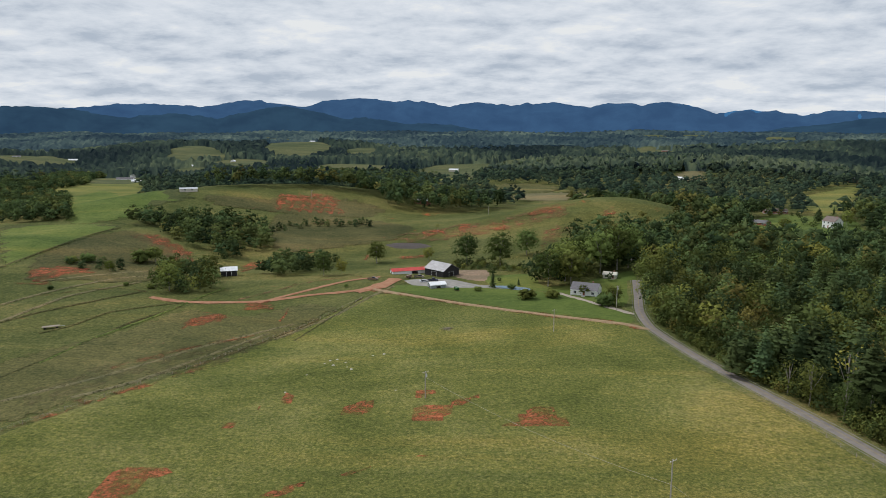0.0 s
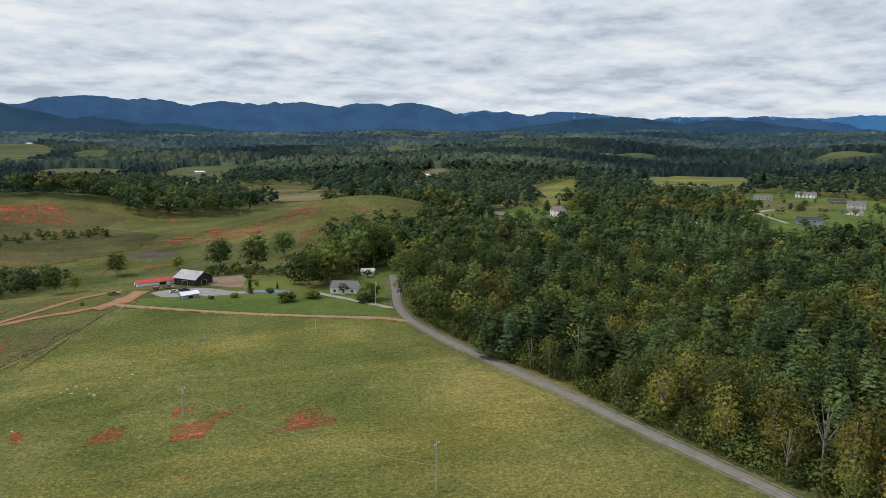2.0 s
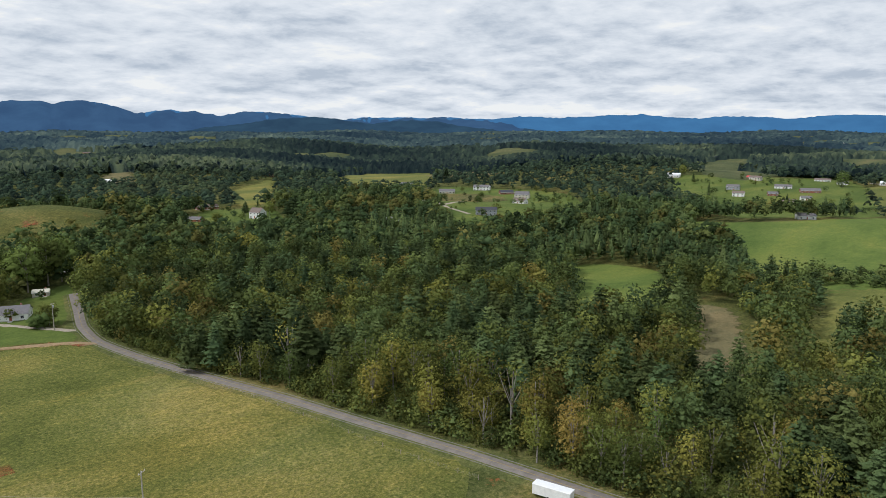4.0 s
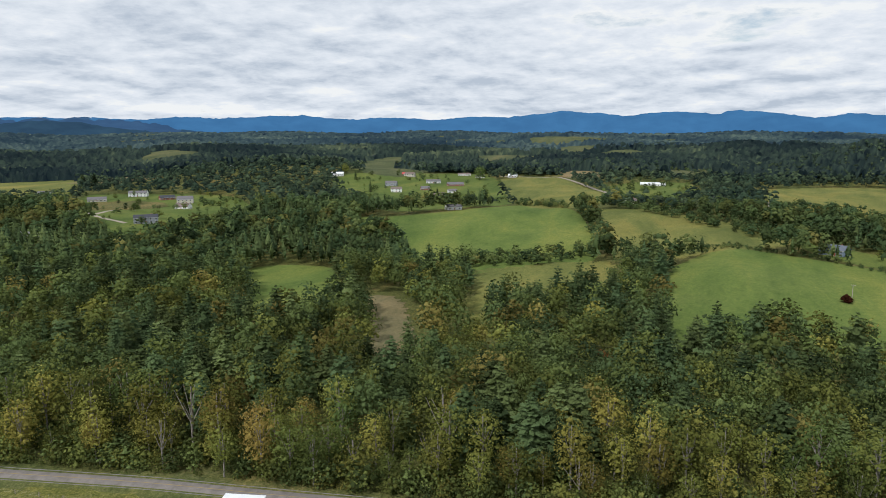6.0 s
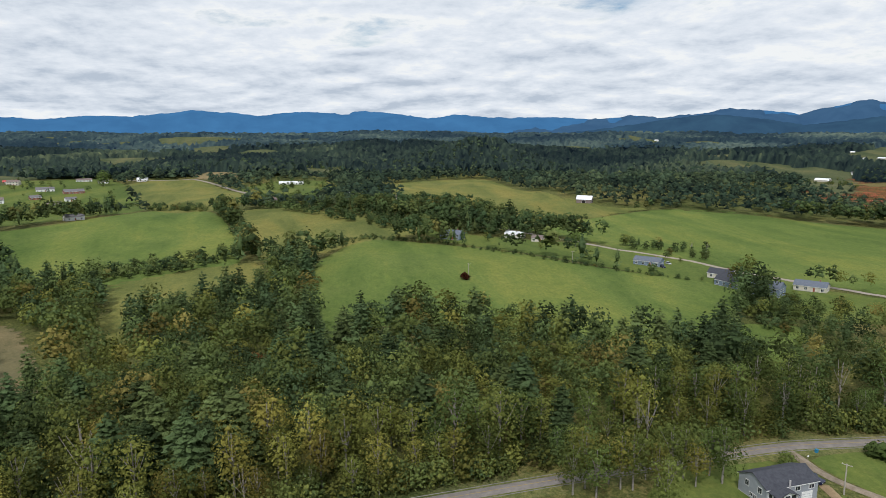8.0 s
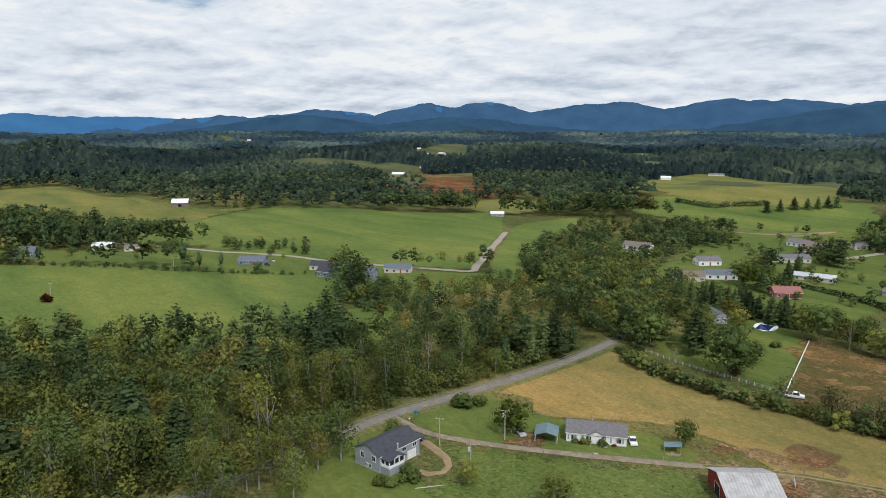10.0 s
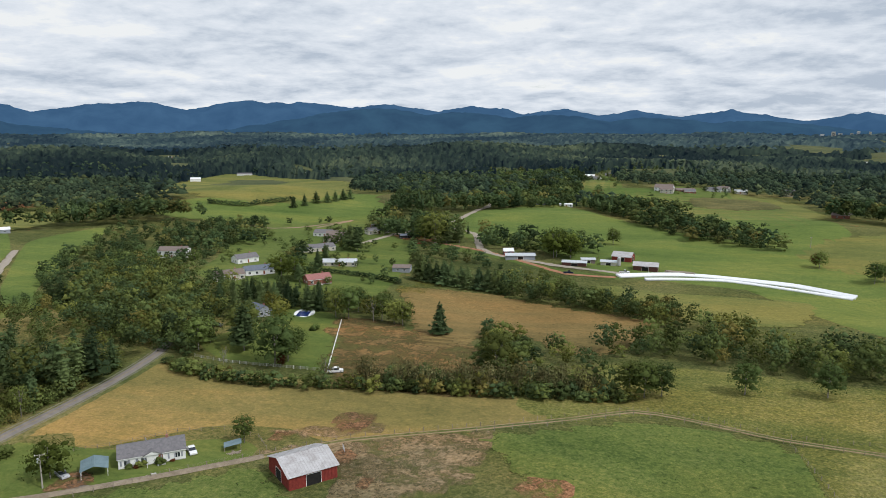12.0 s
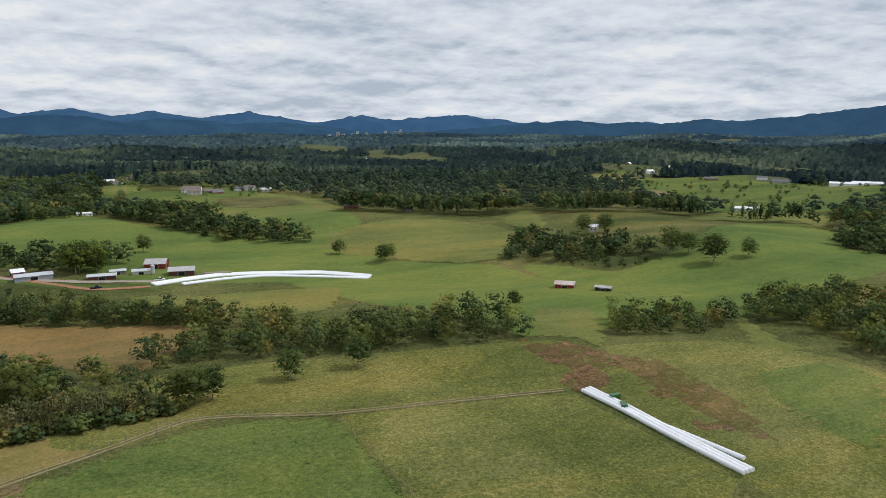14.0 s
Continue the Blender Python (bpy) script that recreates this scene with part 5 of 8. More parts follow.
def range_of_hills(name, peaks, a0, a1, near, far, mat, label, seed, rough, floor=0.0):
    """A range as real relief: spurs and gullies that climb from the plain to the crest."""
    az = np.arange(a0, a1, 0.22)
    rows = np.linspace(0, 1, 25)
    A, S = np.meshgrid(az, rows)
    top = np.tan(np.radians(crest(A, peaks, floor))) * (near + (far - near) * 0.62) + EYE
    R = near + (far - near) * S
    shape = np.sin(np.clip(S / 0.62, 0, 1.6) * math.pi / 2) ** 1.2
    spur = np.array([[noise.noise((q * 0.55, s * 2.2, seed)) + 0.5 * noise.noise((q * 1.6, s * 4, seed + 5)) for q in az] for s in rows])
    fuzz = np.array([noise.noise((q * 4.0, 0.3, seed)) * 0.7 + noise.noise((q * 13.0, 0.6, seed)) * 0.3 for q in az])[None]
    base = 40.0
    Z = base - 20 + (top - base + 20) * shape + spur * rough * (1 - np.clip(np.abs(S - 0.62) / 0.62, 0, 1) ** 0 * 0.35) * shape * np.where(np.abs(S - 0.62) < 0.03, 0.25, 1) + fuzz * 6 * shape
    a = np.radians(A)
    n = len(az)
    i, j = np.meshgrid(np.arange(len(rows) - 1), np.arange(n - 1), indexing="ij")
    quads = np.stack([i * n + j, (i + 1) * n + j, (i + 1) * n + j + 1, i * n + j + 1], -1).reshape(-1, 4)
    ob = fast(name, np.stack([R * np.sin(a), R * np.cos(a), Z], -1).reshape(-1, 3), quads, None, mat, smooth=True)
    return tagged(ob, label, "mountains", kind="structure")


def distance(name, wood, haze_glow, veil):
    """Wooded mountains; miles of haze are painted on as blue emission."""
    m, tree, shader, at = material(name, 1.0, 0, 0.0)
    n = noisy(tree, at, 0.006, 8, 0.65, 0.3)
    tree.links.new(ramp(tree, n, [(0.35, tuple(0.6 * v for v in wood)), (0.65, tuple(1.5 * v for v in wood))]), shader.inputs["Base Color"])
    shader.inputs["Emission Color"].default_value = (*haze_glow, 1)
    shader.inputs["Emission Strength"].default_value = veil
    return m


range_of_hills("mountain_range_north", NORTH + EAST[:2], -60, 60, 4150, 4880, distance("haze_blue_mountains", (0.012, 0.026, 0.040), (0.16, 0.38, 0.85), 0.19), "long wooded mountain range, blue haze painted in, under low cloud", 1.0, 34)
range_of_hills("mountain_range_east", NORTH[-3:] + EAST + SOUTH[:2], 18, 140, 4200, 4890, distance("haze_pale_blue_mountains", (0.010, 0.030, 0.050), (0.12, 0.40, 0.90), 0.34), "far mountain range, painted pale blue with haze, on the horizon", 2.0, 22)
range_of_hills("mountain_range_south", EAST[-2:] + SOUTH, 104, 312, 4150, 4870, distance("haze_painted_mountains", (0.014, 0.026, 0.036), (0.15, 0.40, 0.85), 0.21), "wooded mountain range, blue haze painted in, under broken cloud", 3.0, 34)
range_of_hills("foothills_north", FOOT_N, -60, 60, 3700, 4250, distance("hazed_foothills", (0.010, 0.022, 0.028), (0.15, 0.35, 0.70), 0.125), "dark wooded foothills below the mountains", 4.0, 16, -1.0)
range_of_hills("foothills_south", FOOT_S, 50, 312, 3700, 4250, distance("hazed_blue_green_foothills", (0.010, 0.024, 0.030), (0.15, 0.36, 0.74), 0.16), "dark wooded foothills before the southern range", 5.0, 16, -1.0)


# ---- shapes ----
class Shape:
    """Collects boxes, prisms and tubes into one mesh."""

    def __init__(self):
        self.v, self.f = [], []

    def add(self, verts, faces):
        n = len(self.v)
        self.v += [tuple(p) for p in verts]
        self.f += [tuple(n + q for q in f) for f in faces]
        return self

    def box(self, x0, y0, z0, x1, y1, z1):
        v = [(x, y, z) for z in (z0, z1) for x, y in ((x0, y0), (x1, y0), (x1, y1), (x0, y1))]
        return self.add(v, [(3, 2, 1, 0), (4, 5, 6, 7), (0, 1, 5, 4), (1, 2, 6, 5), (2, 3, 7, 6), (3, 0, 4, 7)])

    def extrude(self, outline, y0, y1):
        """A solid with that outline in x and z, from y0 to y1."""
        n = len(outline)
        v = [(x, y0, z) for x, z in outline] + [(x, y1, z) for x, z in outline]
        sides = [(q, (q + 1) % n, n + (q + 1) % n, n + q) for q in range(n)]
        return self.add(v, [tuple(range(n))[::-1], tuple(range(n, 2 * n))] + [s[::-1] for s in sides][:0] + sides)

    def tube(self, a, b, r0, r1, sides=8):
        a, b = Vector(a), Vector(b)
        d = (b - a).normalized()
        u = d.orthogonal().normalized()
        w = d.cross(u)
        ring = [(math.cos(2 * math.pi * q / sides), math.sin(2 * math.pi * q / sides)) for q in range(sides)]
        v = [a + (u * c + w * s) * r0 for c, s in ring] + [b + (u * c + w * s) * r1 for c, s in ring]
        f = [(q, (q + 1) % sides, sides + (q + 1) % sides, sides + q) for q in range(sides)]
        return self.add(v, f + [tuple(range(sides))[::-1], tuple(range(sides, 2 * sides))])

    def run(self, points, r, sides=4):
        """One tube that bends from point to point."""
        n = len(self.v)
        for p in points:
            self.v += [(p[0] + r * math.cos(2 * math.pi * q / sides), p[1] + r * math.sin(2 * math.pi * q / sides) * 0.7, p[2] + r * math.sin(2 * math.pi * q / sides)) for q in range(sides)]
        for k in range(len(points) - 1):
            self.f += [(n + k * sides + q, n + k * sides + (q + 1) % sides, n + (k + 1) * sides + (q + 1) % sides, n + (k + 1) * sides + q) for q in range(sides)]
        return self

    def mesh(self, name, mat):
        me = bpy.data.meshes.new(name)
        me.from_pydata(self.v, [], self.f)
        bm = bmesh.new()
        bm.from_mesh(me)
        bmesh.ops.recalc_face_normals(bm, faces=bm.faces)
        bm.to_mesh(me)
        bm.free()
        me.materials.append(mat)
        return me


def part(name, shape, mat, parent, label=""):
    """One mesh object under a thing or a part. shape: a Shape or a mesh that is shared."""
    ob = new(name, shape.mesh(name, mat) if isinstance(shape, Shape) else shape)
    ob.parent = parent
    return tagged(ob, label)


def thing(name, x, y, turn, label, category, group="", z=None, sink=0.0):
    ob = new(name)
    ob.empty_display_size = 0.5
    ob.matrix_basis = pose(x, y, float(ground(x, y)) - sink if z is None else z, 0, 0, turn)
    return tagged(ob, label, category, group)


def siding(name, col, rough=0.6, scale=1.0):
    return plain(name, tuple(c * 0.86 for c in col), tuple(min(1, c * 1.08) for c in col), 0.9 * scale, rough, relief=0.1)


B = {
    "white_siding": siding("white_siding", (0.82, 0.82, 0.80)), "cream_siding": siding("cream_siding", (0.58, 0.54, 0.46)), "grey_siding": siding("grey_siding", (0.30, 0.32, 0.35)),
    "bluegrey_siding": siding("blue_grey_siding", (0.17, 0.22, 0.29)), "brick": siding("red_brick_wall", (0.27, 0.11, 0.075), 0.9, 3), "pink_brick": siding("pale_brick_wall", (0.42, 0.22, 0.17), 0.9, 3),
    "red_boards": plain("red_barn_boards", (0.17, 0.025, 0.02), (0.30, 0.055, 0.04), 1.4, 0.9, relief=0.3), "black_boards": plain("tarred_boards", (0.018, 0.018, 0.02), (0.05, 0.048, 0.048), 1.4, 0.9, relief=0.3),
    "brown_boards": plain("dark_red_brown_boards", (0.075, 0.032, 0.026), (0.15, 0.065, 0.05), 1.4, 0.9, relief=0.3),
    "grey_boards": plain("weathered_boards", (0.15, 0.12, 0.11), (0.28, 0.22, 0.20), 1.4, 0.95, relief=0.3),
    "grey_shingle": plain("grey_shingles", (0.12, 0.115, 0.12), (0.20, 0.19, 0.195), 1.5, 0.95, relief=0.3), "dark_shingle": plain("dark_shingles", (0.042, 0.044, 0.055), (0.075, 0.078, 0.09), 1.5, 0.95, relief=0.3),
    "brown_shingle": plain("brown_shingles", (0.15, 0.115, 0.10), (0.23, 0.185, 0.165), 1.5, 0.95, relief=0.3), "slate_shingle": plain("slate_blue_shingles", (0.10, 0.115, 0.145), (0.16, 0.18, 0.215), 1.5, 0.95, relief=0.3),
    "red_shingle": plain("faded_red_shingles", (0.26, 0.11, 0.10), (0.36, 0.17, 0.155), 1.5, 0.95, relief=0.3),
    "white_metal": plain("white_metal_roof", (0.72, 0.73, 0.74), (0.86, 0.87, 0.88), 0.5, 0.45), "palegrey_metal": plain("pale_grey_metal_roof", (0.42, 0.45, 0.47), (0.56, 0.58, 0.60), 0.5, 0.5),
    "cream_metal": plain("cream_roof", (0.55, 0.52, 0.42), (0.66, 0.63, 0.53), 0.5, 0.6), "red_metal": plain("red_metal_roof", (0.42, 0.045, 0.04), (0.58, 0.085, 0.07), 0.5, 0.5),
    "tin": plain("galvanised_tin", (0.33, 0.305, 0.295), (0.55, 0.545, 0.55), 0.35, 0.6, 0.1, warp=1.2), "rusty_tin": plain("rust_stained_tin", (0.40, 0.24, 0.17), (0.68, 0.66, 0.64), 0.35, 0.6, 0.1, warp=1.2),
    "trim": siding("white_trim", (0.80, 0.80, 0.79)), "wood": plain("weathered_wood", (0.20, 0.16, 0.12), (0.34, 0.29, 0.23), 2.0, 0.9), "red_wood": plain("red_stained_deck", (0.22, 0.07, 0.04), (0.32, 0.11, 0.06), 2.0, 0.9),
    "pebble": plain("weathered_field_stone", (0.26, 0.24, 0.19), (0.60, 0.57, 0.48), 1.6, 0.95, relief=0.5),
    "pole": plain("grey_pole_wood", (0.30, 0.27, 0.23), (0.46, 0.42, 0.37), 2.0, 0.9), "steel": plain("grey_steel", (0.42, 0.43, 0.44), (0.56, 0.57, 0.58), 1.0, 0.4, 0.6), "dark": plain("opening_shade", (0.012, 0.011, 0.010), (0.025, 0.022, 0.02), 1.0, 0.95),
    "brickred": siding("chimney_brick", (0.30, 0.15, 0.11), 0.9, 3), "concrete": plain("concrete", (0.36, 0.35, 0.33), (0.50, 0.49, 0.46), 0.8, 0.9), "rubber": plain("black_rubber", (0.012, 0.012, 0.012), (0.025, 0.025, 0.025), 3, 0.85),
    "film": plain("white_bale_wrap", (0.74, 0.75, 0.77), (0.86, 0.87, 0.88), 1.2, 0.35, relief=0.25, spec=0.5), "water": plain("pool_water", (0.012, 0.025, 0.10), (0.018, 0.04, 0.15), 0.5, 0.12, spec=0.5), "green_metal": plain("green_grey_metal", (0.12, 0.18, 0.20), (0.18, 0.25, 0.27), 0.5, 0.5),
    "blue_court": plain("faded_blue_court", (0.13, 0.19, 0.24), (0.20, 0.27, 0.33), 0.4, 0.9), "yellow_paint": plain("road_yellow", (0.24, 0.18, 0.08), (0.36, 0.27, 0.11), 0.4, 0.9), "white_paint": plain("road_white", (0.15, 0.14, 0.13), (0.24, 0.23, 0.215), 0.4, 0.9),
}
PAINT = {"white": (0.80, 0.80, 0.79), "navy": (0.016, 0.02, 0.05), "silver": (0.48, 0.49, 0.51), "grey": (0.14, 0.14, 0.15), "tanwood": (0.26, 0.22, 0.15), "rust": (0.20, 0.12, 0.085), "green": (0.03, 0.12, 0.03), "blue": (0.03, 0.20, 0.34)}
for key, col in PAINT.items():
    B["paint_" + key] = plain(key + "_vehicle_paint", tuple(0.9 * c for c in col), tuple(min(1, 1.06 * c) for c in col), 0.8, 0.25, spec=0.5)
glass, tree_, shader_, _ = material("window_glass", 0.06, 0.0, 0.6)
shader_.inputs["Base Color"].default_value = (0.025, 0.032, 0.04, 1)
B["glass"] = glass

SHARED = {}


def shared(key, make, mat):
    """A mesh made once for all that use it."""
    if key not in SHARED:
        SHARED[key] = make().mesh(key[0], mat)
    return SHARED[key]


def opening(parent, x, y, z, w, h, side, kind="window"):
    """A window or door on a wall: side -1 front, 1 back (along x), 2 or -2 the ends (along y)."""
    frame_mesh = shared((kind, w, h, "frame"), lambda: Shape().box(-w / 2 - 0.09, -0.05, -0.09, -w / 2, 0.05, h + 0.09).box(w / 2, -0.05, -0.09, w / 2 + 0.09, 0.05, h + 0.09).box(-w / 2, -0.05, h, w / 2, 0.05, h + 0.09).box(-w / 2, -0.07, -0.09, w / 2, 0.05, 0).box(-0.03, -0.035, 0, 0.03, 0.03, h) if kind == "window" else Shape().box(-w / 2 - 0.1, -0.05, 0, -w / 2, 0.05, h + 0.1).box(w / 2, -0.05, 0, w / 2 + 0.1, 0.05, h + 0.1).box(-w / 2, -0.05, h, w / 2, 0.05, h + 0.1), B["trim"])
    ob = part(kind, frame_mesh, None, parent)
    turn = {-1: 0, 1: 180, 2: 90, -2: -90}[side]
    ob.matrix_basis = pose(x, y, z, 0, 0, turn)
    leaf = "pane" if kind == "window" else "door_leaf"
    # barn doors get a near-black panel standing in for the unlit inside
    mat = B["glass"] if kind == "window" else B["trim"] if kind == "garage_door" else B["red_wood"] if kind == "door" else B["dark"]
    part(leaf, shared((leaf, kind, w, h), lambda: Shape().box(-w / 2, -0.02, 0, w / 2, 0.02, h), mat), None, ob)
    return ob


def gable_roof(w, d, h, rise, over, thick, ribs=0.0):
    """Two slopes with overhang and thickness, ridge along x, in one piece; ribs: spacing of standing seams."""
    ox, e = w / 2 + over, d / 2 + over
    low, top = h - rise * over / (d / 2), h + rise
    cols = [(-ox, 0.0), (ox, 0.0)]
    if ribs:
        cols = [(-ox, 0.0)]
        for q in np.arange(-ox + ribs / 2, ox - 0.1, ribs):
            cols += [(q - 0.05, 0.0), (q - 0.03, 0.06), (q + 0.03, 0.06), (q + 0.05, 0.0)]
        cols.append((ox, 0.0))
    rows = [(-e, low), (0.0, top), (e, low)]
    n = len(cols)
    v = [(x, y, z + thick + up) for y, z in rows for x, up in cols] + [(x, y, z) for y, z in rows for x, up in cols]
    f = []
    for q in range(2):
        for c in range(n - 1):
            a = q * n + c
            f += [(a, a + 1, a + n + 1, a + n), (3 * n + a, 3 * n + a + n, 3 * n + a + n + 1, 3 * n + a + 1)]
        for c in (0, n - 1):
            a = q * n + c
            f.append((a, a + n, 3 * n + a + n, 3 * n + a))
    for q in (0, 2):
        for c in range(n - 1):
            a = q * n + c
            f.append((a, a + 1, 3 * n + a + 1, 3 * n + a))
    return Shape().add(v, f)


def house(x, y, turn, w, d, h, rise, wall, roof, detail, label):
    """A gabled house: walls with gable ends, roof, base, windows, doors, chimney and step, as far as it shows."""
    base = thing("house", x, y, turn, label, "house", "houses in the valley")
    s = Shape().extrude([(-d / 2, -1.5), (d / 2, -1.5), (d / 2, h), (0, h + rise), (-d / 2, h)], -w / 2, w / 2)
    s.v = [(b, a, c) for a, b, c in s.v]
    part("wall", s, B[wall], base)
    metal = "metal" in roof
    part("roof", gable_roof(w, d, h, rise, 0.28, 0.14, 0.6 if metal and detail == 2 else 0.0), B[roof], base)
    if detail == 0:
        opening(base, -w * 0.2, -d / 2 - 0.02, 1.0, 1.2, 1.1, -1)
        opening(base, w * 0.2, -d / 2 - 0.02, 1.0, 1.2, 1.1, -1)
        return base
    part("foundation", Shape().box(-w / 2 - 0.04, -d / 2 - 0.04, -1.5, w / 2 + 0.04, d / 2 + 0.04, 0.35), B["concrete"], base)
    for side in (-1, 1):
        part("fascia", Shape().box(-w / 2 - 0.28, side * (d / 2 + 0.28) - 0.03, h - rise * 0.56 / d - 0.16, w / 2 + 0.28, side * (d / 2 + 0.28) + 0.03, h - rise * 0.56 / d + 0.02), B["trim"], base)
    if detail == 3:
        return base
    n = max(2, int(w / 3.6))
    floors = [1.0] if h < 4.2 else [0.9, h - 1.6]
    for z in floors:
        for q in range(n):
            px = (q + 0.5) / n * w - w / 2
            if z == floors[0] and q == n // 2:
                opening(base, px, -d / 2 - 0.02, 0.35, 1.0, 2.05, -1, "door")
            else:
                opening(base, px, -d / 2 - 0.02, z, 1.2, 1.2, -1)
            if detail == 2 and q % 2 == 0:
                opening(base, px, d / 2 + 0.02, z, 1.2, 1.2, 1)
        for side in (2, -2):
            opening(base, math.copysign(w / 2 + 0.02, side), 0.18 * d, z, 1.0, 1.2, side)
            opening(base, math.copysign(w / 2 + 0.02, side), -0.22 * d, z, 1.0, 1.2, side)
    part("chimney", Shape().box(w * 0.22, 0.5, h, w * 0.22 + 0.7, 1.2, h + rise + 0.7), B["brickred"], base)
    px = (n // 2 + 0.5) / n * w - w / 2
    part("step", Shape().box(px - 1.0, -d / 2 - 1.5, -0.6, px + 1.0, -d / 2 - 0.04, 0.32).box(px - 0.7, -d / 2 - 1.9, -0.6, px + 0.7, -d / 2 - 1.5, 0.16), B["concrete"], base)
    return base


def barn(x, y, turn, w, d, h, rise, wall, roof, detail, label):
    """A board barn: walls of upright boards, tin roof with ribs, wide door frames filled with painted dark, corner
    posts.
    """
    base = thing("barn", x, y, turn, label, "barn", "farm buildings")
    s = Shape().extrude([(-d / 2, -1.2), (d / 2, -1.2), (d / 2, h), (0, h + rise), (-d / 2, h)], -w / 2, w / 2)
    s.v = [(b, a, c) for a, b, c in s.v]
    part("wall", s, B[wall], base)
    part("roof", gable_roof(w, d, h, rise, 0.5, 0.08, 0.75 if detail == 2 else 1.5), B[roof], base)
    if detail == 2:
        low = shared(("board", h), lambda: Shape().box(-0.13, -0.035, -0.4, 0.13, 0.035, h - 0.08), B[wall])
        for q in np.arange(-w / 2 + 0.2, w / 2, 0.36):
            for side in (-1, 1):
                part("board", low, None, base).matrix_basis = pose(q, side * (d / 2 + 0.02), random.uniform(-0.05, 0.05))
        for q in np.arange(-d / 2 + 0.2, d / 2 - 0.1, 0.36):
            top = h + rise * (1 - abs(q) / (d / 2)) - 0.15
            high = Shape().box(-0.035, -0.13, -0.4, 0.035, 0.13, top)
            high = high.mesh("board", B[wall])
            for side in (-1, 1):
                part("board", high, None, base).matrix_basis = pose(side * (w / 2 + 0.02), q, random.uniform(-0.05, 0.03))
    opening(base, 0, -d / 2 - 0.05, 0, min(3.6, w * 0.3), min(h - 0.6, 2.8), -1, "barn_door")
    opening(base, w / 2 + 0.05, 0, 0, min(3.2, d * 0.35), min(h - 0.5, 2.8), 2, "barn_door")
    opening(base, -w / 2 - 0.05, 0, 0, min(3.2, d * 0.35), min(h - 0.5, 2.8), -2, "barn_door")
    return base


def pole(x, y, h, box_on):
    """A wooden power pole with a crossarm and insulators."""
    base = thing("power_pole", x, y, 35, "grey wooden power pole with crossarm in the grass" if not box_on else "grey wooden power pole with a grey transformer", "power pole", "power poles")
    part("shaft", shared(("shaft", h), lambda: Shape().tube((0, 0, -1), (0, 0, h), 0.19, 0.12), B["pole"]), None, base)
    arm = part("crossarm", shared(("crossarm",), lambda: Shape().box(-1.1, -0.06, -0.06, 1.1, 0.06, 0.06), B["pole"]), None, base)
    arm.matrix_basis = pose(0, -0.16, h - 0.35)
    for q in (-0.95, 0.0, 0.95):
        part("insulator", shared(("insulator",), lambda: Shape().tube((0, 0, 0), (0, 0, 0.22), 0.06, 0.04, 6), B["trim"]), None, arm).matrix_basis = pose(q, 0, 0.06)
    if box_on:
        part("transformer", shared(("transformer",), lambda: Shape().tube((0, 0, -0.5), (0, 0, 0.5), 0.28, 0.28, 10), B["palegrey_metal"]), None, base).matrix_basis = pose(0.42, 0, h - 1.5)
    return base


def car(kind, x, y, turn, paint):
    """A sedan or pickup: body, cabin, glass, lamps and four wheels."""
    base = thing("car" if kind == "sedan" else "pickup_truck", x, y, turn, f"{ {'tanwood': 'tan', 'navy': 'dark blue'}.get(paint, paint) } {'car' if kind == 'sedan' else 'pickup truck'} parked on the ground", "car" if kind == "sedan" else "truck", "parked vehicles")
    base.location.z += 0.12
    L, wd = (4.6, 1.8) if kind == "sedan" else (5.6, 1.95)
    low = 0.95 if kind == "sedan" else 1.1
    paintm = B["paint_" + paint]
    prof = [(-L / 2, 0.35), (L / 2, 0.35), (L / 2, low * 0.8), (L / 2 - 0.25, low * 0.92), (L / 2 - 1.1, low), (-L / 2 + 0.2, low), (-L / 2, low * 0.85)]
    part("body", shared(("body", kind, paint), lambda: Shape().extrude(prof, -wd / 2, wd / 2), paintm), None, base)
    cab = [(-1.7, low), (1.0, low), (0.3, low + 0.55), (-1.1, low + 0.55)] if kind == "sedan" else [(-0.5, low), (1.4, low), (0.8, low + 0.7), (-0.35, low + 0.7)]
    part("cabin_glass", shared(("cabin_glass", kind), lambda: Shape().extrude(cab, -wd / 2 + 0.12, wd / 2 - 0.12), B["glass"]), None, base)
    t0, t1 = cab[3][0], cab[2][0]
    part("roof", shared(("roof", kind, paint), lambda: Shape().box(t0, -wd / 2 + 0.14, cab[2][1] - 0.03, t1, wd / 2 - 0.14, cab[2][1] + 0.05), paintm), None, base)
    if kind != "sedan":
        # near-black panel on the closed body, painted shade of an open bed
        part("bed", shared(("bed", kind), lambda: Shape().box(-L / 2 + 0.12, -wd / 2 + 0.12, low - 0.02, -0.7, wd / 2 - 0.12, low + 0.02), B["dark"]), None, base)
    for qx in (-L / 2 + 0.9, L / 2 - 0.9):
        for qy in (-wd / 2 + 0.02, wd / 2 - 0.02):
            wh = part("wheel", shared(("wheel",), lambda: Shape().tube((0, -0.11, 0), (0, 0.11, 0), 0.34, 0.34, 12), B["rubber"]), None, base)
            wh.matrix_basis = pose(qx, qy, 0.34)
            part("rim", shared(("rim",), lambda: Shape().tube((0, -0.125, 0), (0, 0.125, 0), 0.19, 0.19, 8), B["steel"]), None, wh)
    for qy in (-0.65, 0.65):
        part("headlight", shared(("headlight",), lambda: Shape().box(-0.04, -0.17, -0.07, 0.04, 0.17, 0.07), B["trim"]), None, base).matrix_basis = pose(L / 2 - 0.03, qy, low * 0.68)
    return base


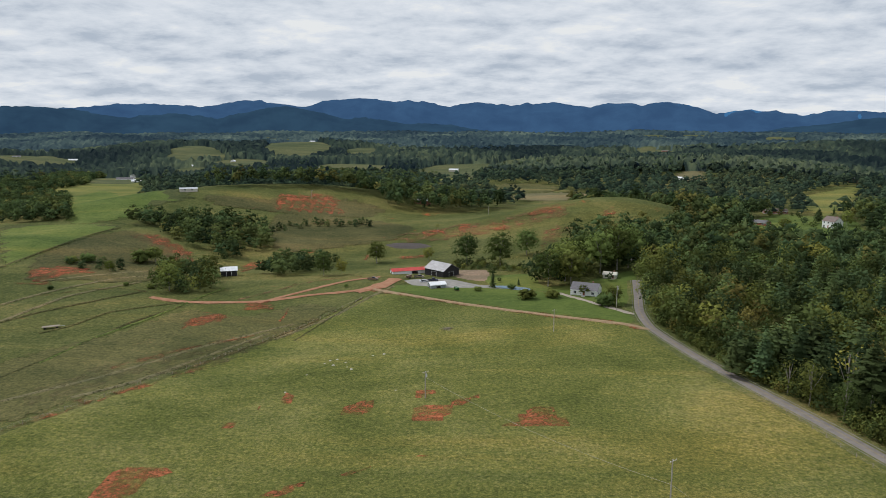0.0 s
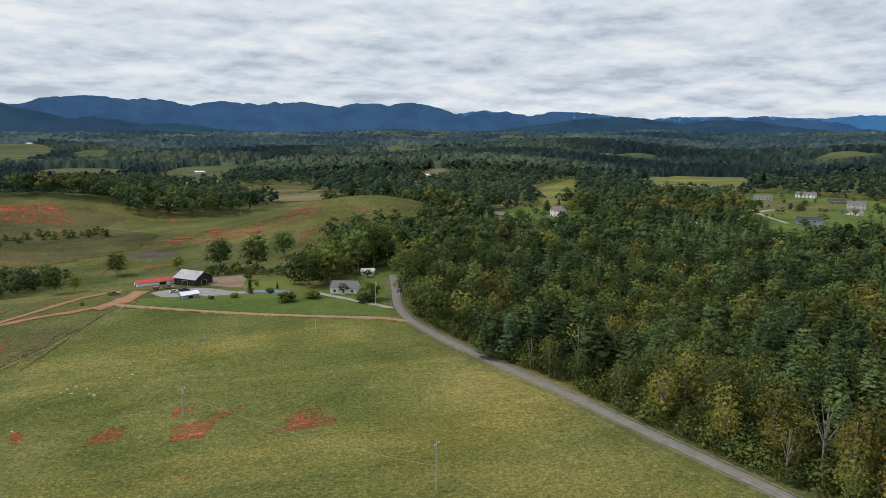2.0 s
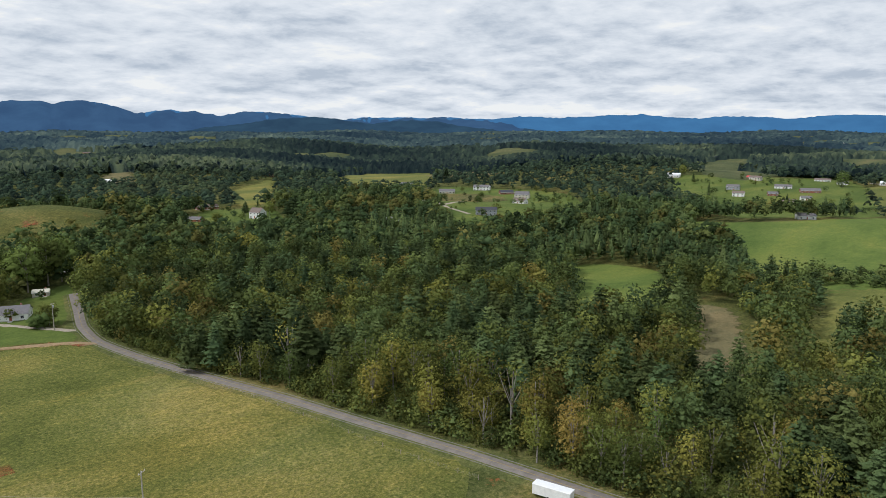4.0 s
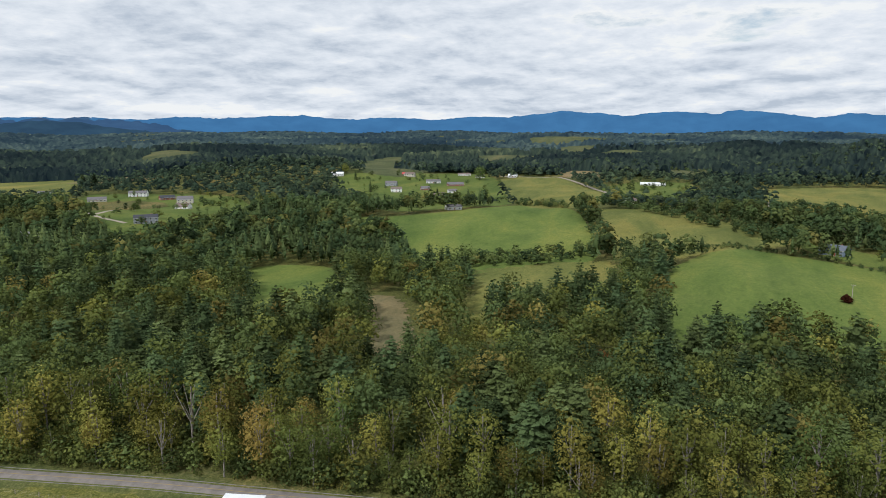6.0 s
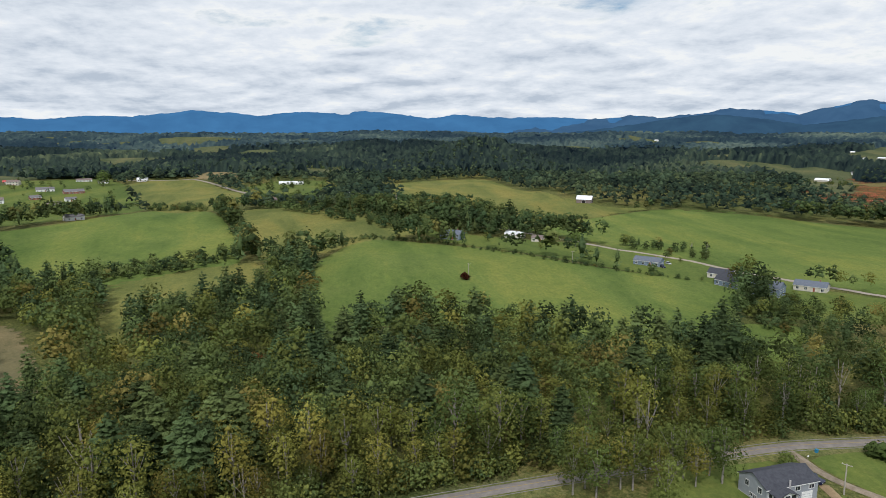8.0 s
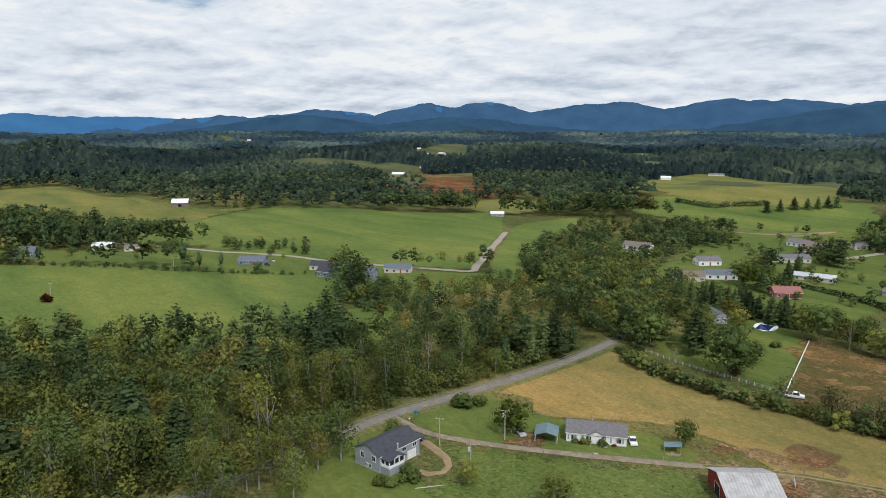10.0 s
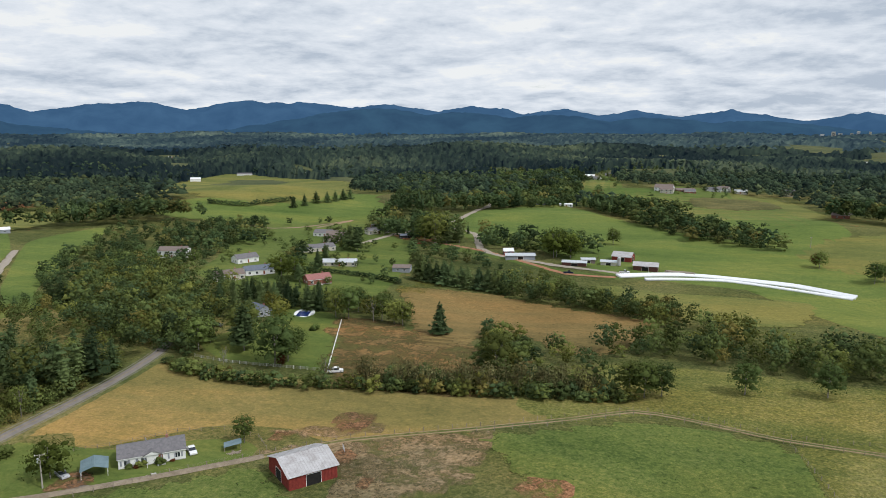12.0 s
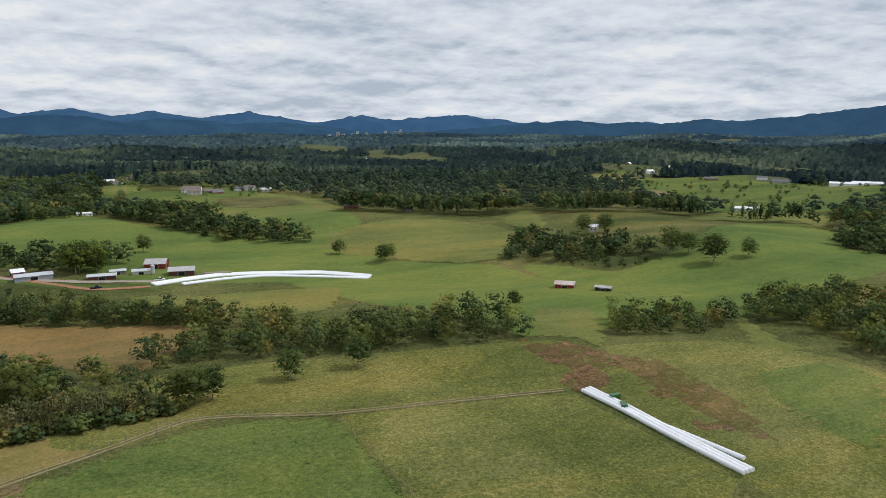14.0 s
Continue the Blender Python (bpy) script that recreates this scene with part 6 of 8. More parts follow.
def fence(line, label, space, high, mat, rails, post=0.07, name="fence"):
    """Posts along a line with wires or boards between them."""
    pts = [Vector(p) for p in line]
    base = thing(name, pts[0].x, pts[0].y, 0, label, "fence", z=0.0)
    base.location = (0, 0, 0)
    spots = []
    for a, b in zip(pts, pts[1:]):
        n = max(1, round((b - a).length / space))
        spots += [a.lerp(b, q / n) for q in range(n)]
    spots.append(pts[-1])
    me = shared(("post", high, post, mat), lambda: Shape().box(-post, -post, -0.5, post, post, high), B[mat])
    for p in spots:
        part("post", me, None, base).matrix_basis = pose(p.x, p.y, float(ground(p.x, p.y)) + 0.05, random.uniform(-3, 3), random.uniform(-3, 3), random.uniform(0, 90))
    for z, thick in rails:
        s = Shape().run([(p.x, p.y, float(ground(p.x, p.y)) + z) for p in spots], thick)
        part("rail" if thick > 0.03 else "wire", s, B[mat] if thick > 0.03 else B["pole"], base)
    return base


def bale_tube(line, shift, wide=0.70, name="wrapped_bale_row"):
    """A row of round bales wrapped end to end in white film, on the ground."""
    pts = [p + Vector((0, 0)) for p in smoothed(line, False, 1.35)]
    base = thing(name, pts[0].x, pts[0].y, 0, "long white plastic-wrapped row of round bales on grass", "bale row", "wrapped bale rows", z=0.0)
    base.location = (0, 0, 0)
    s, sides, rings = Shape(), 10, []
    for q, p in enumerate(pts):
        d = (pts[min(q + 1, len(pts) - 1)] - pts[max(q - 1, 0)]).normalized()
        side = Vector((d.y, -d.x))
        c = p + side * shift
        for off, k in ((0.0, 0.93), (0.2, 1.0), (1.1, 1.0)):
            r = wide * k * (0.55 if q == 0 and off == 0 else 1.0) * random.uniform(0.97, 1.02)
            e = c + d * off
            z = float(ground(e.x, e.y)) + wide * 0.92
            rings.append([(e.x + side.x * math.cos(th) * r, e.y + side.y * math.cos(th) * r, z + math.sin(th) * r) for th in (2 * math.pi * n / sides for n in range(sides))])
    v = [p for ring in rings for p in ring]
    f = [(sides * q + n, sides * q + (n + 1) % sides, sides * (q + 1) + (n + 1) % sides, sides * (q + 1) + n) for q in range(len(rings) - 1) for n in range(sides)]
    s.add(v, f + [tuple(range(sides))[::-1], tuple(range(len(v) - sides, len(v)))])
    part("wrap", s, B["film"], base)
    return base



# ---- lines of the plan ----
PASTURE_FENCE = [(114.9, -124.5), (100.7, -139.5), (84.2, -153.4), (65.5, -168.3), (32.9, -183.1), (10.5, -194.5), (-8.5, -204.9), (-21.1, -204.7), (-49.0, -194.6), (-71.6, -194.3)]
PASTURE_FENCE_B = [(33.2, -179.2), (14.9, -187.4), (-8.6, -201.2), (-31.4, -197.4), (-46.5, -191.3), (-82.9, -184.9), (-118.7, -178.6)]
CROSS_FENCE = [(-47.8, -190.2), (-50.9, -167.5), (-52.0, -148.7), (-52.7, -135.7)]
YARD_FENCE = [(131.2, -143.6), (122.5, -150.6), (112.7, -160.9), (101.1, -165.4), (89.5, -162.9), (84.1, -156.9)]
WHITE_FENCE = [(143.9, -218.6), (129.9, -215.8), (116.6, -215.3), (103.9, -215.3), (91.4, -215.3), (88.3, -217.7)]
WHITE_FENCE_B = [(91.8, -216.3), (98.2, -237.2), (103.6, -254.7), (110.7, -277.0)]
SILAGE_A = [(-123.5, -176.4), (-126.0, -160.0), (-127.4, -137.7), (-129.0, -118.0)]
SILAGE_E = [(-126.8, -159.6), (-131.5, -142.4), (-135.3, -123.8)]
DAIRY_A = [(-4.6, -395.9), (-37.9, -410.3), (-59.2, -412.8), (-96.7, -410.6), (-124.1, -397.3)]
DAIRY_B = [(-18.9, -391.7), (-61.2, -405.2), (-94.6, -400.8), (-121.2, -393.6)]
ROAD_FENCE = [(86.3, 247.2), (98.7, 193.0), (111.4, 130.5), (103.7, 159.8), (107.8, 128.6), (112.7, 106.2)]
FIELD_EDGE = [(-38.7, 328.7), (-57.1, 284.4), (-78.6, 246.8), (-93.0, 221.1), (-106.1, 199.5), (-119.0, 179.5)]
LANE = [(721.0, -86.0), (634.7, -106.6), (592.2, -123.5), (561.8, -126.4), (543.7, -135.7), (490.6, -158.8), (442.7, -183.8), (436.1, -192.0), (404.1, -215.3), (366.2, -226.4), (347.9, -235.4), (324.1, -245.3), (291.0, -264.1), (302.0, -280.8), (340.9, -329.8), (384.9, -387.5)]
LANE_B = [(1073.5, 296.3), (1085.7, 231.7), (1096.0, 208.1), (988.8, 149.2), (866.7, 103.7), (847.9, 74.6)]
LANE_C = [(172.6, -474.4), (161.1, -519.2), (131.7, -566.0), (122.5, -614.5), (119.9, -686.8), (122.5, -753.8)]
LANE_D = [(123.1, -548.9), (100.2, -525.3), (84.8, -465.0), (69.7, -442.7), (31.8, -417.3), (5.4, -407.6), (-7.1, -403.5)]
CLAY_BANK = [(158.8, -511.6), (126.3, -488.7), (78.9, -453.3), (53.2, -427.0), (23.8, -396.8), (-4.0, -393.1)]
LANE_E = [(313.9, -364.9), (320.1, -393.2), (237.6, -378.2), (229.7, -387.1)]
LANE_F = [(432.0, 420.5), (445.3, 469.1), (534.5, 599.4), (574.8, 685.9), (445.3, 469.1), (574.8, 559.2), (600.7, 548.4)]
LANE_G = [(294.8, -490.4), (290.6, -533.0), (272.6, -526.3), (251.4, -537.7), (219.0, -579.9), (236.1, -541.1)]
SIDE_LANE = [(57.3, 341.3), (68.0, 325.3), (77.8, 310.6), (84.9, 299.1)]
CLAY_PATH = [(-25.8, 377.4), (-33.1, 355.7), (-43.1, 342.4)]
SLOPE_TRACK = [(-112.7, 196.2), (-102.1, 208.8), (-92.9, 230.6), (-79.6, 250.0), (-65.3, 278.8)]
SLOPE_TRACK_B = [(-184.1, 285.6), (-180.1, 332.1), (-159.8, 367.7), (-87.0, 318.2), (-77.3, 359.1), (-69.4, 380.9), (-45.1, 384.5), (-26.1, 381.0)]
TRAIL_A = [(-138.7, 233.6), (-134.9, 264.1), (-125.9, 293.2), (-116.1, 333.9), (-110.8, 351.5)]
TRAIL_B = [(-209.7, 361.0), (-191.6, 381.5), (-170.6, 402.7)]
TRAIL_C = [(-193.2, 331.4), (-178.8, 343.8), (-163.1, 350.7), (-146.2, 343.2)]
TRAIL_D = [(-86.2, 320.8), (-69.9, 342.8), (-51.4, 369.4), (-34.7, 382.8)]
TRAIL_E = [(-65.8, 266.2), (-47.0, 299.6), (-35.6, 330.4), (-25.3, 357.4)]
TRAIL_F = [(-126.4, 211.5), (-115.9, 224.6), (-103.6, 238.6), (-83.5, 254.1)]
TRAIL_G = [(-158.7, 269.5), (-152.2, 281.5), (-147.0, 303.9), (-128.6, 318.5), (-113.2, 325.2)]
TRAIL_H = [(-112.3, 203.6), (-99.1, 218.8), (-86.3, 243.9), (-69.7, 273.5)]
SLOPE_TRACK_C = [(-109.7, 238.4), (-96.1, 255.8), (-78.2, 267.4)]
DRIVEWAY_B = [(127.0, -97.2), (122.6, -98.8), (121.1, -101.9), (122.7, -104.9), (126.1, -107.3), (130.8, -108.3), (137.3, -109.0)]
WIRE_A = [(-5.4, 206.5), (48.9, 141.3)]
POOL = [(131.6, -285.2)]
CARPORT = [(118.0, -135.3)]
PICNIC = [(92.5, -154.7)]
BLUECOURT = [(33.2, 352.1)]
CAMPER = [(-19.8, 391.0)]
ROCKS = [(-45.6, 227.1), (-41.5, 238.6), (-40.0, 241.6), (-38.2, 236.9), (-33.1, 235.1), (-34.3, 239.8), (-25.4, 247.1), (-21.5, 248.9), (-15.0, 213.2), (-49.3, 210.9), (-37.7, 242.9), (-31.4, 232.8)]
BRANCHES = [(1.3, 279.3)]
GATE = [(64.3, -160.4)]
BIN = [(152.5, -118.1)]
MAILBOX = [(149.1, -113.3)]
PIPE = [(119.2, -92.0), (116.2, -98.0)]
SHRUBS = [(111.7, -139.4), (110.0, -140.1), (109.5, -140.9), (105.8, -143.2), (103.6, -145.1), (111.7, -139.0)]
TRAILER = [(118.5, 88.9)]
HULK = [(-18.6, 379.4), (6.8, 348.3), (-129.2, -167.4), (-127.6, -161.0)]
SILO = [(-5.7, -423.1)]
STACK = [(-39.6, -417.2)]
WAGON = [(-158.3, 277.3)]

# ---- lanes and tracks farther off ----
for name, line, w, mat, label in (
    ("lane", LANE, 4.5, "gravel", "pale lane between the green fields"), ("lane", LANE_B, 6.0, "gravel", "pale winding road over the far hill"), ("lane", LANE_C, 6.0, "gravel", "pale road climbing past dark trees"),
    ("lane", LANE_D, 5.0, "gravel", "pale gravel lane to the dairy barns"), ("clay_bank", CLAY_BANK, 3.5, "claytrack", "red clay bank along the dairy lane"), ("lane", LANE_F, 4.0, "gravel", "pale drive across the lawns"),
    ("lane", LANE_G, 4.5, "tan", "tan road crossing the green slope"), ("driveway", SIDE_LANE, 3.2, "gravel", "pale drive to the white farmhouse"), ("clay_path", CLAY_PATH, 8.0, "claytrack", "broad red clay path to the barn"),
    ("wheel_track", SLOPE_TRACK, 3.0, "claypale", "red-brown wheel track down the pasture"), ("wheel_track", SLOPE_TRACK_B[3:], 2.5, "claypale", "worn track across the slope"), ("wheel_track", SLOPE_TRACK_B[:3], 2.5, "hay", "worn track across the slope"), ("wheel_track", SLOPE_TRACK_C, 5.0, "claypale", "clay-stained strip of pasture"),
    ("footpath", TRAIL_A, 1.6, "green", "worn green trail across the slope"), ("footpath", TRAIL_B, 2.2, "hay", "pale trodden cattle trail on the slope"), ("footpath", TRAIL_C, 2.0, "rust", "brown cattle trail along the hill"), ("wheel_track", TRAIL_D, 2.6, "claytrack", "red-brown dirt track to the barn"),
    ("footpath", TRAIL_E, 2.0, "hay", "pale trail of dead grass down the pasture"), ("footpath", TRAIL_F, 3.2, "thatch", "broad strip of pale dead grass"), ("footpath", TRAIL_G, 1.6, "sedge", "faint cattle trail along the slope"), ("footpath", TRAIL_H, 2.2, "hay", "pale strip of dead grass above the fence"),
    ("wheel_track", [(-200.7, 312.8), (-196.2, 331.9), (-188.0, 352.8), (-175.4, 375.9), (-157.9, 393.5), (-148.8, 403.8)], 2.2, "hay", "pale worn track running up the slope"),
    ("wheel_track", [(-183.1, 284.1), (-177.7, 299.2), (-168.7, 315.2), (-158.1, 331.4), (-148.2, 345.4)], 2.0, "scrub", "dark rutted track along the slope"),
    ("wheel_track", [(-246.2, 387.4), (-245.5, 419.5), (-244.6, 457.1), (-244.2, 494.8), (-242.4, 521.3)], 2.2, "scrub", "dark worn edge of the upper field"),
    ("footpath", [(-143.3, 219.3), (-139.7, 235.8), (-135.5, 258.8), (-130.9, 287.4), (-119.8, 315.3)], 1.4, "scrub", "dark grassy rut down the slope"),
    ("footpath", [(-131.3, 199.8), (-121.9, 210.2), (-111.8, 222.0), (-102.7, 236.0), (-92.9, 252.8), (-78.8, 269.7), (-62.3, 286.9)], 2.4, "hay", "broad pale strip of dead grass on the slope"),
    ("wheel_track", [(-114.7, 188.1), (-107.5, 199.0), (-99.7, 209.5), (-89.8, 222.5), (-79.1, 235.6)], 2.2, "soil", "thin red-brown rut above the pasture fence"),
    ("wheel_track", [(-108.2, 237.3), (-101.0, 246.7), (-91.9, 256.1), (-79.9, 266.0)], 2.2, "soil", "red-brown rut across the slope"),
    ("wheel_track", [(-97.2, 326.7), (-81.0, 349.7), (-67.4, 370.1), (-45.0, 384.6)], 2.0, "earth", "dark dirt track down to the red path"),
    ("footpath", [(-57.6, 264.2), (-52.1, 282.8), (-45.9, 304.0), (-38.9, 331.0)], 1.2, "scrub", "dark rut beside the pasture fence"),
    ("driveway", DRIVEWAY_B, 2.2, "ochre", "worn earth drive looping behind the grey house"), ("fence_strip", FIELD_EDGE, 1.4, "rust", "rough grass strip along the field edge"),
):
    tagged(ribbon(name, line, w, M[mat], 0.40, rag=0.5), label, "track", kind="structure")
for off in (-2.75, 2.75):
    line = smoothed(ROAD, False, 6.0)
    side = [p + Vector(((line[min(q + 1, len(line) - 1)] - line[max(q - 1, 0)]).normalized().y, -(line[min(q + 1, len(line) - 1)] - line[max(q - 1, 0)]).normalized().x)) * off for q, p in enumerate(line)]
    tagged(ribbon("road_edge_line", [tuple(p) for p in side], 0.16, B["white_paint"], 0.535), "worn white edge line of the road", "road marking", kind="structure")
tagged(ribbon("road_centre_line", ROAD, 0.24, B["yellow_paint"], 0.60), "worn double yellow line of the road", "road marking", kind="structure")

# ---- fences ----
WIRES = [(0.5, 0.008), (0.85, 0.008), (1.15, 0.008)]
fence(PASTURE_FENCE, "weathered post and wire fence along the pasture track", 4.0, 1.3, "wood", WIRES)
fence(PASTURE_FENCE_B, "post and wire fence on the near side of the track", 4.5, 1.3, "wood", WIRES)
fence(CROSS_FENCE, "post and wire fence dividing the pasture", 4.0, 1.2, "wood", WIRES)
fence(YARD_FENCE, "light wooden yard fence behind the white house", 3.0, 1.1, "wood", [(0.5, 0.04), (0.95, 0.04)], 0.05)
fence(WHITE_FENCE, "white board fence at the garden edge", 2.6, 1.2, "trim", [(0.35, 0.07), (0.7, 0.07), (1.05, 0.07)], 0.08)
fence(WHITE_FENCE_B, "white board fence down the garden side", 2.6, 1.2, "trim", [(0.35, 0.07), (0.7, 0.07), (1.05, 0.07)], 0.08)
fence([ROAD_FENCE[0], ROAD_FENCE[1], ROAD_FENCE[3], ROAD_FENCE[4], ROAD_FENCE[5]], "wooden post and wire fence beside the road", 6.0, 1.3, "wood", WIRES)
fence(FIELD_EDGE, "old post and wire fence along the field edge", 6.0, 1.2, "wood", WIRES)

# ---- wrapped bales ----
for n in range(4):
    bale_tube(SILAGE_A if n < 3 else SILAGE_E, {0: 0.0, 1: -1.5, 2: -3.0, 3: 0.6}[n])
for n in range(4):
    bale_tube(DAIRY_A, 1.7 * n - 1.5)
for n in range(2):
    bale_tube(DAIRY_B, 1.7 * n)

# ---- pool, carport, shelter, court, wire ----
pool = thing("swimming_pool", *POOL[0], -78, "garden swimming pool with white surround and dark blue cover", "pool")
deck = Shape()
outline = [(6.9 * math.cos(t) * (1.15 if math.cos(t) > 0 else 1.0), 4.5 * math.sin(t) * (1.0 + 0.1 * math.cos(t))) for t in np.linspace(0, 2 * math.pi, 28, endpoint=False)]
n = len(outline)
deck.add([(a, b, -0.4) for a, b in outline] + [(a, b, 0.45) for a, b in outline], [tuple(range(n))[::-1], tuple(range(n, 2 * n))] + [(q, (q + 1) % n, n + (q + 1) % n, n + q) for q in range(n)])
part("surround", deck, B["trim"], pool)
part("water", Shape().box(-5.4, -2.6, 0.30, 3.0, 2.7, 0.47), B["water"], pool, "dark blue pool cover")

port = thing("carport", *CARPORT[0], -52, "open metal carport with grey-green roof over gravel", "carport")
roof = gable_roof(6.2, 5.8, 2.3, 0.9, 0.2, 0.06, 0.6)
part("roof", roof, B["green_metal"], port)
for qx in (-3.0, -1.0, 1.0, 3.0):
    for qy in (-2.85, 2.85):
        part("post", shared(("carport_post",), lambda: Shape().box(-0.05, -0.05, -0.6, 0.05, 0.05, 2.3), B["trim"]), None, port).matrix_basis = pose(qx, qy, 0)
shel = thing("woodshed", *PICNIC[0], -150, "small lean-to shelter with grey-green roof over firewood", "shelter")
part("roof", Shape().extrude([(-2.2, 1.5), (2.2, 2.2), (2.2, 2.3), (-2.2, 1.6)], -1.6, 1.6), B["green_metal"], shel)
for qx, top in ((-2.0, 1.55), (2.0, 2.2)):
    for qy in (-1.4, 1.4):
        part("post", Shape().box(qx - 0.07, qy - 0.07, -0.4, qx + 0.07, qy + 0.07, top), B["wood"], shel)
for q in range(9):
    part("log", shared(("log",), lambda: Shape().tube((-1.1, 0, 0.16), (1.1, 0, 0.16), 0.17, 0.15, 7), B["wood"]), None, shel).matrix_basis = pose(-0.6 + 0.2 * q, -2.2 - 0.15 * (q % 4), 0.02 * q, 0, 0, 25 * q)
court = lay("paved_court", [Vector((BLUECOURT[0][0] + a, BLUECOURT[0][1] + b)) for a, b in ((-11, 4), (9, -5), (15, 1), (-6, 10))], B["blue_court"], 0.1)
tagged(court, "faded blue paved court by the lane", "court", kind="structure")

cable = thing("power_line", 0, 0, 0, "thin pale overhead wire between the pasture poles", "cable", z=0.0)
(ax, ay), (bx, by) = WIRE_A
pa, pb = Vector((ax, ay, float(ground(ax, ay)) + 7.0)), Vector((bx, by, float(ground(bx, by)) + 6.2))
part("wire", Shape().run([pa.lerp(pb, q / 16) - Vector((0, 0, 4 * 2.1 * (q / 16) * (1 - q / 16))) for q in range(17)], 0.026), B["pole"], cable)
foot = Vector((bx + 10.5, by - 4.5, 0.0))
foot.z = float(ground(foot.x, foot.y)) - 0.1
part("guy_wire", Shape().run([pb.lerp(foot, q / 4) for q in range(5)], 0.026), B["pole"], cable)

# ---- small things in the pasture and yards ----
def pebble(seed, r):
    """An uneven boulder."""
    rnd = random.Random(seed)
    bm = bmesh.new()
    bmesh.ops.create_icosphere(bm, subdivisions=2, radius=r)
    for v in bm.verts:
        v.co *= 1 + 0.28 * noise.noise(v.co * (1.6 / r) + Vector((seed, 0, 0)))
        v.co.z *= 0.7
    me = bpy.data.meshes.new("stone")
    bm.to_mesh(me)
    bm.free()
    me.materials.append(B["pebble"])
    return me


for q, (x, y) in enumerate(ROCKS):
    rock = thing("rock", x, y, 40 * q, "pale boulder lying in the pasture grass", "rock", "pasture rocks")
    part("stone", pebble(q % 4 + 1, 0.36 + 0.08 * (q * 5 % 4)), None, rock).matrix_basis = pose(0, 0, 0.12)
brush = thing("brush_pile", *BRANCHES[0], 0, "pile of dead branches lying in the pasture", "branches")
for q in range(16):
    part("branch", shared(("branch",), lambda: Shape().tube((-1.8, 0, 0.1), (0.2, 0.1, 0.45), 0.09, 0.06, 5).tube((0.2, 0.1, 0.45), (1.7, -0.3, 0.3), 0.06, 0.02, 5), B["wood"]), None, brush).matrix_basis = pose(random.uniform(-1.5, 1.5), random.uniform(-1, 1), random.uniform(0, 0.5), 0, 0, random.uniform(0, 360))
gate = thing("metal_gate", *GATE[0], -60, "grey tubular metal gate standing open by the track", "gate")
part("gate_frame", Shape().box(-1.8, -0.04, 0.2, -1.72, 0.04, 1.4).box(1.72, -0.04, 0.2, 1.8, 0.04, 1.4), B["steel"], gate)
for z in (0.25, 0.5, 0.75, 1.0, 1.32):
    part("bar", shared(("gate_bar",), lambda: Shape().box(-1.72, -0.03, 0, 1.72, 0.03, 0.05), B["steel"]), None, gate).matrix_basis = pose(0, 0, z)
bin_ = thing("waste_bin", *BIN[0], 20, "blue wheeled bin beside the road", "bin")
part("body", Shape().extrude([(-0.28, 0), (0.28, 0), (0.36, 1.05), (-0.36, 1.05)], -0.33, 0.33), B["paint_blue"], bin_)
part("lid", Shape().box(-0.4, -0.37, 1.05, 0.4, 0.37, 1.12), B["paint_blue"], bin_)
post = thing("mailbox", *MAILBOX[0], 20, "white mailbox on a post by the drive", "mailbox")
part("post", Shape().box(-0.06, -0.06, -0.3, 0.06, 0.06, 1.1), B["wood"], post)
part("box", Shape().extrude([(-0.13, 1.1), (0.13, 1.1), (0.13, 1.3), (0.07, 1.4), (-0.07, 1.4), (-0.13, 1.3)], -0.28, 0.28), B["trim"], post)
pipe = thing("drain_pipe", *PIPE[0], 0, "pale pipe lying across the lawn", "pipe")
(ax, ay), (bx, by) = PIPE
part("tube", Shape().tube((0, 0, 0.15), (bx - ax, by - ay, float(ground(bx, by) - ground(ax, ay)) + 0.15), 0.13, 0.13, 8), B["concrete"], pipe)
van = thing("box_trailer", *TRAILER[0], -76, "white-roofed box trailer parked beside the road", "trailer")
part("box", Shape().box(-4.5, -1.25, 0.7, 4.5, 1.25, 3.0), B["white_siding"], van)
part("roof", Shape().extrude([(-1.3, 3.0), (1.3, 3.0), (1.2, 3.1), (-1.2, 3.1)], -4.55, 4.55), B["white_metal"], van).matrix_basis = pose(0, 0, 0, 0, 0, 90)
for qx in (-0.7, 0.7):
    for qy in (-1.15, 1.15):
        part("wheel", shared(("trailer_wheel",), lambda: Shape().tube((0, -0.13, 0), (0, 0.13, 0), 0.42, 0.42, 12), B["rubber"]), None, van).matrix_basis = pose(qx, qy, 0.42)
for q, (x, y) in enumerate(HULK):
    old = thing("farm_implement", x, y, 40 + 70 * q, "rusty farm implement standing in the yard" if q < 2 else "green and rust farm implement beside the wrapped bales", "implement")
    part("frame", Shape().box(-2.4, -0.5, 0.6, 2.4, -0.38, 0.75).box(-2.4, 0.38, 0.6, 2.4, 0.5, 0.75).box(-2.4, -0.5, 0.6, -2.28, 0.5, 0.75).box(2.28, -0.5, 0.6, 2.4, 0.5, 0.75), B["paint_rust"], old)
    part("hopper", Shape().extrude([(-1.2, 0.75), (1.2, 0.75), (1.7, 1.9), (-1.7, 1.9)], -0.8, 0.8), B["paint_green" if q else "paint_rust"], old)
    for qy in (-0.9, 0.9):
        part("wheel", shared(("implement_wheel",), lambda: Shape().tube((0, -0.12, 0), (0, 0.12, 0), 0.5, 0.5, 12), B["rubber"]), None, old).matrix_basis = pose(0, qy, 0.5)

# ---- buildings ----

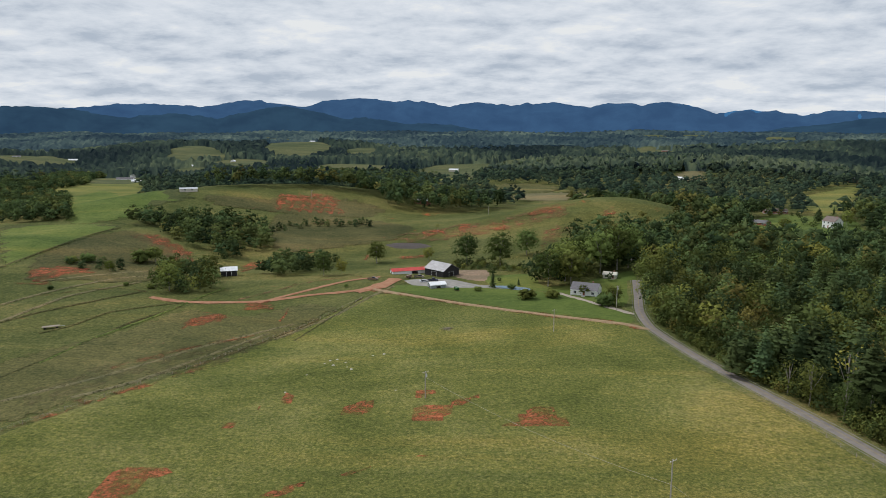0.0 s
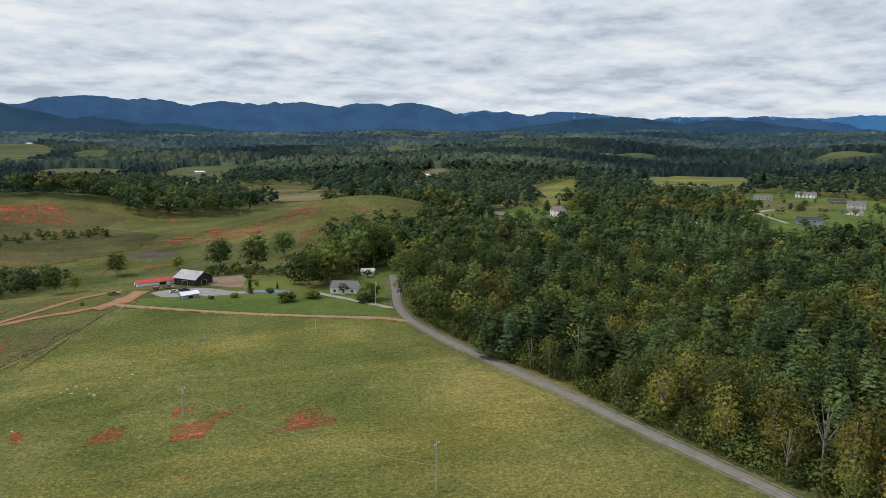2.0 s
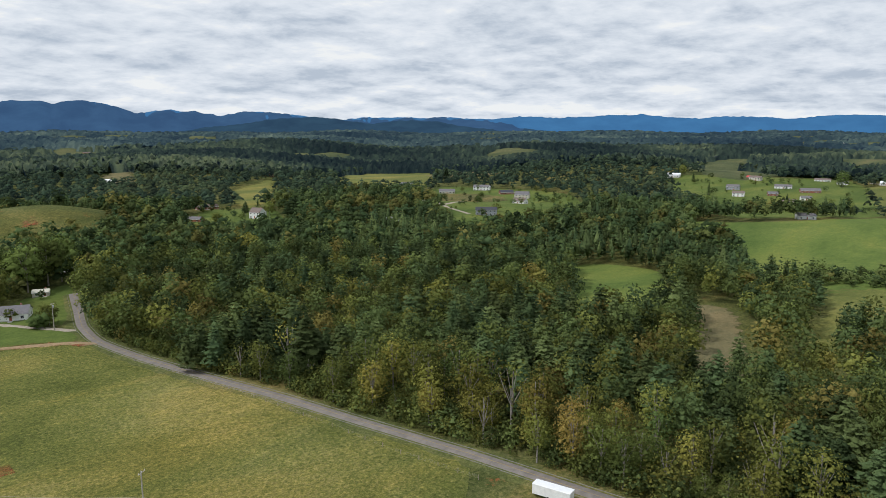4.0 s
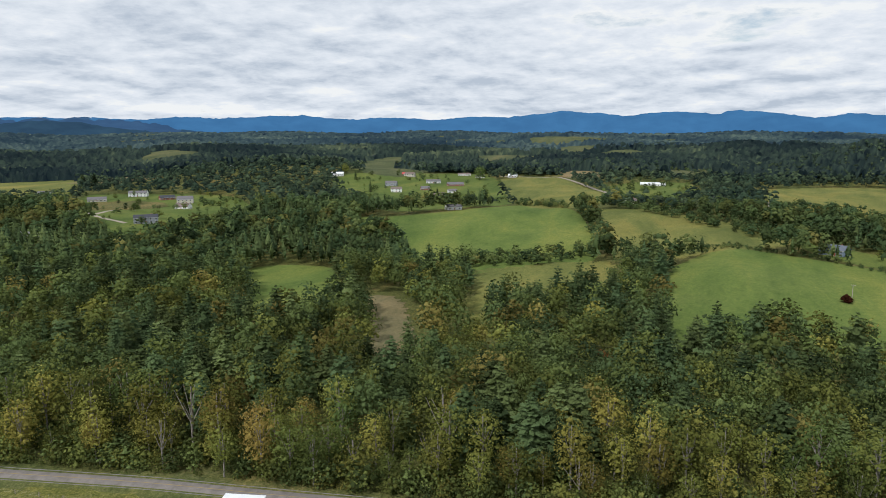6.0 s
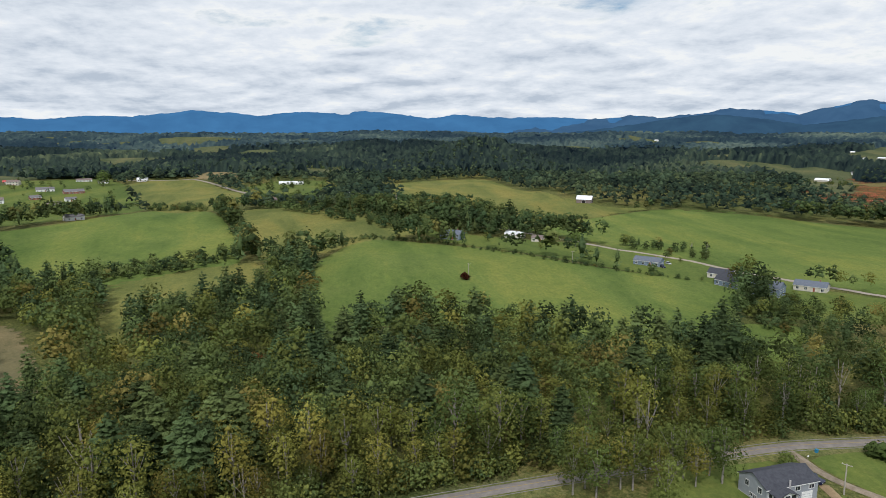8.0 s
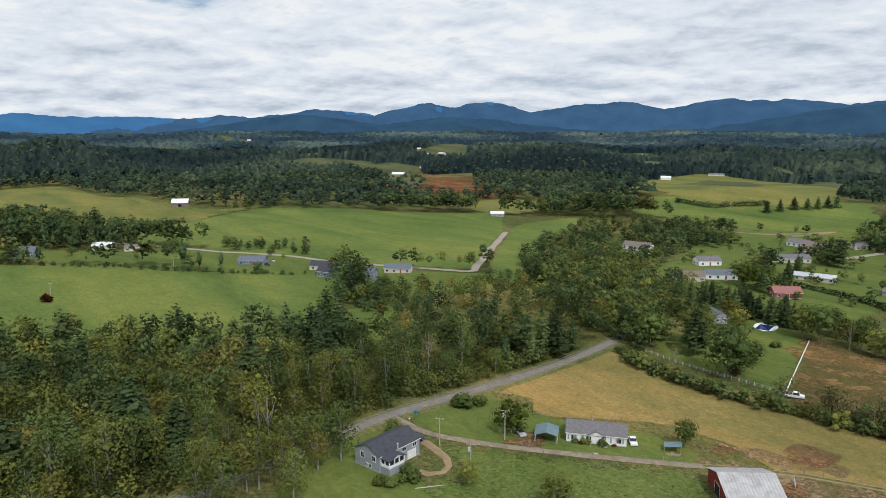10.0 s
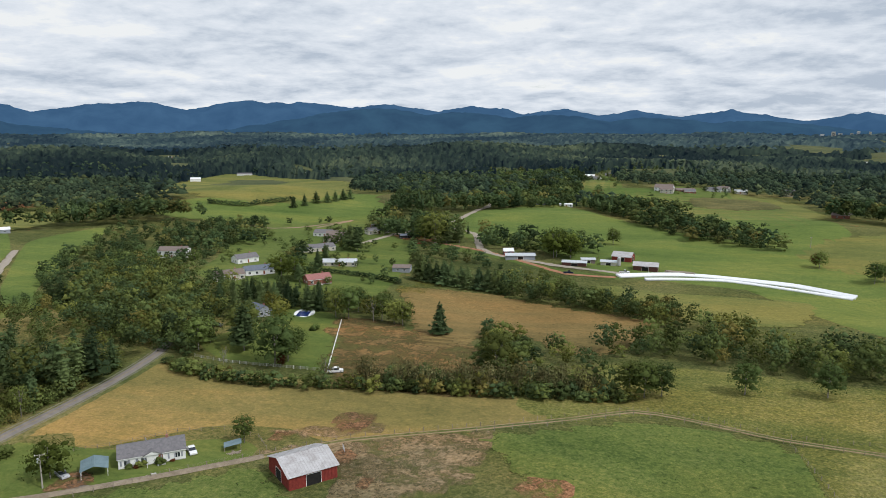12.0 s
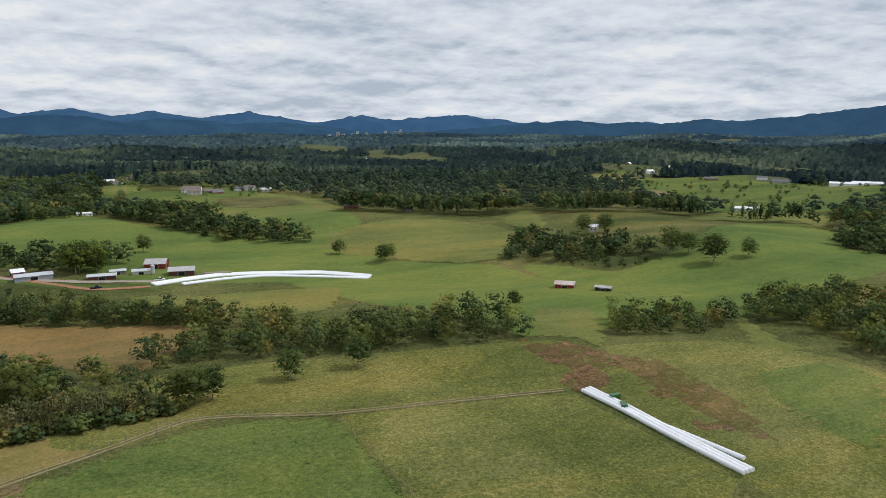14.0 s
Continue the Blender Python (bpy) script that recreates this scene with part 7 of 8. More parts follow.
# ---- the white house by the drive: porch gable, shutters, shrubs, path ----
def dress(home, w, d, h):
    """Front gable, shutters, porch rails and a path for a long low house."""
    part("porch_gable", Shape().extrude([(-2.0, h - 0.2), (2.0, h - 0.2), (0, h + 0.75)], -d / 2 - 0.35, -d / 2 + 1.6), B["white_siding"], home)
    gab = Shape()
    for side in (-1, 1):
        gab.add([(0, -d / 2 - 0.5, h + 0.78), (0, -d / 2 + 2.6, h + 0.78), (side * 2.3, -d / 2 + 1.2, h - 0.3), (side * 2.3, -d / 2 - 0.5, h - 0.3)] + [(0, -d / 2 - 0.5, h + 0.9), (0, -d / 2 + 2.6, h + 0.9), (side * 2.3, -d / 2 + 1.2, h - 0.18), (side * 2.3, -d / 2 - 0.5, h - 0.18)], [(0, 1, 2, 3), (7, 6, 5, 4), (0, 4, 5, 1), (1, 5, 6, 2), (2, 6, 7, 3), (3, 7, 4, 0)])
    part("porch_roof", gab, B["grey_shingle"], home)
    for px in (-6.3, -4.4, -2.6, 2.9, 6.0):
        for side in (-0.82, 0.82):
            part("shutter", shared(("shutter",), lambda: Shape().box(-0.2, -0.03, 0, 0.2, 0.03, 1.3), B["grey_siding"]), None, home).matrix_basis = pose(px + side, -d / 2 - 0.04, 0.95)
    part("porch_rail", Shape().box(-1.3, -d / 2 - 1.9, 0.9, -1.22, -d / 2, 0.98).box(1.22, -d / 2 - 1.9, 0.9, 1.3, -d / 2, 0.98).box(-1.3, -d / 2 - 1.9, -0.3, -1.22, -d / 2 - 1.8, 0.98).box(1.22, -d / 2 - 1.9, -0.3, 1.3, -d / 2 - 1.8, 0.98), B["trim"], home)
    part("front_path", Shape().box(-0.6, -d / 2 - 6.5, -0.3, 0.6, -d / 2 - 1.9, 0.1), B["concrete"], home)
    part("vent_pipe", Shape().tube((-1.2, 0.6, h + 1.2), (-1.2, 0.6, h + 2.3), 0.14, 0.14, 8), B["steel"], home)



# ---- the grey house by the road: screened porch wing, garage, flue ----
def dress_grey(home, w, d, h):
    """Windows, garage door, outer stair and a white screened porch with its own gable."""
    for px in (-2.4, 1.6):
        opening(home, -w / 2 - 0.02, px, 2.6, 1.1, 1.3, -2)
    for px in (-1.0, 0.2):
        opening(home, -w / 2 - 0.02, px, 0.7, 0.8, 0.8, -2)
    for px in (1.4, 5.2):
        opening(home, px, -d / 2 - 0.02, 2.9, 1.3, 0.9, -1)
    opening(home, 0.4, -d / 2 - 0.02, 0.2, 1.0, 2.05, -1, "door")
    door = part("garage_door", Shape().box(2.6, -d / 2 - 0.08, 0.05, 5.6, -d / 2 - 0.02, 2.3), B["trim"], home, "white panelled garage door")
    for q in range(3):
        part("groove", Shape().box(2.62, -d / 2 - 0.10, 0.55 + 0.55 * q, 5.58, -d / 2 - 0.085, 0.59 + 0.55 * q), B["grey_siding"], door)
    x0, x1, y0, y1 = -w / 2 + 0.4, -w / 2 + 5.4, -d / 2 - 3.0, -d / 2
    part("porch_base", Shape().box(x0, y0, -1.5, x1, y1 - 0.01, 2.0), B["grey_siding"], home)
    part("porch_rail", Shape().box(x0 - 0.03, y0 - 0.03, 2.0, x1 + 0.03, y1 - 0.02, 2.7), B["trim"], home)
    part("porch_screen", Shape().box(x0 + 0.1, y0 + 0.1, 2.7, x1 - 0.1, y1 - 0.02, 4.0), B["glass"], home, "dark screened porch openings")
    for px, py in [(x0, y0), (x0 + 1.7, y0), (x0 + 3.3, y0), (x1, y0), (x0, y0 + 1.5), (x1, y0 + 1.5), (x0, y1 - 0.15), (x1, y1 - 0.15)]:
        part("porch_post", shared(("porch_post",), lambda: Shape().box(-0.11, -0.11, 0, 0.11, 0.11, 1.35), B["trim"]), None, home).matrix_basis = pose(px, py, 2.68)
    mid = (x0 + x1) / 2
    part("porch_gable", Shape().extrude([(x0, 4.0), (x1, 4.0), (mid, 5.0)], y0, y1 + 2.0), B["trim"], home)
    roof = gable_roof(d * 0 + 6.6, x1 - x0, 4.0, 1.0, 0.3, 0.14)
    part("porch_roof", roof, B["dark_shingle"], home).matrix_basis = pose(mid, y1 + 0.1, 0, 0, 0, 90)
    part("flue", Shape().tube((-1.2, -d / 2 - 0.4, h - 0.6), (-1.2, -d / 2 - 0.4, h + 1.5), 0.22, 0.22, 8), B["tin"], home, "pale metal flue pipe")
WHITE_HOUSE = house(109.9, -145.9, -143, 15.4, 8.5, 2.9, 1.6, "white_siding", "grey_shingle", 2, "long white single-storey house with grey shingle roof")
GREY_HOUSE = house(135.5, -96.1, -81, 14, 8.5, 4.4, 1.9, "grey_siding", "dark_shingle", 3, "grey-blue sided house with dark shingle roof beside the road")
house(70.1, 339.6, -24, 13, 10, 3, 2.6, "white_siding", "grey_shingle", 2, "white farmhouse with grey roof and front gable")
house(88.7, 369.1, -22, 7, 4.5, 2.4, 1, "cream_siding", "cream_metal", 1, "small cream outbuilding with pale roof")
house(116.4, 413.5, -56, 9, 7, 2.7, 1.6, "white_siding", "grey_shingle", 1, "white house half hidden by trees")
house(255.4, 567.3, -54, 13, 8, 2.6, 1.6, "brick", "grey_shingle", 1, "low red brick ranch house with grey roof")
house(307.2, 653.5, -11, 20, 8, 2.6, 1.8, "brick", "brown_shingle", 1, "long brown-roofed ranch house among trees")
house(301.3, 545.0, -69, 11, 9, 5.4, 3.4, "white_siding", "brown_shingle", 2, "tall white house with brown roof and dark garage door")
house(362.0, 435.1, -40, 15, 9, 3, 1.6, "white_siding", "white_metal", 1, "white house showing among tree crowns")
house(283.8, 389.0, -46, 11, 8, 2.7, 1.6, "pink_brick", "brown_shingle", 0, "brown-roofed house among trees")
house(274.1, 347.5, -48, 16, 8, 2.7, 1.3, "white_siding", "grey_shingle", 0, "low grey-roofed house among trees")
house(284.8, 332.1, -101, 10, 8, 4, 1.8, "white_siding", "white_metal", 0, "white house half hidden by trees")
house(633.1, 733.5, -31, 18, 10, 3, 2, "grey_siding", "grey_shingle", 1, "grey house on the hill lawn")
house(591.4, 613.4, -44, 19, 9, 3, 2.4, "cream_siding", "grey_shingle", 1, "long cream house with grey roof and gables")
house(650.5, 611.7, -59, 20, 10, 5, 2.2, "white_siding", "grey_shingle", 1, "large two-storey white house on the lawn")
house(636.4, 558.8, -35, 16, 9, 3, 2.4, "brick", "dark_shingle", 1, "dark-roofed brick house among shrubs")
house(619.1, 519.6, -58, 16, 10, 5, 3.2, "cream_siding", "grey_shingle", 1, "two-storey cream house with grey roof")
house(564.2, 476.4, -80, 14, 9, 3.2, 3, "white_siding", "brown_shingle", 1, "white gabled house with brown roof")
house(444.2, 412.2, -47, 18, 10, 5, 2, "grey_siding", "dark_shingle", 1, "two-storey grey-blue house with dark roof")
house(914.5, 497.5, -61, 18, 8, 3, 1.4, "white_siding", "white_metal", 1, "long white building on a hilltop lawn")
house(916.3, 498.7, -61, 22, 8, 4, 1.6, "white_siding", "white_metal", 1, "long white house with columns")
house(870.0, 390.4, -78, 15, 9, 4.6, 2.6, "grey_siding", "grey_shingle", 1, "grey gabled house on the lawn")
house(928.2, 352.5, -69, 20, 9, 3.4, 2.4, "white_siding", "grey_shingle", 1, "white house with porch and grey roof")
house(903.6, 311.7, -61, 22, 10, 3.4, 2.4, "brick", "grey_shingle", 1, "brick house with grey roof and garage")
house(995.7, 420.7, -75, 14, 8, 3, 1.8, "brick", "red_metal", 1, "house with bright red roof among trees")
house(1050.2, 347.3, -72, 20, 8, 3, 1.8, "white_siding", "brown_shingle", 1, "white house with brown roof by tall trees")
house(626.6, 298.6, -85, 12, 7, 2.6, 1.4, "grey_siding", "white_metal", 0, "small shed with white roof in the woods")
house(615.1, 214.0, -53, 14, 9, 3.2, 2.2, "white_siding", "grey_shingle", 1, "white house at the edge of the field")
house(1684.4, 799.3, -65, 12, 9, 6, 3, "brick", "dark_shingle", 1, "brick house at the top of a mown slope")
house(1073.6, 276.2, -86, 14, 9, 3.2, 2.4, "white_siding", "white_metal", 1, "white house by the bend of the road")
house(1267.5, 272.8, -78, 18, 10, 4.5, 3, "white_siding", "grey_shingle", 1, "tall white house with several gables")
house(1204.4, 266.0, -78, 12, 8, 3, 2, "white_siding", "white_metal", 0, "small white house beside dark trees")
house(1041.8, 65.1, -90, 34, 10, 3.4, 1.6, "white_siding", "white_metal", 1, "long low white house with pale roof on a lawn")
house(857.7, -14.4, -91, 20, 9, 3, 2.4, "white_siding", "grey_shingle", 1, "grey-roofed house among shrubs")
house(781.6, -61.8, -101, 30, 9, 3, 1.4, "cream_siding", "brown_shingle", 1, "long low house with brown roof")
house(724.5, -89.3, -117, 16, 9, 4.6, 2.6, "grey_siding", "grey_shingle", 1, "new grey house under construction on bare earth")
house(680.1, -92.1, -128, 14, 9, 3.4, 2.6, "grey_siding", "grey_shingle", 1, "new grey gabled house on bare earth")
house(507.5, -82.3, -123, 16, 9, 4.4, 2.6, "bluegrey_siding", "slate_shingle", 2, "blue-grey house with slate roof behind the hedge")
house(507.7, -129.4, -120, 14, 8, 3, 1.8, "cream_siding", "white_metal", 1, "cream house with pale metal roof by the lane")
house(484.6, -142.7, -116, 13, 7, 2.8, 1.5, "cream_siding", "brown_shingle", 1, "small house with brown roof by the lane")
house(395.8, -183.4, -131, 16, 8.5, 3, 2, "bluegrey_siding", "slate_shingle", 2, "blue-grey ranch house with white corner boards")
house(355.5, -207.6, -140, 13, 8, 3, 2.2, "cream_siding", "dark_shingle", 1, "dark-roofed house by the lane")
house(333.7, -201.4, -159, 16, 9, 3.2, 3.6, "bluegrey_siding", "dark_shingle", 2, "dark-roofed house with white-trimmed gable")
house(311.7, -207.1, -142, 13, 9, 4.6, 2.6, "bluegrey_siding", "slate_shingle", 2, "two-storey blue house with white trim")
house(316.5, -233.5, -136, 15, 8, 3, 2, "cream_siding", "slate_shingle", 1, "slate-roofed house by the lane")
house(456.9, -448.8, -134, 12, 7, 3, 1.6, "grey_siding", "white_metal", 0, "pale farm building at the field corner")
house(647.3, -1171.7, -157, 26, 10, 3.4, 2, "white_siding", "grey_shingle", 1, "large pale house on the top of a green hill")
house(214.7, -384.3, -123, 14, 8, 3.2, 2.2, "white_siding", "grey_shingle", 2, "white house with grey roof and side porch")
house(190.1, -354.4, -138, 16, 9, 3, 2, "white_siding", "slate_shingle", 1, "low slate-roofed house wing")
house(199.2, -338.2, -135, 15, 10, 3, 2.2, "cream_siding", "brown_shingle", 2, "low house with broad brown-grey roof")
house(150.2, -343.4, -136, 13, 8, 3, 2.2, "brick", "red_shingle", 2, "brick house with faded red roof and deck")
house(156.0, -390.7, -166, 20, 8, 2.8, 1.4, "cream_siding", "palegrey_metal", 1, "long pale grey-roofed house by a hedge")
house(190.7, -437.8, -136, 22, 10, 3, 1.8, "cream_siding", "grey_shingle", 1, "low grey-roofed ranch house")
house(192.0, -479.7, -134, 20, 10, 3, 2.6, "cream_siding", "brown_shingle", 1, "low brown-roofed house with gable")
house(176.6, -521.6, -141, 18, 9, 3.4, 2, "cream_siding", "grey_shingle", 1, "grey-roofed house on the slope")
house(116.1, -386.3, -173, 10, 8, 2.6, 1.2, "grey_siding", "brown_shingle", 0, "small weathered shed by the hedge")
house(149.2, -277.5, -212, 9, 7, 3, 2, "grey_siding", "slate_shingle", 1, "slate-roofed house behind garden trees")
house(272.9, -400.8, -146, 14, 9, 3, 2, "grey_siding", "grey_shingle", 0, "grey house behind round trees")
house(243.0, -883.3, -165, 16, 9, 3, 1.6, "white_siding", "white_metal", 1, "white house on the far green slope")
house(258.3, -863.2, -163, 14, 9, 3, 2, "white_siding", "grey_shingle", 0, "white house by dark trees")
house(67.1, -724.0, -175, 14, 6, 2.8, 1.2, "grey_siding", "grey_shingle", 0, "low grey building at the wood edge")
house(44.1, -719.7, -176, 13, 4, 3, 0.8, "white_siding", "white_metal", 1, "white trailer on the green slope")
house(34.8, -1152.3, -178, 14, 8, 3, 2, "white_siding", "white_metal", 1, "white house above a winding drive")
house(3.2, -1173.3, -180, 18, 8, 3, 1.8, "cream_siding", "grey_shingle", 1, "long house at the top of the slope")
house(-57.4, -838.1, 166, 20, 12, 5, 3.4, "white_siding", "brown_shingle", 1, "large white house with brown roof on the ridge")
house(-79.2, -845.2, 175, 22, 9, 3, 1.8, "brick", "brown_shingle", 1, "brick house with brown roof on the ridge")
house(-114.4, -876.1, 183, 16, 9, 3.4, 2.6, "white_siding", "grey_shingle", 1, "white gabled house among trees")
house(-127.1, -895.4, 172, 16, 8, 3, 1.8, "white_siding", "white_metal", 1, "white house among trees on the ridge")
house(-145.9, -885.4, 171, 14, 8, 3, 2, "cream_siding", "white_metal", 1, "pale house among trees on the ridge")
house(-198.4, -886.6, 167, 12, 9, 5, 2.6, "cream_siding", "grey_shingle", 0, "pale house half hidden in the woods")
house(-194.0, -676.2, 164, 14, 8, 3, 2, "brick", "brown_shingle", 0, "brown house under woods")
house(-236.0, -632.8, 160, 10, 8, 3, 2, "grey_siding", "brown_shingle", 0, "small house under woods")
house(-320.5, -450.4, 145, 7, 6, 3.4, 2, "white_siding", "white_metal", 0, "small white house between trees")
house(-801.0, -829.8, 136, 20, 9, 3.4, 2, "brick", "grey_shingle", 1, "far brick house on a green slope")
house(-861.4, -756.6, 131, 22, 10, 4, 3, "grey_siding", "grey_shingle", 1, "far grey house on a green slope")
house(-804.3, -605.8, 127, 40, 12, 4, 1.8, "white_siding", "white_metal", 0, "long white farm sheds far off")
house(-820.7, -591.9, 126, 34, 12, 4, 1.8, "white_siding", "white_metal", 0, "long white farm sheds far off")
house(-554.6, -523.6, 133, 26, 10, 3, 1.6, "white_siding", "white_metal", 1, "long white house on the far pasture")
house(-944.4, 1586.3, 41, 16, 8, 3.2, 1.8, "white_siding", "grey_shingle", 0, "small pale far house beside dark trees")
house(-1208.0, 2074.7, 48, 14, 8, 3.2, 1.8, "white_siding", "white_metal", 0, "small pale far house beside dark trees")
house(-828.7, 1603.5, 17, 20, 8, 3.2, 1.8, "white_siding", "white_metal", 0, "small pale far house beside dark trees")
house(-808.6, 1335.3, 31, 22, 8, 3.2, 1.8, "cream_siding", "white_metal", 0, "small pale far house beside dark trees")
house(-703.0, 1402.2, 23, 22, 8, 3.2, 1.8, "white_siding", "white_metal", 0, "small pale far house beside dark trees")
house(-679.2, 1441.9, 35, 18, 8, 3.2, 1.8, "cream_siding", "white_metal", 0, "small pale far house beside dark trees")
house(-508.9, 1140.5, 10, 26, 8, 3.2, 1.8, "white_siding", "grey_shingle", 0, "small pale far house beside dark trees")
house(-462.0, 1073.0, 29, 14, 8, 3.2, 1.8, "white_siding", "white_metal", 0, "small pale far house beside dark trees")
house(-391.9, 968.1, 37, 18, 8, 3.2, 1.8, "cream_siding", "white_metal", 0, "small pale far house beside dark trees")
house(-227.6, 635.3, 22, 15, 6, 2.2, 1.0, "cream_siding", "palegrey_metal", 0, "small pale shed with grey roof on the hilltop")
house(-566.4, 1542.4, 40, 20, 8, 3.2, 1.8, "white_siding", "white_metal", 0, "small pale far house beside dark trees")
house(-522.4, 1520.8, 29, 24, 8, 3.2, 1.8, "cream_siding", "white_metal", 0, "small pale far house beside dark trees")
house(-578.9, 1510.2, 21, 16, 8, 3.2, 1.8, "white_siding", "grey_shingle", 0, "small pale far house beside dark trees")
house(-380.4, 1119.2, 27, 14, 8, 3.2, 1.8, "white_siding", "white_metal", 0, "small pale far house beside dark trees")
house(-405.6, 1808.0, 13, 18, 8, 3.2, 1.8, "white_siding", "white_metal", 0, "small pale far house beside dark trees")
house(-415.2, 1739.9, 19, 16, 8, 3.2, 1.8, "cream_siding", "white_metal", 0, "small pale far house beside dark trees")
house(-311.8, 1261.2, 10, 20, 8, 3.2, 1.8, "white_siding", "white_metal", 0, "small pale far house beside dark trees")
house(16.4, 738.8, 15, 14, 8, 3.2, 1.8, "white_siding", "white_metal", 0, "small pale far house beside dark trees")
house(-19.4, 670.7, -14, 14, 8, 3.2, 1.8, "brick", "white_metal", 0, "small pale far house beside dark trees")
house(-10.4, 918.6, -9, 12, 8, 3.2, 1.8, "white_siding", "white_metal", 0, "small pale far house beside dark trees")
house(254.8, 1188.8, -17, 20, 8, 3.2, 1.8, "white_siding", "white_metal", 0, "small pale far house beside dark trees")
house(338.4, 1013.6, -33, 20, 8, 3.2, 1.8, "white_siding", "white_metal", 0, "small pale far house beside dark trees")

house(624.6, 295.9, -89, 15, 9, 3.0, 2.2, "white_siding", "grey_shingle", 1, "white house with grey roof among garden trees")
house(762.8, 282.3, -77, 13, 9, 4.6, 2.2, "cream_siding", "brown_shingle", 1, "cream house with brown roof among garden trees")
house(844.8, 332.2, -59, 11, 9, 3.0, 2.2, "brick", "grey_shingle", 1, "brick house with grey roof among garden trees")
house(1179.7, 378.1, -96, 15, 9, 4.6, 2.2, "white_siding", "brown_shingle", 1, "small white house with brown roof on a lawn")
house(1034.5, 317.3, -79, 13, 9, 3.0, 2.2, "white_siding", "grey_shingle", 1, "white house with grey roof among garden trees")
house(757.4, 68.6, -74, 11, 9, 4.6, 2.2, "cream_siding", "brown_shingle", 1, "cream house with brown roof among garden trees")
house(872.4, -13.9, -113, 15, 9, 3.0, 2.2, "brick", "grey_shingle", 1, "brick house with grey roof among garden trees")
house(808.7, 356.1, -72, 13, 9, 4.6, 2.2, "white_siding", "brown_shingle", 1, "small white house with brown roof on a lawn")
house(830.1, 290.1, -59, 11, 9, 3.0, 2.2, "white_siding", "grey_shingle", 1, "white house with grey roof among garden trees")
house(984.4, 411.1, -89, 15, 9, 4.6, 2.2, "cream_siding", "brown_shingle", 1, "cream house with brown roof among garden trees")
house(1199.0, -237.3, -126, 18, 9, 3.0, 2.2, "white_siding", "grey_shingle", 1, "white house with grey roof among garden trees")
house(1215.9, -279.3, -110, 16, 9, 4.6, 2.2, "cream_siding", "brown_shingle", 1, "cream house with brown roof among garden trees")
house(1252.6, -307.5, -94, 14, 9, 3.0, 2.2, "brick", "grey_shingle", 1, "brick house with grey roof among garden trees")
house(1197.4, -222.8, -124, 18, 9, 4.6, 2.2, "white_siding", "brown_shingle", 1, "small white house with brown roof on a lawn")
house(1442.1, -470.6, -115, 16, 9, 3.0, 2.2, "white_siding", "grey_shingle", 1, "white house with grey roof among garden trees")
house(1450.7, -502.6, -99, 14, 9, 4.6, 2.2, "cream_siding", "brown_shingle", 1, "cream house with brown roof among garden trees")
house(211.6, -504.1, -182, 18, 9, 3.0, 2.2, "white_siding", "grey_shingle", 1, "white house with grey roof among garden trees")
house(197.0, -489.5, -166, 16, 9, 4.6, 2.2, "cream_siding", "brown_shingle", 1, "cream house with brown roof among garden trees")
house(180.2, -537.4, -152, 14, 9, 3.0, 2.2, "brick", "grey_shingle", 1, "brick house with grey roof among garden trees")
house(268.0, -392.0, -169, 18, 9, 4.6, 2.2, "white_siding", "brown_shingle", 1, "small white house with brown roof on a lawn")
house(25.4, -1105.8, -203, 16, 9, 3.0, 2.2, "white_siding", "grey_shingle", 1, "white house with grey roof among garden trees")
house(-59.4, -825.8, -192, 14, 9, 4.6, 2.2, "cream_siding", "brown_shingle", 1, "cream house with brown roof among garden trees")
house(-84.6, -838.5, -176, 12, 9, 3.0, 2.2, "brick", "grey_shingle", 1, "brick house with grey roof among garden trees")
house(-126.7, -892.4, -212, 16, 9, 4.6, 2.2, "white_siding", "brown_shingle", 1, "small white house with brown roof on a lawn")
house(-203.9, -901.2, -199, 14, 9, 3.0, 2.2, "white_siding", "grey_shingle", 1, "white house with grey roof among garden trees")
house(-215.0, -731.7, -186, 12, 9, 4.6, 2.2, "cream_siding", "brown_shingle", 1, "cream house with brown roof among garden trees")
house(-266.0, -720.0, -223, 16, 9, 3.0, 2.2, "brick", "grey_shingle", 1, "brick house with grey roof among garden trees")
house(-308.5, -1110.4, -201, 14, 9, 4.6, 2.2, "white_siding", "brown_shingle", 1, "small white house with brown roof on a lawn")
dress(WHITE_HOUSE, 15.4, 8.5, 2.9)
dress_grey(GREY_HOUSE, 14.0, 8.5, 4.4)
barn(69.6, -147.1, -133, 12, 13, 3.4, 2.2, "red_boards", "tin", 2, "red board barn with a pale tin roof")
barn(-0.7, 392.0, -46, 15, 12, 4, 3.2, "black_boards", "tin", 2, "black board barn with a pale tin roof")
barn(-17.0, 400.3, 18, 26, 6, 2.2, 1, "white_siding", "red_metal", 1, "long low shed with a red metal roof")
barn(-3.2, 355.1, 21, 8, 5, 2.2, 1, "grey_siding", "white_metal", 1, "small grey hut with a pale roof in the yard")
barn(-121.1, 394.0, 17, 8.5, 6, 3.6, 1.6, "black_boards", "white_metal", 1, "dark hay shed with a white roof")
barn(690.7, -248.1, -122, 15, 9, 4, 3.4, "grey_boards", "white_metal", 1, "weathered barn with a white metal roof")
barn(-206.3, -313.4, 139, 10, 7, 2.6, 1.2, "red_boards", "rusty_tin", 1, "small red barn with rust-stained tin roof")
barn(-217.0, -294.2, 130, 8, 4, 2.2, 0.6, "black_boards", "tin", 1, "open dark shed with tin roof")
barn(-8.4, -443.0, 165, 11.5, 10, 3.4, 2.2, "red_boards", "tin", 1, "red dairy barn with white tin roof")
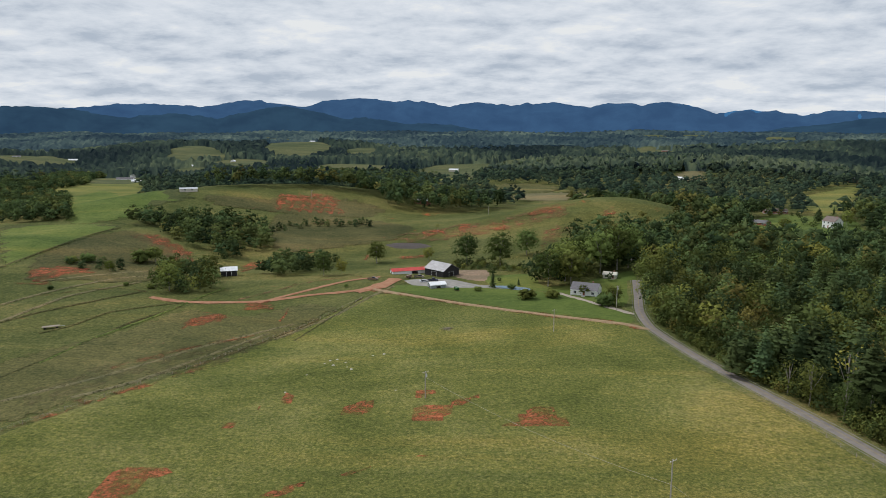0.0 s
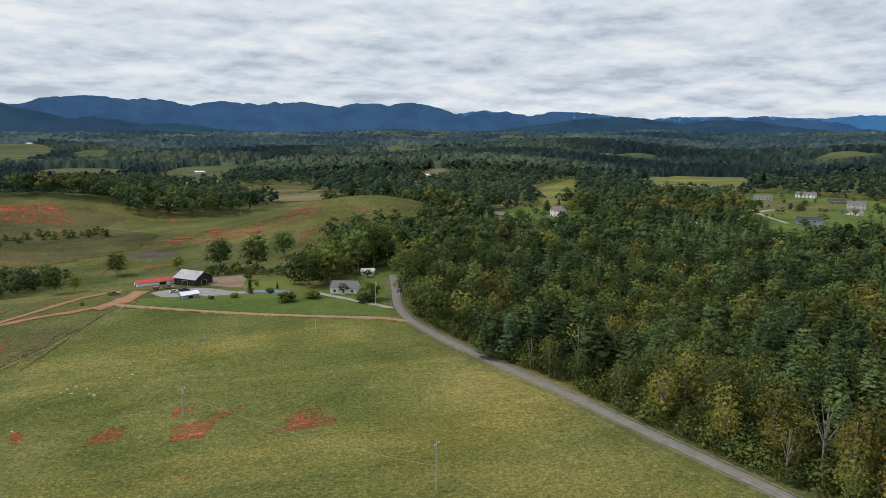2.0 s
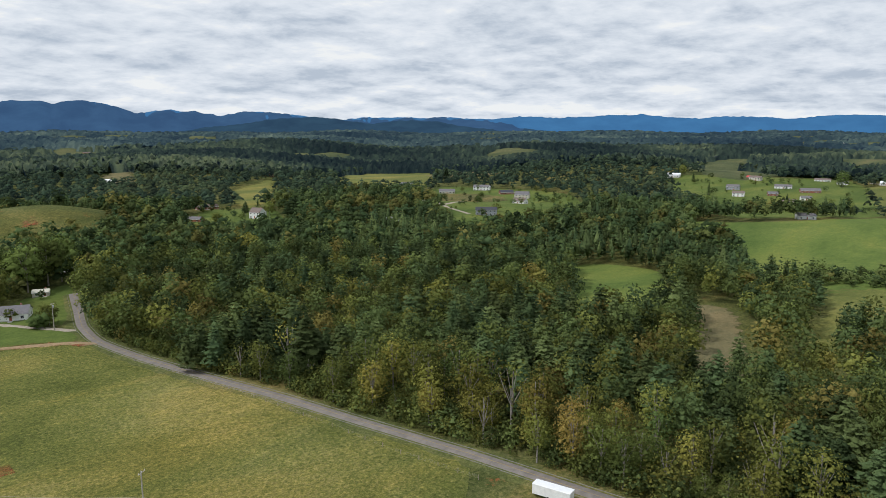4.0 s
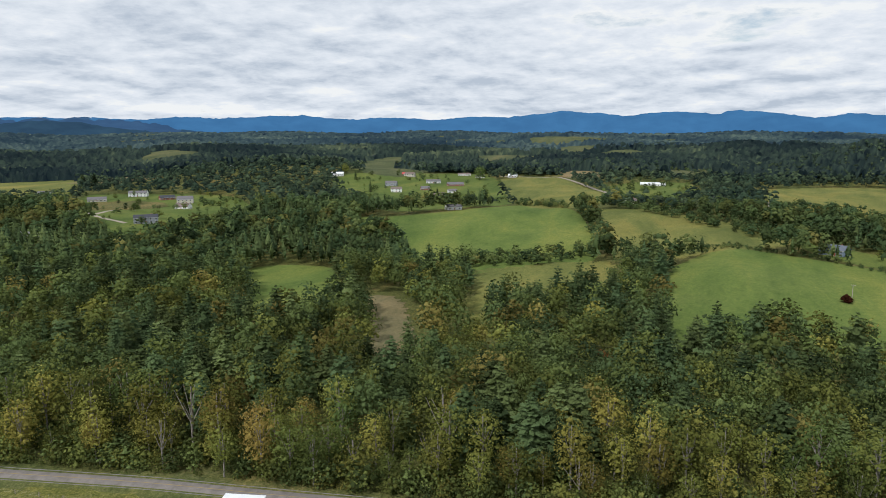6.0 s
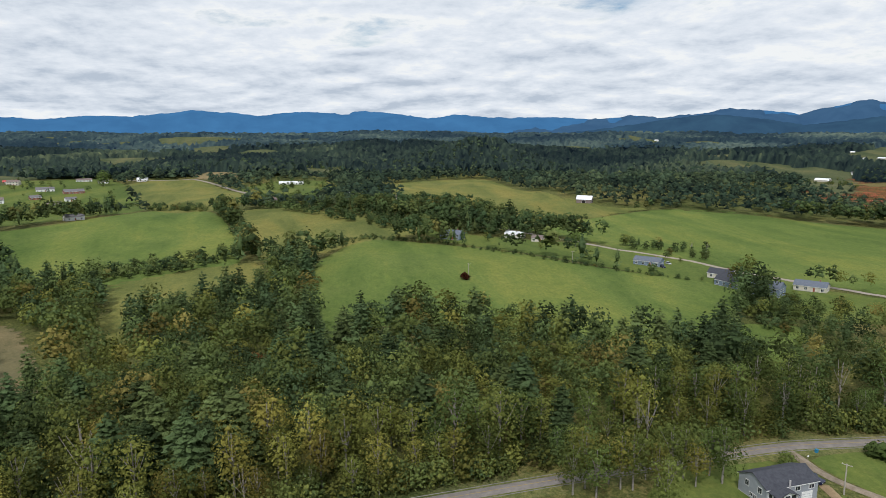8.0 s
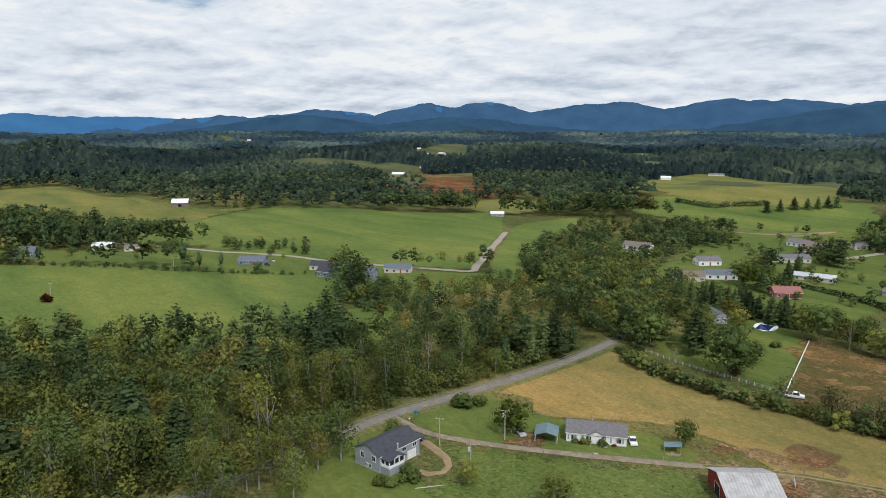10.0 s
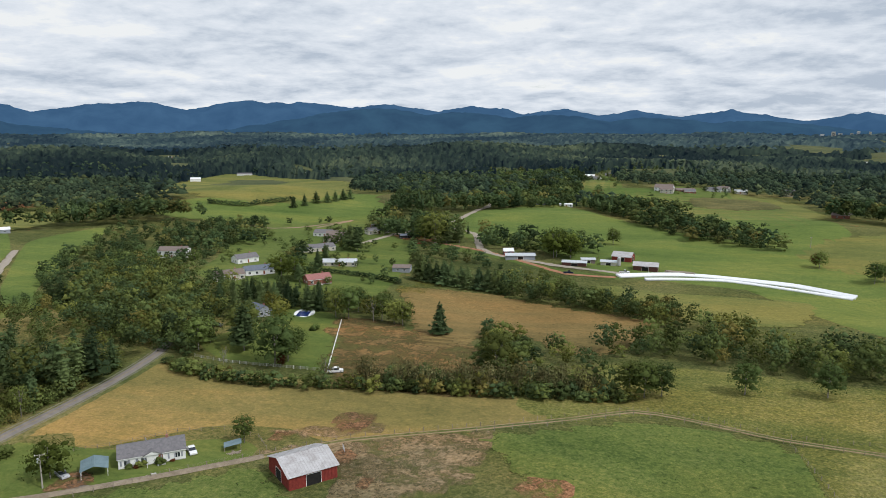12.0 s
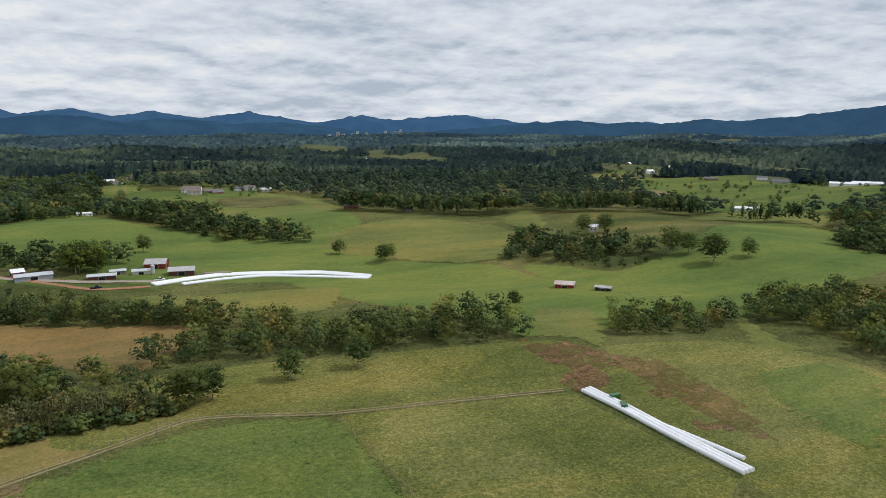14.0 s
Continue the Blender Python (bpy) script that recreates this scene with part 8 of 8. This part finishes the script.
barn(-20.8, -418.3, 173, 13.5, 9, 3.2, 1.6, "brown_boards", "tin", 1, "dark red barn with grey tin roof")
barn(54.0, -432.9, -167, 18, 8, 2.8, 1, "grey_siding", "palegrey_metal", 1, "long grey metal farm shed")
barn(63.2, -446.1, -162, 6, 6, 2.8, 1.4, "red_boards", "white_metal", 1, "small red shed with white roof")
barn(19.9, -420.4, -181, 14, 6, 2.2, 0.8, "brown_boards", "palegrey_metal", 1, "long low dark red shed with grey roof")
barn(145.8, -503.6, -150, 14, 7, 2.6, 0.8, "black_boards", "slate_shingle", 1, "long dark shed on red earth by the lane")
barn(12.5, -429.8, -170, 8, 5, 2.4, 0.7, "grey_boards", "palegrey_metal", 1, "small grey shed beside the dairy yard")
barn(0.2, -426.0, -184, 9, 5, 2.4, 0.8, "cream_siding", "palegrey_metal", 1, "low pale shed with grey roof")

# ---- poles and vehicles ----
pole(-5.4, 206.5, 8.9, 1)
pole(44.5, 276.0, 9.4, 0)
pole(48.9, 141.3, 12.0, 0)
pole(77.6, 308.8, 11.4, 1)
pole(115.9, -106.1, 8.1, 1)
pole(133.0, -110.8, 7.5, 0)
pole(124.3, -125.9, 8.5, 1)
pole(399.8, -137.4, 7.5, 0)
pole(363.0, -67.7, 7.5, 0)
pole(130.8, -699.6, 10.2, 0)
pole(169.9, -547.6, 9.2, 0)
pole(-130.7, -513.0, 7.5, 0)
pole(40.1, 620.8, 7.5, 0)
pole(-118.6, 640.6, 7.5, 0)
car("sedan", 101.7, -150.6, -226, "white")
car("truck", 139.7, -107.5, -148, "navy")
car("sedan", 124.1, -131.7, -207, "silver")
car("sedan", -10.0, 368.3, 22, "silver")
car("truck", -13.1, 381.4, -8, "tanwood")
car("truck", -5.5, 371.5, 1, "navy")
car("truck", 88.6, -214.8, -158, "white")
car("sedan", 156.8, -255.4, -158, "grey")
car("sedan", 124.7, -748.4, -171, "silver")
car("truck", 22.0, -397.1, -177, "navy")
car("truck", -8.6, -405.4, 174, "white")
car("truck", 387.2, -187.9, -176, "navy")
car("sedan", 396.8, -196.4, -176, "silver")
car("truck", -37.7, 373.6, -4, "rust")
car("sedan", 195.6, -338.0, -160, "silver")
car("sedan", 198.1, -351.9, -161, "white")

# ---- single trees ----
KINDS = {}


def tree_kind(kind, v):
    """Crown and stem meshes of a kind of tree, about 18 m high, made once for each variant."""
    if (kind, v) not in KINDS:
        if kind in ("round", "willow", "yellow", "red"):
            q = broadleaf(24, 70, 0.72, 18, 9.0 if kind == "willow" else 7.8, skirt=0.06, core=0.55)
        elif kind == "bare":
            q = broadleaf(14, 34, 0.7, 18, 6.5, 0.45, core=0)
        elif kind in ("edge", "gold"):
            q = broadleaf(20, 84, 0.54, 19, 5.2, 0.97 if kind == "edge" else 0.88, core=0.36, skirt=0.04)
        elif kind in ("bush", "redbush"):
            q = broadleaf(16, 18, 1.4, 15, 9)
        elif kind == "cone":
            q = conifer(20, 9, 18, 4.0, 3, spire=True)
        else:
            q = conifer(19, 10, 20, 6.4 if kind == "spruce" else 4.9, 5, spire=kind == "spruce")
        high = 15.5 if kind == "round" else 20 if kind in ("pine", "spruce") else 19 if kind in ("edge", "gold") else 15 if "bush" in kind else 18
        mat = {"willow": "leaf_willow", "yellow": "autumn_one", "red": "leaf_red", "redbush": "leaf_red", "bare": "autumn_one", "gold": "autumn_one", "cone": "needle_one", "pine": "needle_one", "spruce": "needle_one"}.get(kind, "leaf_one")
        cv, cq, ct, centres, solid, nrm = q
        if "bush" in kind:
            cv = cv - np.array([0, 0, 4.5])
        top = fast("crown", cv, cq, ct, M[mat], np.stack([solid] * 4, -1), normals=nrm)
        sv, sq = stems(high, centres)
        low = fast("trunk", sv, sq, None, M["bark"])
        meshes = top.data, low.data
        bpy.data.objects.remove(top), bpy.data.objects.remove(low)
        KINDS[kind, v] = (*meshes, high if "bush" not in kind else 11)
    return KINDS[kind, v]


ABOUT_TREE = {
    "round": "broad dark green deciduous tree with rounded crown", "willow": "wide light green tree with drooping crown", "yellow": "yellow-green tree turning in autumn", "red": "small garden tree with dark red leaves", "bare": "thin grey tree with few leaves",
    "edge": "tall green tree at the edge of the woods", "gold": "tall yellowing tree with pale bare limbs", "bush": "low rounded green shrub in the grass", "redbush": "dark red rounded bush in the field", "cone": "narrow dark evergreen standing on a lawn", "pine": "tall dark green pine with layered boughs", "spruce": "blue-green spruce with layered boughs",
}
count = 0


def tree(kind, x, y, high, group=""):
    global count
    count += 1
    crown, trunk, tall = tree_kind(kind, count % 3)
    name = "shrub" if "bush" in kind else "tree"
    base = thing(name, x, y, random.uniform(0, 360), ABOUT_TREE[kind], name, group, sink=0.1)
    base.scale = (high / tall * random.uniform(0.92, 1.12),) * 2 + (high / tall,)
    if "bush" not in kind:
        part("trunk", trunk, None, base)
    part("crown", crown, None, base)
    return base


tree("round", -43.0, 453.2, 14.1)
tree("round", 14.7, 435.3, 20.0)
tree("round", 34.3, 420.2, 20.7)
tree("round", 54.4, 455.1, 17.1)
tree("cone", 25.4, 354.9, 9.4)
tree("bush", 34.7, 352.1, 2.9)
tree("bush", 40.0, 330.9, 5.5)
tree("bare", -4.0, 534.5, 7.8)
tree("yellow", -9.6, 454.2, 9.7)
tree("cone", 39.2, 359.5, 4.2)
tree("bush", 74.1, 316.7, 6.4)
tree("bush", 17.2, 347.3, 2.9)
tree("round", 78.3, 318.3, 9.1)
tree("round", 65.6, 356.7, 17.7)
tree("round", 53.8, 355.7, 18.2)
tree("bush", 52.7, 332.7, 4.5)
tree("willow", 126.0, -130.2, 10.6)
tree("round", 91.7, -159.2, 7.4)
tree("bush", 148.3, -132.2, 4.2)
tree("bush", 145.7, -136.7, 3.5)
tree("yellow", 112.1, -102.2, 6.7)
tree("round", 92.3, -109.7, 8.1)
tree("bush", 143.8, -104.0, 3.5)
tree("spruce", 65.6, -269.9, 14.0)
tree("round", 111.3, -216.3, 18.2)
tree("bare", 128.3, -211.7, 7.9)
tree("red", 109.0, -216.6, 5.2)
tree("round", 35.2, -222.9, 15.6)
tree("yellow", 135.2, -268.0, 11.1)
tree("cone", 170.1, -280.5, 15.2)
tree("cone", 156.1, -268.8, 15.0)
tree("pine", 139.0, -250.7, 15.0)
tree("bare", 87.4, -204.0, 11.2)
tree("bare", 98.2, -282.5, 12.4)
tree("round", 120.9, -298.5, 10.5)
tree("bush", 115.5, -260.9, 2.8)
tree("round", -12.1, -215.8, 11.9)
tree("round", -7.5, -217.5, 11.0)
tree("round", -17.3, -218.1, 10.2)
tree("round", -42.8, -226.6, 11.0)
tree("round", -66.9, -228.6, 11.2)
tree("round", 109.1, -221.8, 10.4)
tree("round", 136.4, -239.5, 14.8)
tree("yellow", 144.6, -280.4, 11.3)
tree("bare", 130.5, -216.8, 7.1)
tree("cone", 185.3, -308.6, 12.6)
tree("cone", 166.1, -285.6, 14.8)
tree("cone", 162.7, -292.4, 13.5)
tree("bush", 116.1, -259.0, 1.9)
tree("pine", 159.7, -341.6, 11.0)
tree("pine", 157.8, -317.7, 9.8)
tree("pine", 137.1, -314.9, 9.6)
tree("round", 265.2, -365.2, 10.3)
tree("round", 239.3, -369.1, 9.5)
tree("spruce", 165.6, -380.2, 11.4)
tree("round", -120.8, -451.4, 10.2)
tree("round", -146.9, -425.7, 10.7)
tree("willow", 32.2, -443.6, 17.9)
tree("willow", 23.3, -440.1, 15.6)
tree("round", -299.2, -340.3, 16.9)
tree("round", -309.0, -334.9, 14.0)
tree("round", -306.9, -311.9, 18.0)
tree("round", -333.8, -311.3, 11.6)
tree("red", -119.1, -453.7, 9.1)
tree("round", -140.7, -421.2, 12.3)
tree("round", -2.2, -500.5, 11.3)
tree("willow", 33.8, -439.8, 19.2)
tree("willow", 23.9, -444.2, 17.0)
tree("round", -308.7, -445.9, 14.6)
tree("round", -320.9, -436.5, 14.5)
tree("round", -154.1, -275.0, 7.9)
tree("round", 718.5, -113.4, 9.2)
tree("pine", 815.3, -31.9, 13.0)
tree("pine", 800.3, -45.4, 15.3)
tree("pine", 814.1, -56.5, 13.0)
tree("redbush", 358.1, -65.0, 3.6)
tree("cone", 459.1, -204.8, 6.1)
tree("round", 457.5, -158.9, 9.8)
tree("yellow", 280.5, -85.6, 5.8)
tree("round", 713.6, 104.9, 10.2)
tree("cone", 791.9, 383.7, 16.2)
tree("cone", 756.5, 282.6, 13.2)
tree("round", 937.8, 495.5, 14.6)
tree("cone", 910.4, 464.2, 12.8)
tree("round", 1001.1, 306.4, 20.4)
tree("round", 458.6, -194.8, 8.3)
tree("bare", 428.3, -238.4, 9.3)
tree("bare", 435.1, -231.3, 8.7)
tree("pine", 303.7, 570.5, 13.3)
tree("round", 313.7, 547.3, 12.0)
tree("round", 258.6, 533.1, 10.4)
tree("round", 618.3, 677.5, 9.4)
tree("round", 497.4, 472.9, 7.9)
tree("round", 590.3, 555.6, 6.9)
tree("pine", 701.2, 748.9, 19.4)
tree("pine", 712.9, 741.4, 19.3)
tree("bush", -217.2, 408.5, 4.6)
tree("bush", -210.8, 414.7, 6.0)
tree("willow", -189.4, 396.0, 7.1)
tree("bush", -184.9, 429.4, 9.0)
tree("round", -178.5, 433.4, 10.5)
tree("yellow", -57.1, 393.0, 9.7)
tree("round", -66.6, 389.4, 12.8)
tree("round", -136.7, 346.6, 14.2)
tree("bush", -163.3, 357.5, 2.3)
tree("bush", -148.5, 352.1, 2.9)
tree("bush", -195.5, 345.1, 2.3)
tree("bush", -49.5, 354.8, 1.8)
tree("edge", 131.1, -67.6, 15.5)
for q in range(13):
    a, r = math.radians(109.6 + 0.98 * q), 151 + 1.35 * q + 3 * math.sin(q * 2.4)
    tree(("edge", "gold", "edge")[q % 3], r * math.sin(a), r * math.cos(a), 15.0 + 2.5 * math.sin(q * 1.7), "trees on the field side of the road")
tree("round", 144.4, -104.5, 5.1)
tree("round", 64.4, 366.9, 21.2)
tree("round", 80.5, 396.0, 20.1)
tree("round", 86.0, 381.5, 21.9)
tree("round", 96.8, 387.7, 24.1)
tree("round", 104.2, 392.0, 23.1)
tree("pine", 130.0, -228.9, 18.4)
tree("spruce", 156.8, -293.2, 12.7)
tree("spruce", 149.7, -293.5, 12.5)
tree("spruce", 143.2, -293.1, 12.4)
tree("spruce", 132.1, -291.5, 12.6)
tree("spruce", 127.0, -293.3, 12.3)
tree("round", 115.6, -283.2, 12.7)
tree("round", 110.2, -284.4, 14.5)
tree("round", 111.4, -300.0, 11.1)
tree("round", 95.7, -286.9, 11.8)
tree("round", 88.4, -281.7, 10.5)
tree("round", 84.3, -280.4, 10.6)
tree("round", 112.0, -235.3, 7.7)
tree("willow", 173.3, -348.1, 14.3)
tree("willow", 164.7, -347.4, 13.7)
tree("pine", 171.6, -450.4, 17.3)
tree("pine", 164.2, -442.7, 16.2)
tree("round", 128.1, -482.3, 18.2)
tree("round", 119.1, -475.9, 22.3)
tree("pine", 111.5, -480.6, 16.6)
tree("pine", 103.8, -485.9, 15.2)
tree("cone", 104.9, -522.9, 8.3)
tree("spruce", 166.8, -394.0, 12.7)
tree("round", 146.9, -225.7, 12.5)
tree("pine", 147.6, -234.9, 9.3)
tree("round", 155.2, -228.2, 9.8)
tree("bush", 125.9, -86.9, 2.4)
tree("bush", 123.6, -88.4, 2.4)
tree("bush", 123.6, -91.9, 2.0)

# the edge of the near woods, tree by tree
x, y, is_pine, grow = NEAR
road = np.array([tuple(p) for p in smoothed(ROAD, False, 5.0)])
gap = np.min(np.hypot(x[:, None] - road[None, :, 0], y[:, None] - road[None, :, 1]), axis=1)
order = np.argsort(gap)
chosen, rest = order[:190], order[190:]
for q in chosen:
    turned = noise.noise((x[q] / 45, y[q] / 45, 9.0))
    kind = "pine" if is_pine[q] and gap[q] > 16 else "gold" if turned + random.uniform(-0.3, 0.3) > -0.08 and -105 < y[q] < 165 else "edge"
    if random.random() < 0.07:
        kind = "bare"
    if gap[q] > 6.0:
        tree(kind, float(x[q]), float(y[q]), 19.0 * grow[q] * (0.8 if gap[q] < 14 else 1.0), "trees at the wood edge")
BROAD_N = [broadleaf(15, 50, 0.72, 18, 5.2, core=0.4, skirt=0.1) for _ in range(5)]
PINE_N = [conifer(15, 9, tufts=4) for _ in range(4)]
s = rest[~is_pine[rest]]
st = np.array([noise.noise((p / 70, q / 70, 3.0)) for p, q in zip(x[s], y[s])])
forest("broadleaf_wood", BROAD_N, x[s], y[s], grow[s], np.clip(0.5 + 0.6 * st + rng.normal(0, 0.32, len(s)), 0, 1), M["leaf"], "dense green broadleaf wood with yellowing crowns")
s = rest[is_pine[rest]]
forest("pine_wood", PINE_N, x[s], y[s], grow[s], rng.random(len(s)), M["needle"], "dense dark green pine wood")
# low growth under the wood edge
bx, by = [], []
for p, q in zip(road[:-1], road[1:]):
    d = (q - p) / np.linalg.norm(q - p)
    for k in range(11):
        w = 5.8 + 18.0 * rng.random() ** 1.6
        c = p + (q - p) * rng.random() + np.array([-d[1], d[0]]) * w
        bx.append(c[0]), by.append(c[1])
bx, by = np.array(bx), np.array(by)
some = (by < 300) & (by > -205)
UNDER = [broadleaf(8, 19, 1.35, 15, 7.0, core=0.42, skirt=0.0) for _ in range(4)]
forest("undergrowth", UNDER, bx[some], by[some], rng.uniform(0.18, 0.62, some.sum()), np.clip(rng.normal(0.6, 0.2, some.sum()), 0, 1), M["leaf"], "tangled green undergrowth along the wood edge", sink=1.2)

# belts and hedges
SMALL = [broadleaf(9, 19, 1.25, 18, w, skirt=0.08, core=0.6) for w in (6.8, 5.6, 7.4, 6.2, 5.2)]
def sapling():
    """A thin tree: a few loose tufts of leaves on a bare stem and limbs."""
    v, q, t, c, solid, nrm = broadleaf(9, 16, 1.2, 18, 4.4, 0.75, core=0, skirt=0.15)
    sv, sq = stems(18, c, 0.26)
    side = unit(sv * np.array([1, 1, 0]) + np.array([0, 0, 0.3]))
    return np.concatenate([v, sv]), np.concatenate([q, sq + len(v)]), t, c, np.concatenate([solid, np.ones(len(sv))]), np.concatenate([nrm, side])


THIN = [sapling() for _ in range(4)]
PINES = [conifer(14, 10, 18, 7.0, 3, spire=True) for _ in range(3)]
SMALL_B = [broadleaf(8, 9, 2.1, 18, w, skirt=0.06, small=1.15, core=0.75) for w in (7.0, 5.6, 7.6, 6.2)]
HEDGE = [broadleaf(8, 20, 1.6, 18, 9.5, skirt=0.02, core=0.75) for _ in range(3)]
for high, space, poly, *sort in BELTS:
    sort = sort[0] if sort else ""
    p = np.array(poly)
    far_off = np.hypot(*p.mean(0)) > 420
    space *= 1.5 if far_off else 1.12
    xs, ys = np.meshgrid(np.arange(p[:, 0].min(), p[:, 0].max(), space), np.arange(p[:, 1].min(), p[:, 1].max(), space))
    xs, ys = xs.ravel() + rng.uniform(-0.5, 0.5, xs.size) * space, ys.ravel() + rng.uniform(-0.5, 0.5, ys.size) * space
    s = inside(xs, ys, poly)
    xs, ys = xs[s], ys[s]
    if sort in ("pines", "clipped"):
        row = smoothed(poly[:len(poly) // 2], False, space)
        xs, ys = np.array([q.x for q in row]) + rng.normal(0, 0.12, len(row)) * space, np.array([q.y for q in row]) + rng.normal(0, 0.12, len(row)) * space
    if len(xs) < 1:
        continue
    size = high / 18 * (rng.uniform(0.9, 1.08, len(xs)) if sort in ("clipped", "pines") else rng.uniform(0.6, 1.3, len(xs)))
    tint = np.clip(0.46 + rng.normal(0, 0.3, len(xs)), 0, 1)
    low = high < 8
    if sort:
        kinds, mat, label = {"thin": (THIN, "leaf_grey", "thin grey saplings losing their leaves beside the hedge"), "pines": (PINES, "needle", "row of dark green planted pines"), "clipped": (HEDGE, "needle_hedge", "long dark clipped evergreen hedge")}[sort]
        forest("saplings" if sort == "thin" else "pine_row" if sort == "pines" else "hedge", kinds, xs, ys, size, tint, M[mat], label, sink=0.05 * high)
        continue
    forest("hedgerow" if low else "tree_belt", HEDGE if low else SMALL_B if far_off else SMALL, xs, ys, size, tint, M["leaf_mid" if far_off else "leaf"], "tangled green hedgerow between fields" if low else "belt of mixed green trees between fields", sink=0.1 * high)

# ---- scattered farms far off ----
seedy = np.random.default_rng(21)
for q in range(210):
    a, r = math.radians(seedy.uniform(*SEEN)), seedy.uniform(1150, 3300)
    x, y = r * math.sin(a), r * math.cos(a)
    if inside(np.array([x]), np.array([y]), FIELDS[0])[0]:
        continue
    house(x, y, seedy.uniform(0, 180), seedy.uniform(13, 22), seedy.uniform(8, 11), seedy.uniform(3, 5.5), seedy.uniform(1.6, 3), ("white_siding", "white_siding", "cream_siding", "brick")[q % 4], ("white_metal", "grey_shingle", "white_metal", "brown_shingle")[q % 4 if q % 3 else 0], 0, "pale far-off house in a clearing among woods")

# ---- trees on the lawns among the houses ----
gx, gy = [], []
for kind, poly in LAWNS:
    p = np.array(poly)
    size = abs(np.dot(p[:, 0], np.roll(p[:, 1], 1)) - np.dot(p[:, 1], np.roll(p[:, 0], 1))) / 2
    if np.hypot(*p.mean(0)) < 330 or np.hypot(*p.mean(0)) > 1250:
        continue
    n = int(min(80, size / 480))
    x, y = seedy.uniform(p[:, 0].min(), p[:, 0].max(), n * 2), seedy.uniform(p[:, 1].min(), p[:, 1].max(), n * 2)
    s = inside(x, y, poly)
    gx += list(x[s])
    gy += list(y[s])
gx, gy = np.array(gx), np.array(gy)
forest("garden_trees", SMALL_B, gx, gy, seedy.uniform(0.18, 0.55, len(gx)), np.clip(seedy.normal(0.35, 0.2, len(gx)), 0, 1), M["leaf"], "green trees scattered on lawns among the houses")

for q, (x, y) in enumerate(SHRUBS):
    tree("redbush" if q in (1, 4) else "bush", x, y, (1.6, 1.1, 2.0, 2.1, 0.9, 1.2)[q], "foundation shrubs")
for dx, dy in ((-3, 6), (-1, 7.5), (1.5, 7.0)):
    tree("bush", 125 + dx, -97 - dy + 9, 2.4, "foundation shrubs")

# ---- a town far off on the plain ----
for q in range(11):
    a, r = math.radians((194.4, 195.1, 195.5, 196.2, 196.6, 197.3, 198.8, 199.6, 200.0, 201.2, 201.7)[q]), 3550 + 22 * q
    w, tall = seedy.uniform(7, 18), seedy.uniform(6, 20)
    x, y = r * math.sin(a), r * math.cos(a)
    block = thing("office_building", x, y, -math.degrees(a), "pale far-off town building above the trees", "building", "far town", sink=0.0)
    part("wall", Shape().box(-w / 2, -9, -8, w / 2, 9, tall + 14), B[("white_siding", "cream_siding")[q % 2]], block)
    part("roof", Shape().box(-w / 2 - 0.5, -9.5, tall + 14, w / 2 + 0.5, 9.5, tall + 15), B["concrete"], block)
    for z in np.arange(16, tall + 11, 5.0):
        part("window_band", Shape().box(-w / 2 + 2, -9.2, z, w / 2 - 2, -9.02, z + 2), B["glass"], block)
# silo and timber stack of the dairy
silo = thing("silo", *SILO[0], 0, "small grey metal feed silo beside the barn", "silo")
part("tank", Shape().tube((0, 0, 0.8), (0, 0, 5.2), 1.1, 1.1, 14), B["tin"], silo)
part("cone", Shape().tube((0, 0, 5.2), (0, 0, 6.0), 1.15, 0.2, 14), B["palegrey_metal"], silo)
for q in range(4):
    part("leg", Shape().box(0.8 * math.cos(q * 1.57) - 0.06, 0.8 * math.sin(q * 1.57) - 0.06, -0.3, 0.8 * math.cos(q * 1.57) + 0.06, 0.8 * math.sin(q * 1.57) + 0.06, 0.9), B["steel"], silo)
stack = thing("timber_stack", *STACK[0], -10, "low stack of brown boards beside the bales", "timber")
for q in range(24):
    part("plank", shared(("plank",), lambda: Shape().box(-7, -0.35, 0, 7, 0.35, 0.3), B["wood"]), None, stack).matrix_basis = pose(random.uniform(-1.5, 1.5), (q % 6) * 0.8, 0.31 * (q // 6), 0, 0, random.uniform(-3, 3))
wagon = thing("flat_wagon", *WAGON[0], 25, "empty flat hay wagon standing in the pasture", "wagon")
part("bed", Shape().box(-3.2, -1.2, 0.8, 3.2, 1.2, 0.95), B["wood"], wagon)
for qx in (-2.2, 2.2):
    for qy in (-1.0, 1.0):
        part("wheel", shared(("wagon_wheel",), lambda: Shape().tube((0, -0.1, 0), (0, 0.1, 0), 0.4, 0.4, 12), B["rubber"]), None, wagon).matrix_basis = pose(qx, qy, 0.4)
part("drawbar", Shape().box(3.2, -0.08, 0.5, 5.0, 0.08, 0.65), B["steel"], wagon)
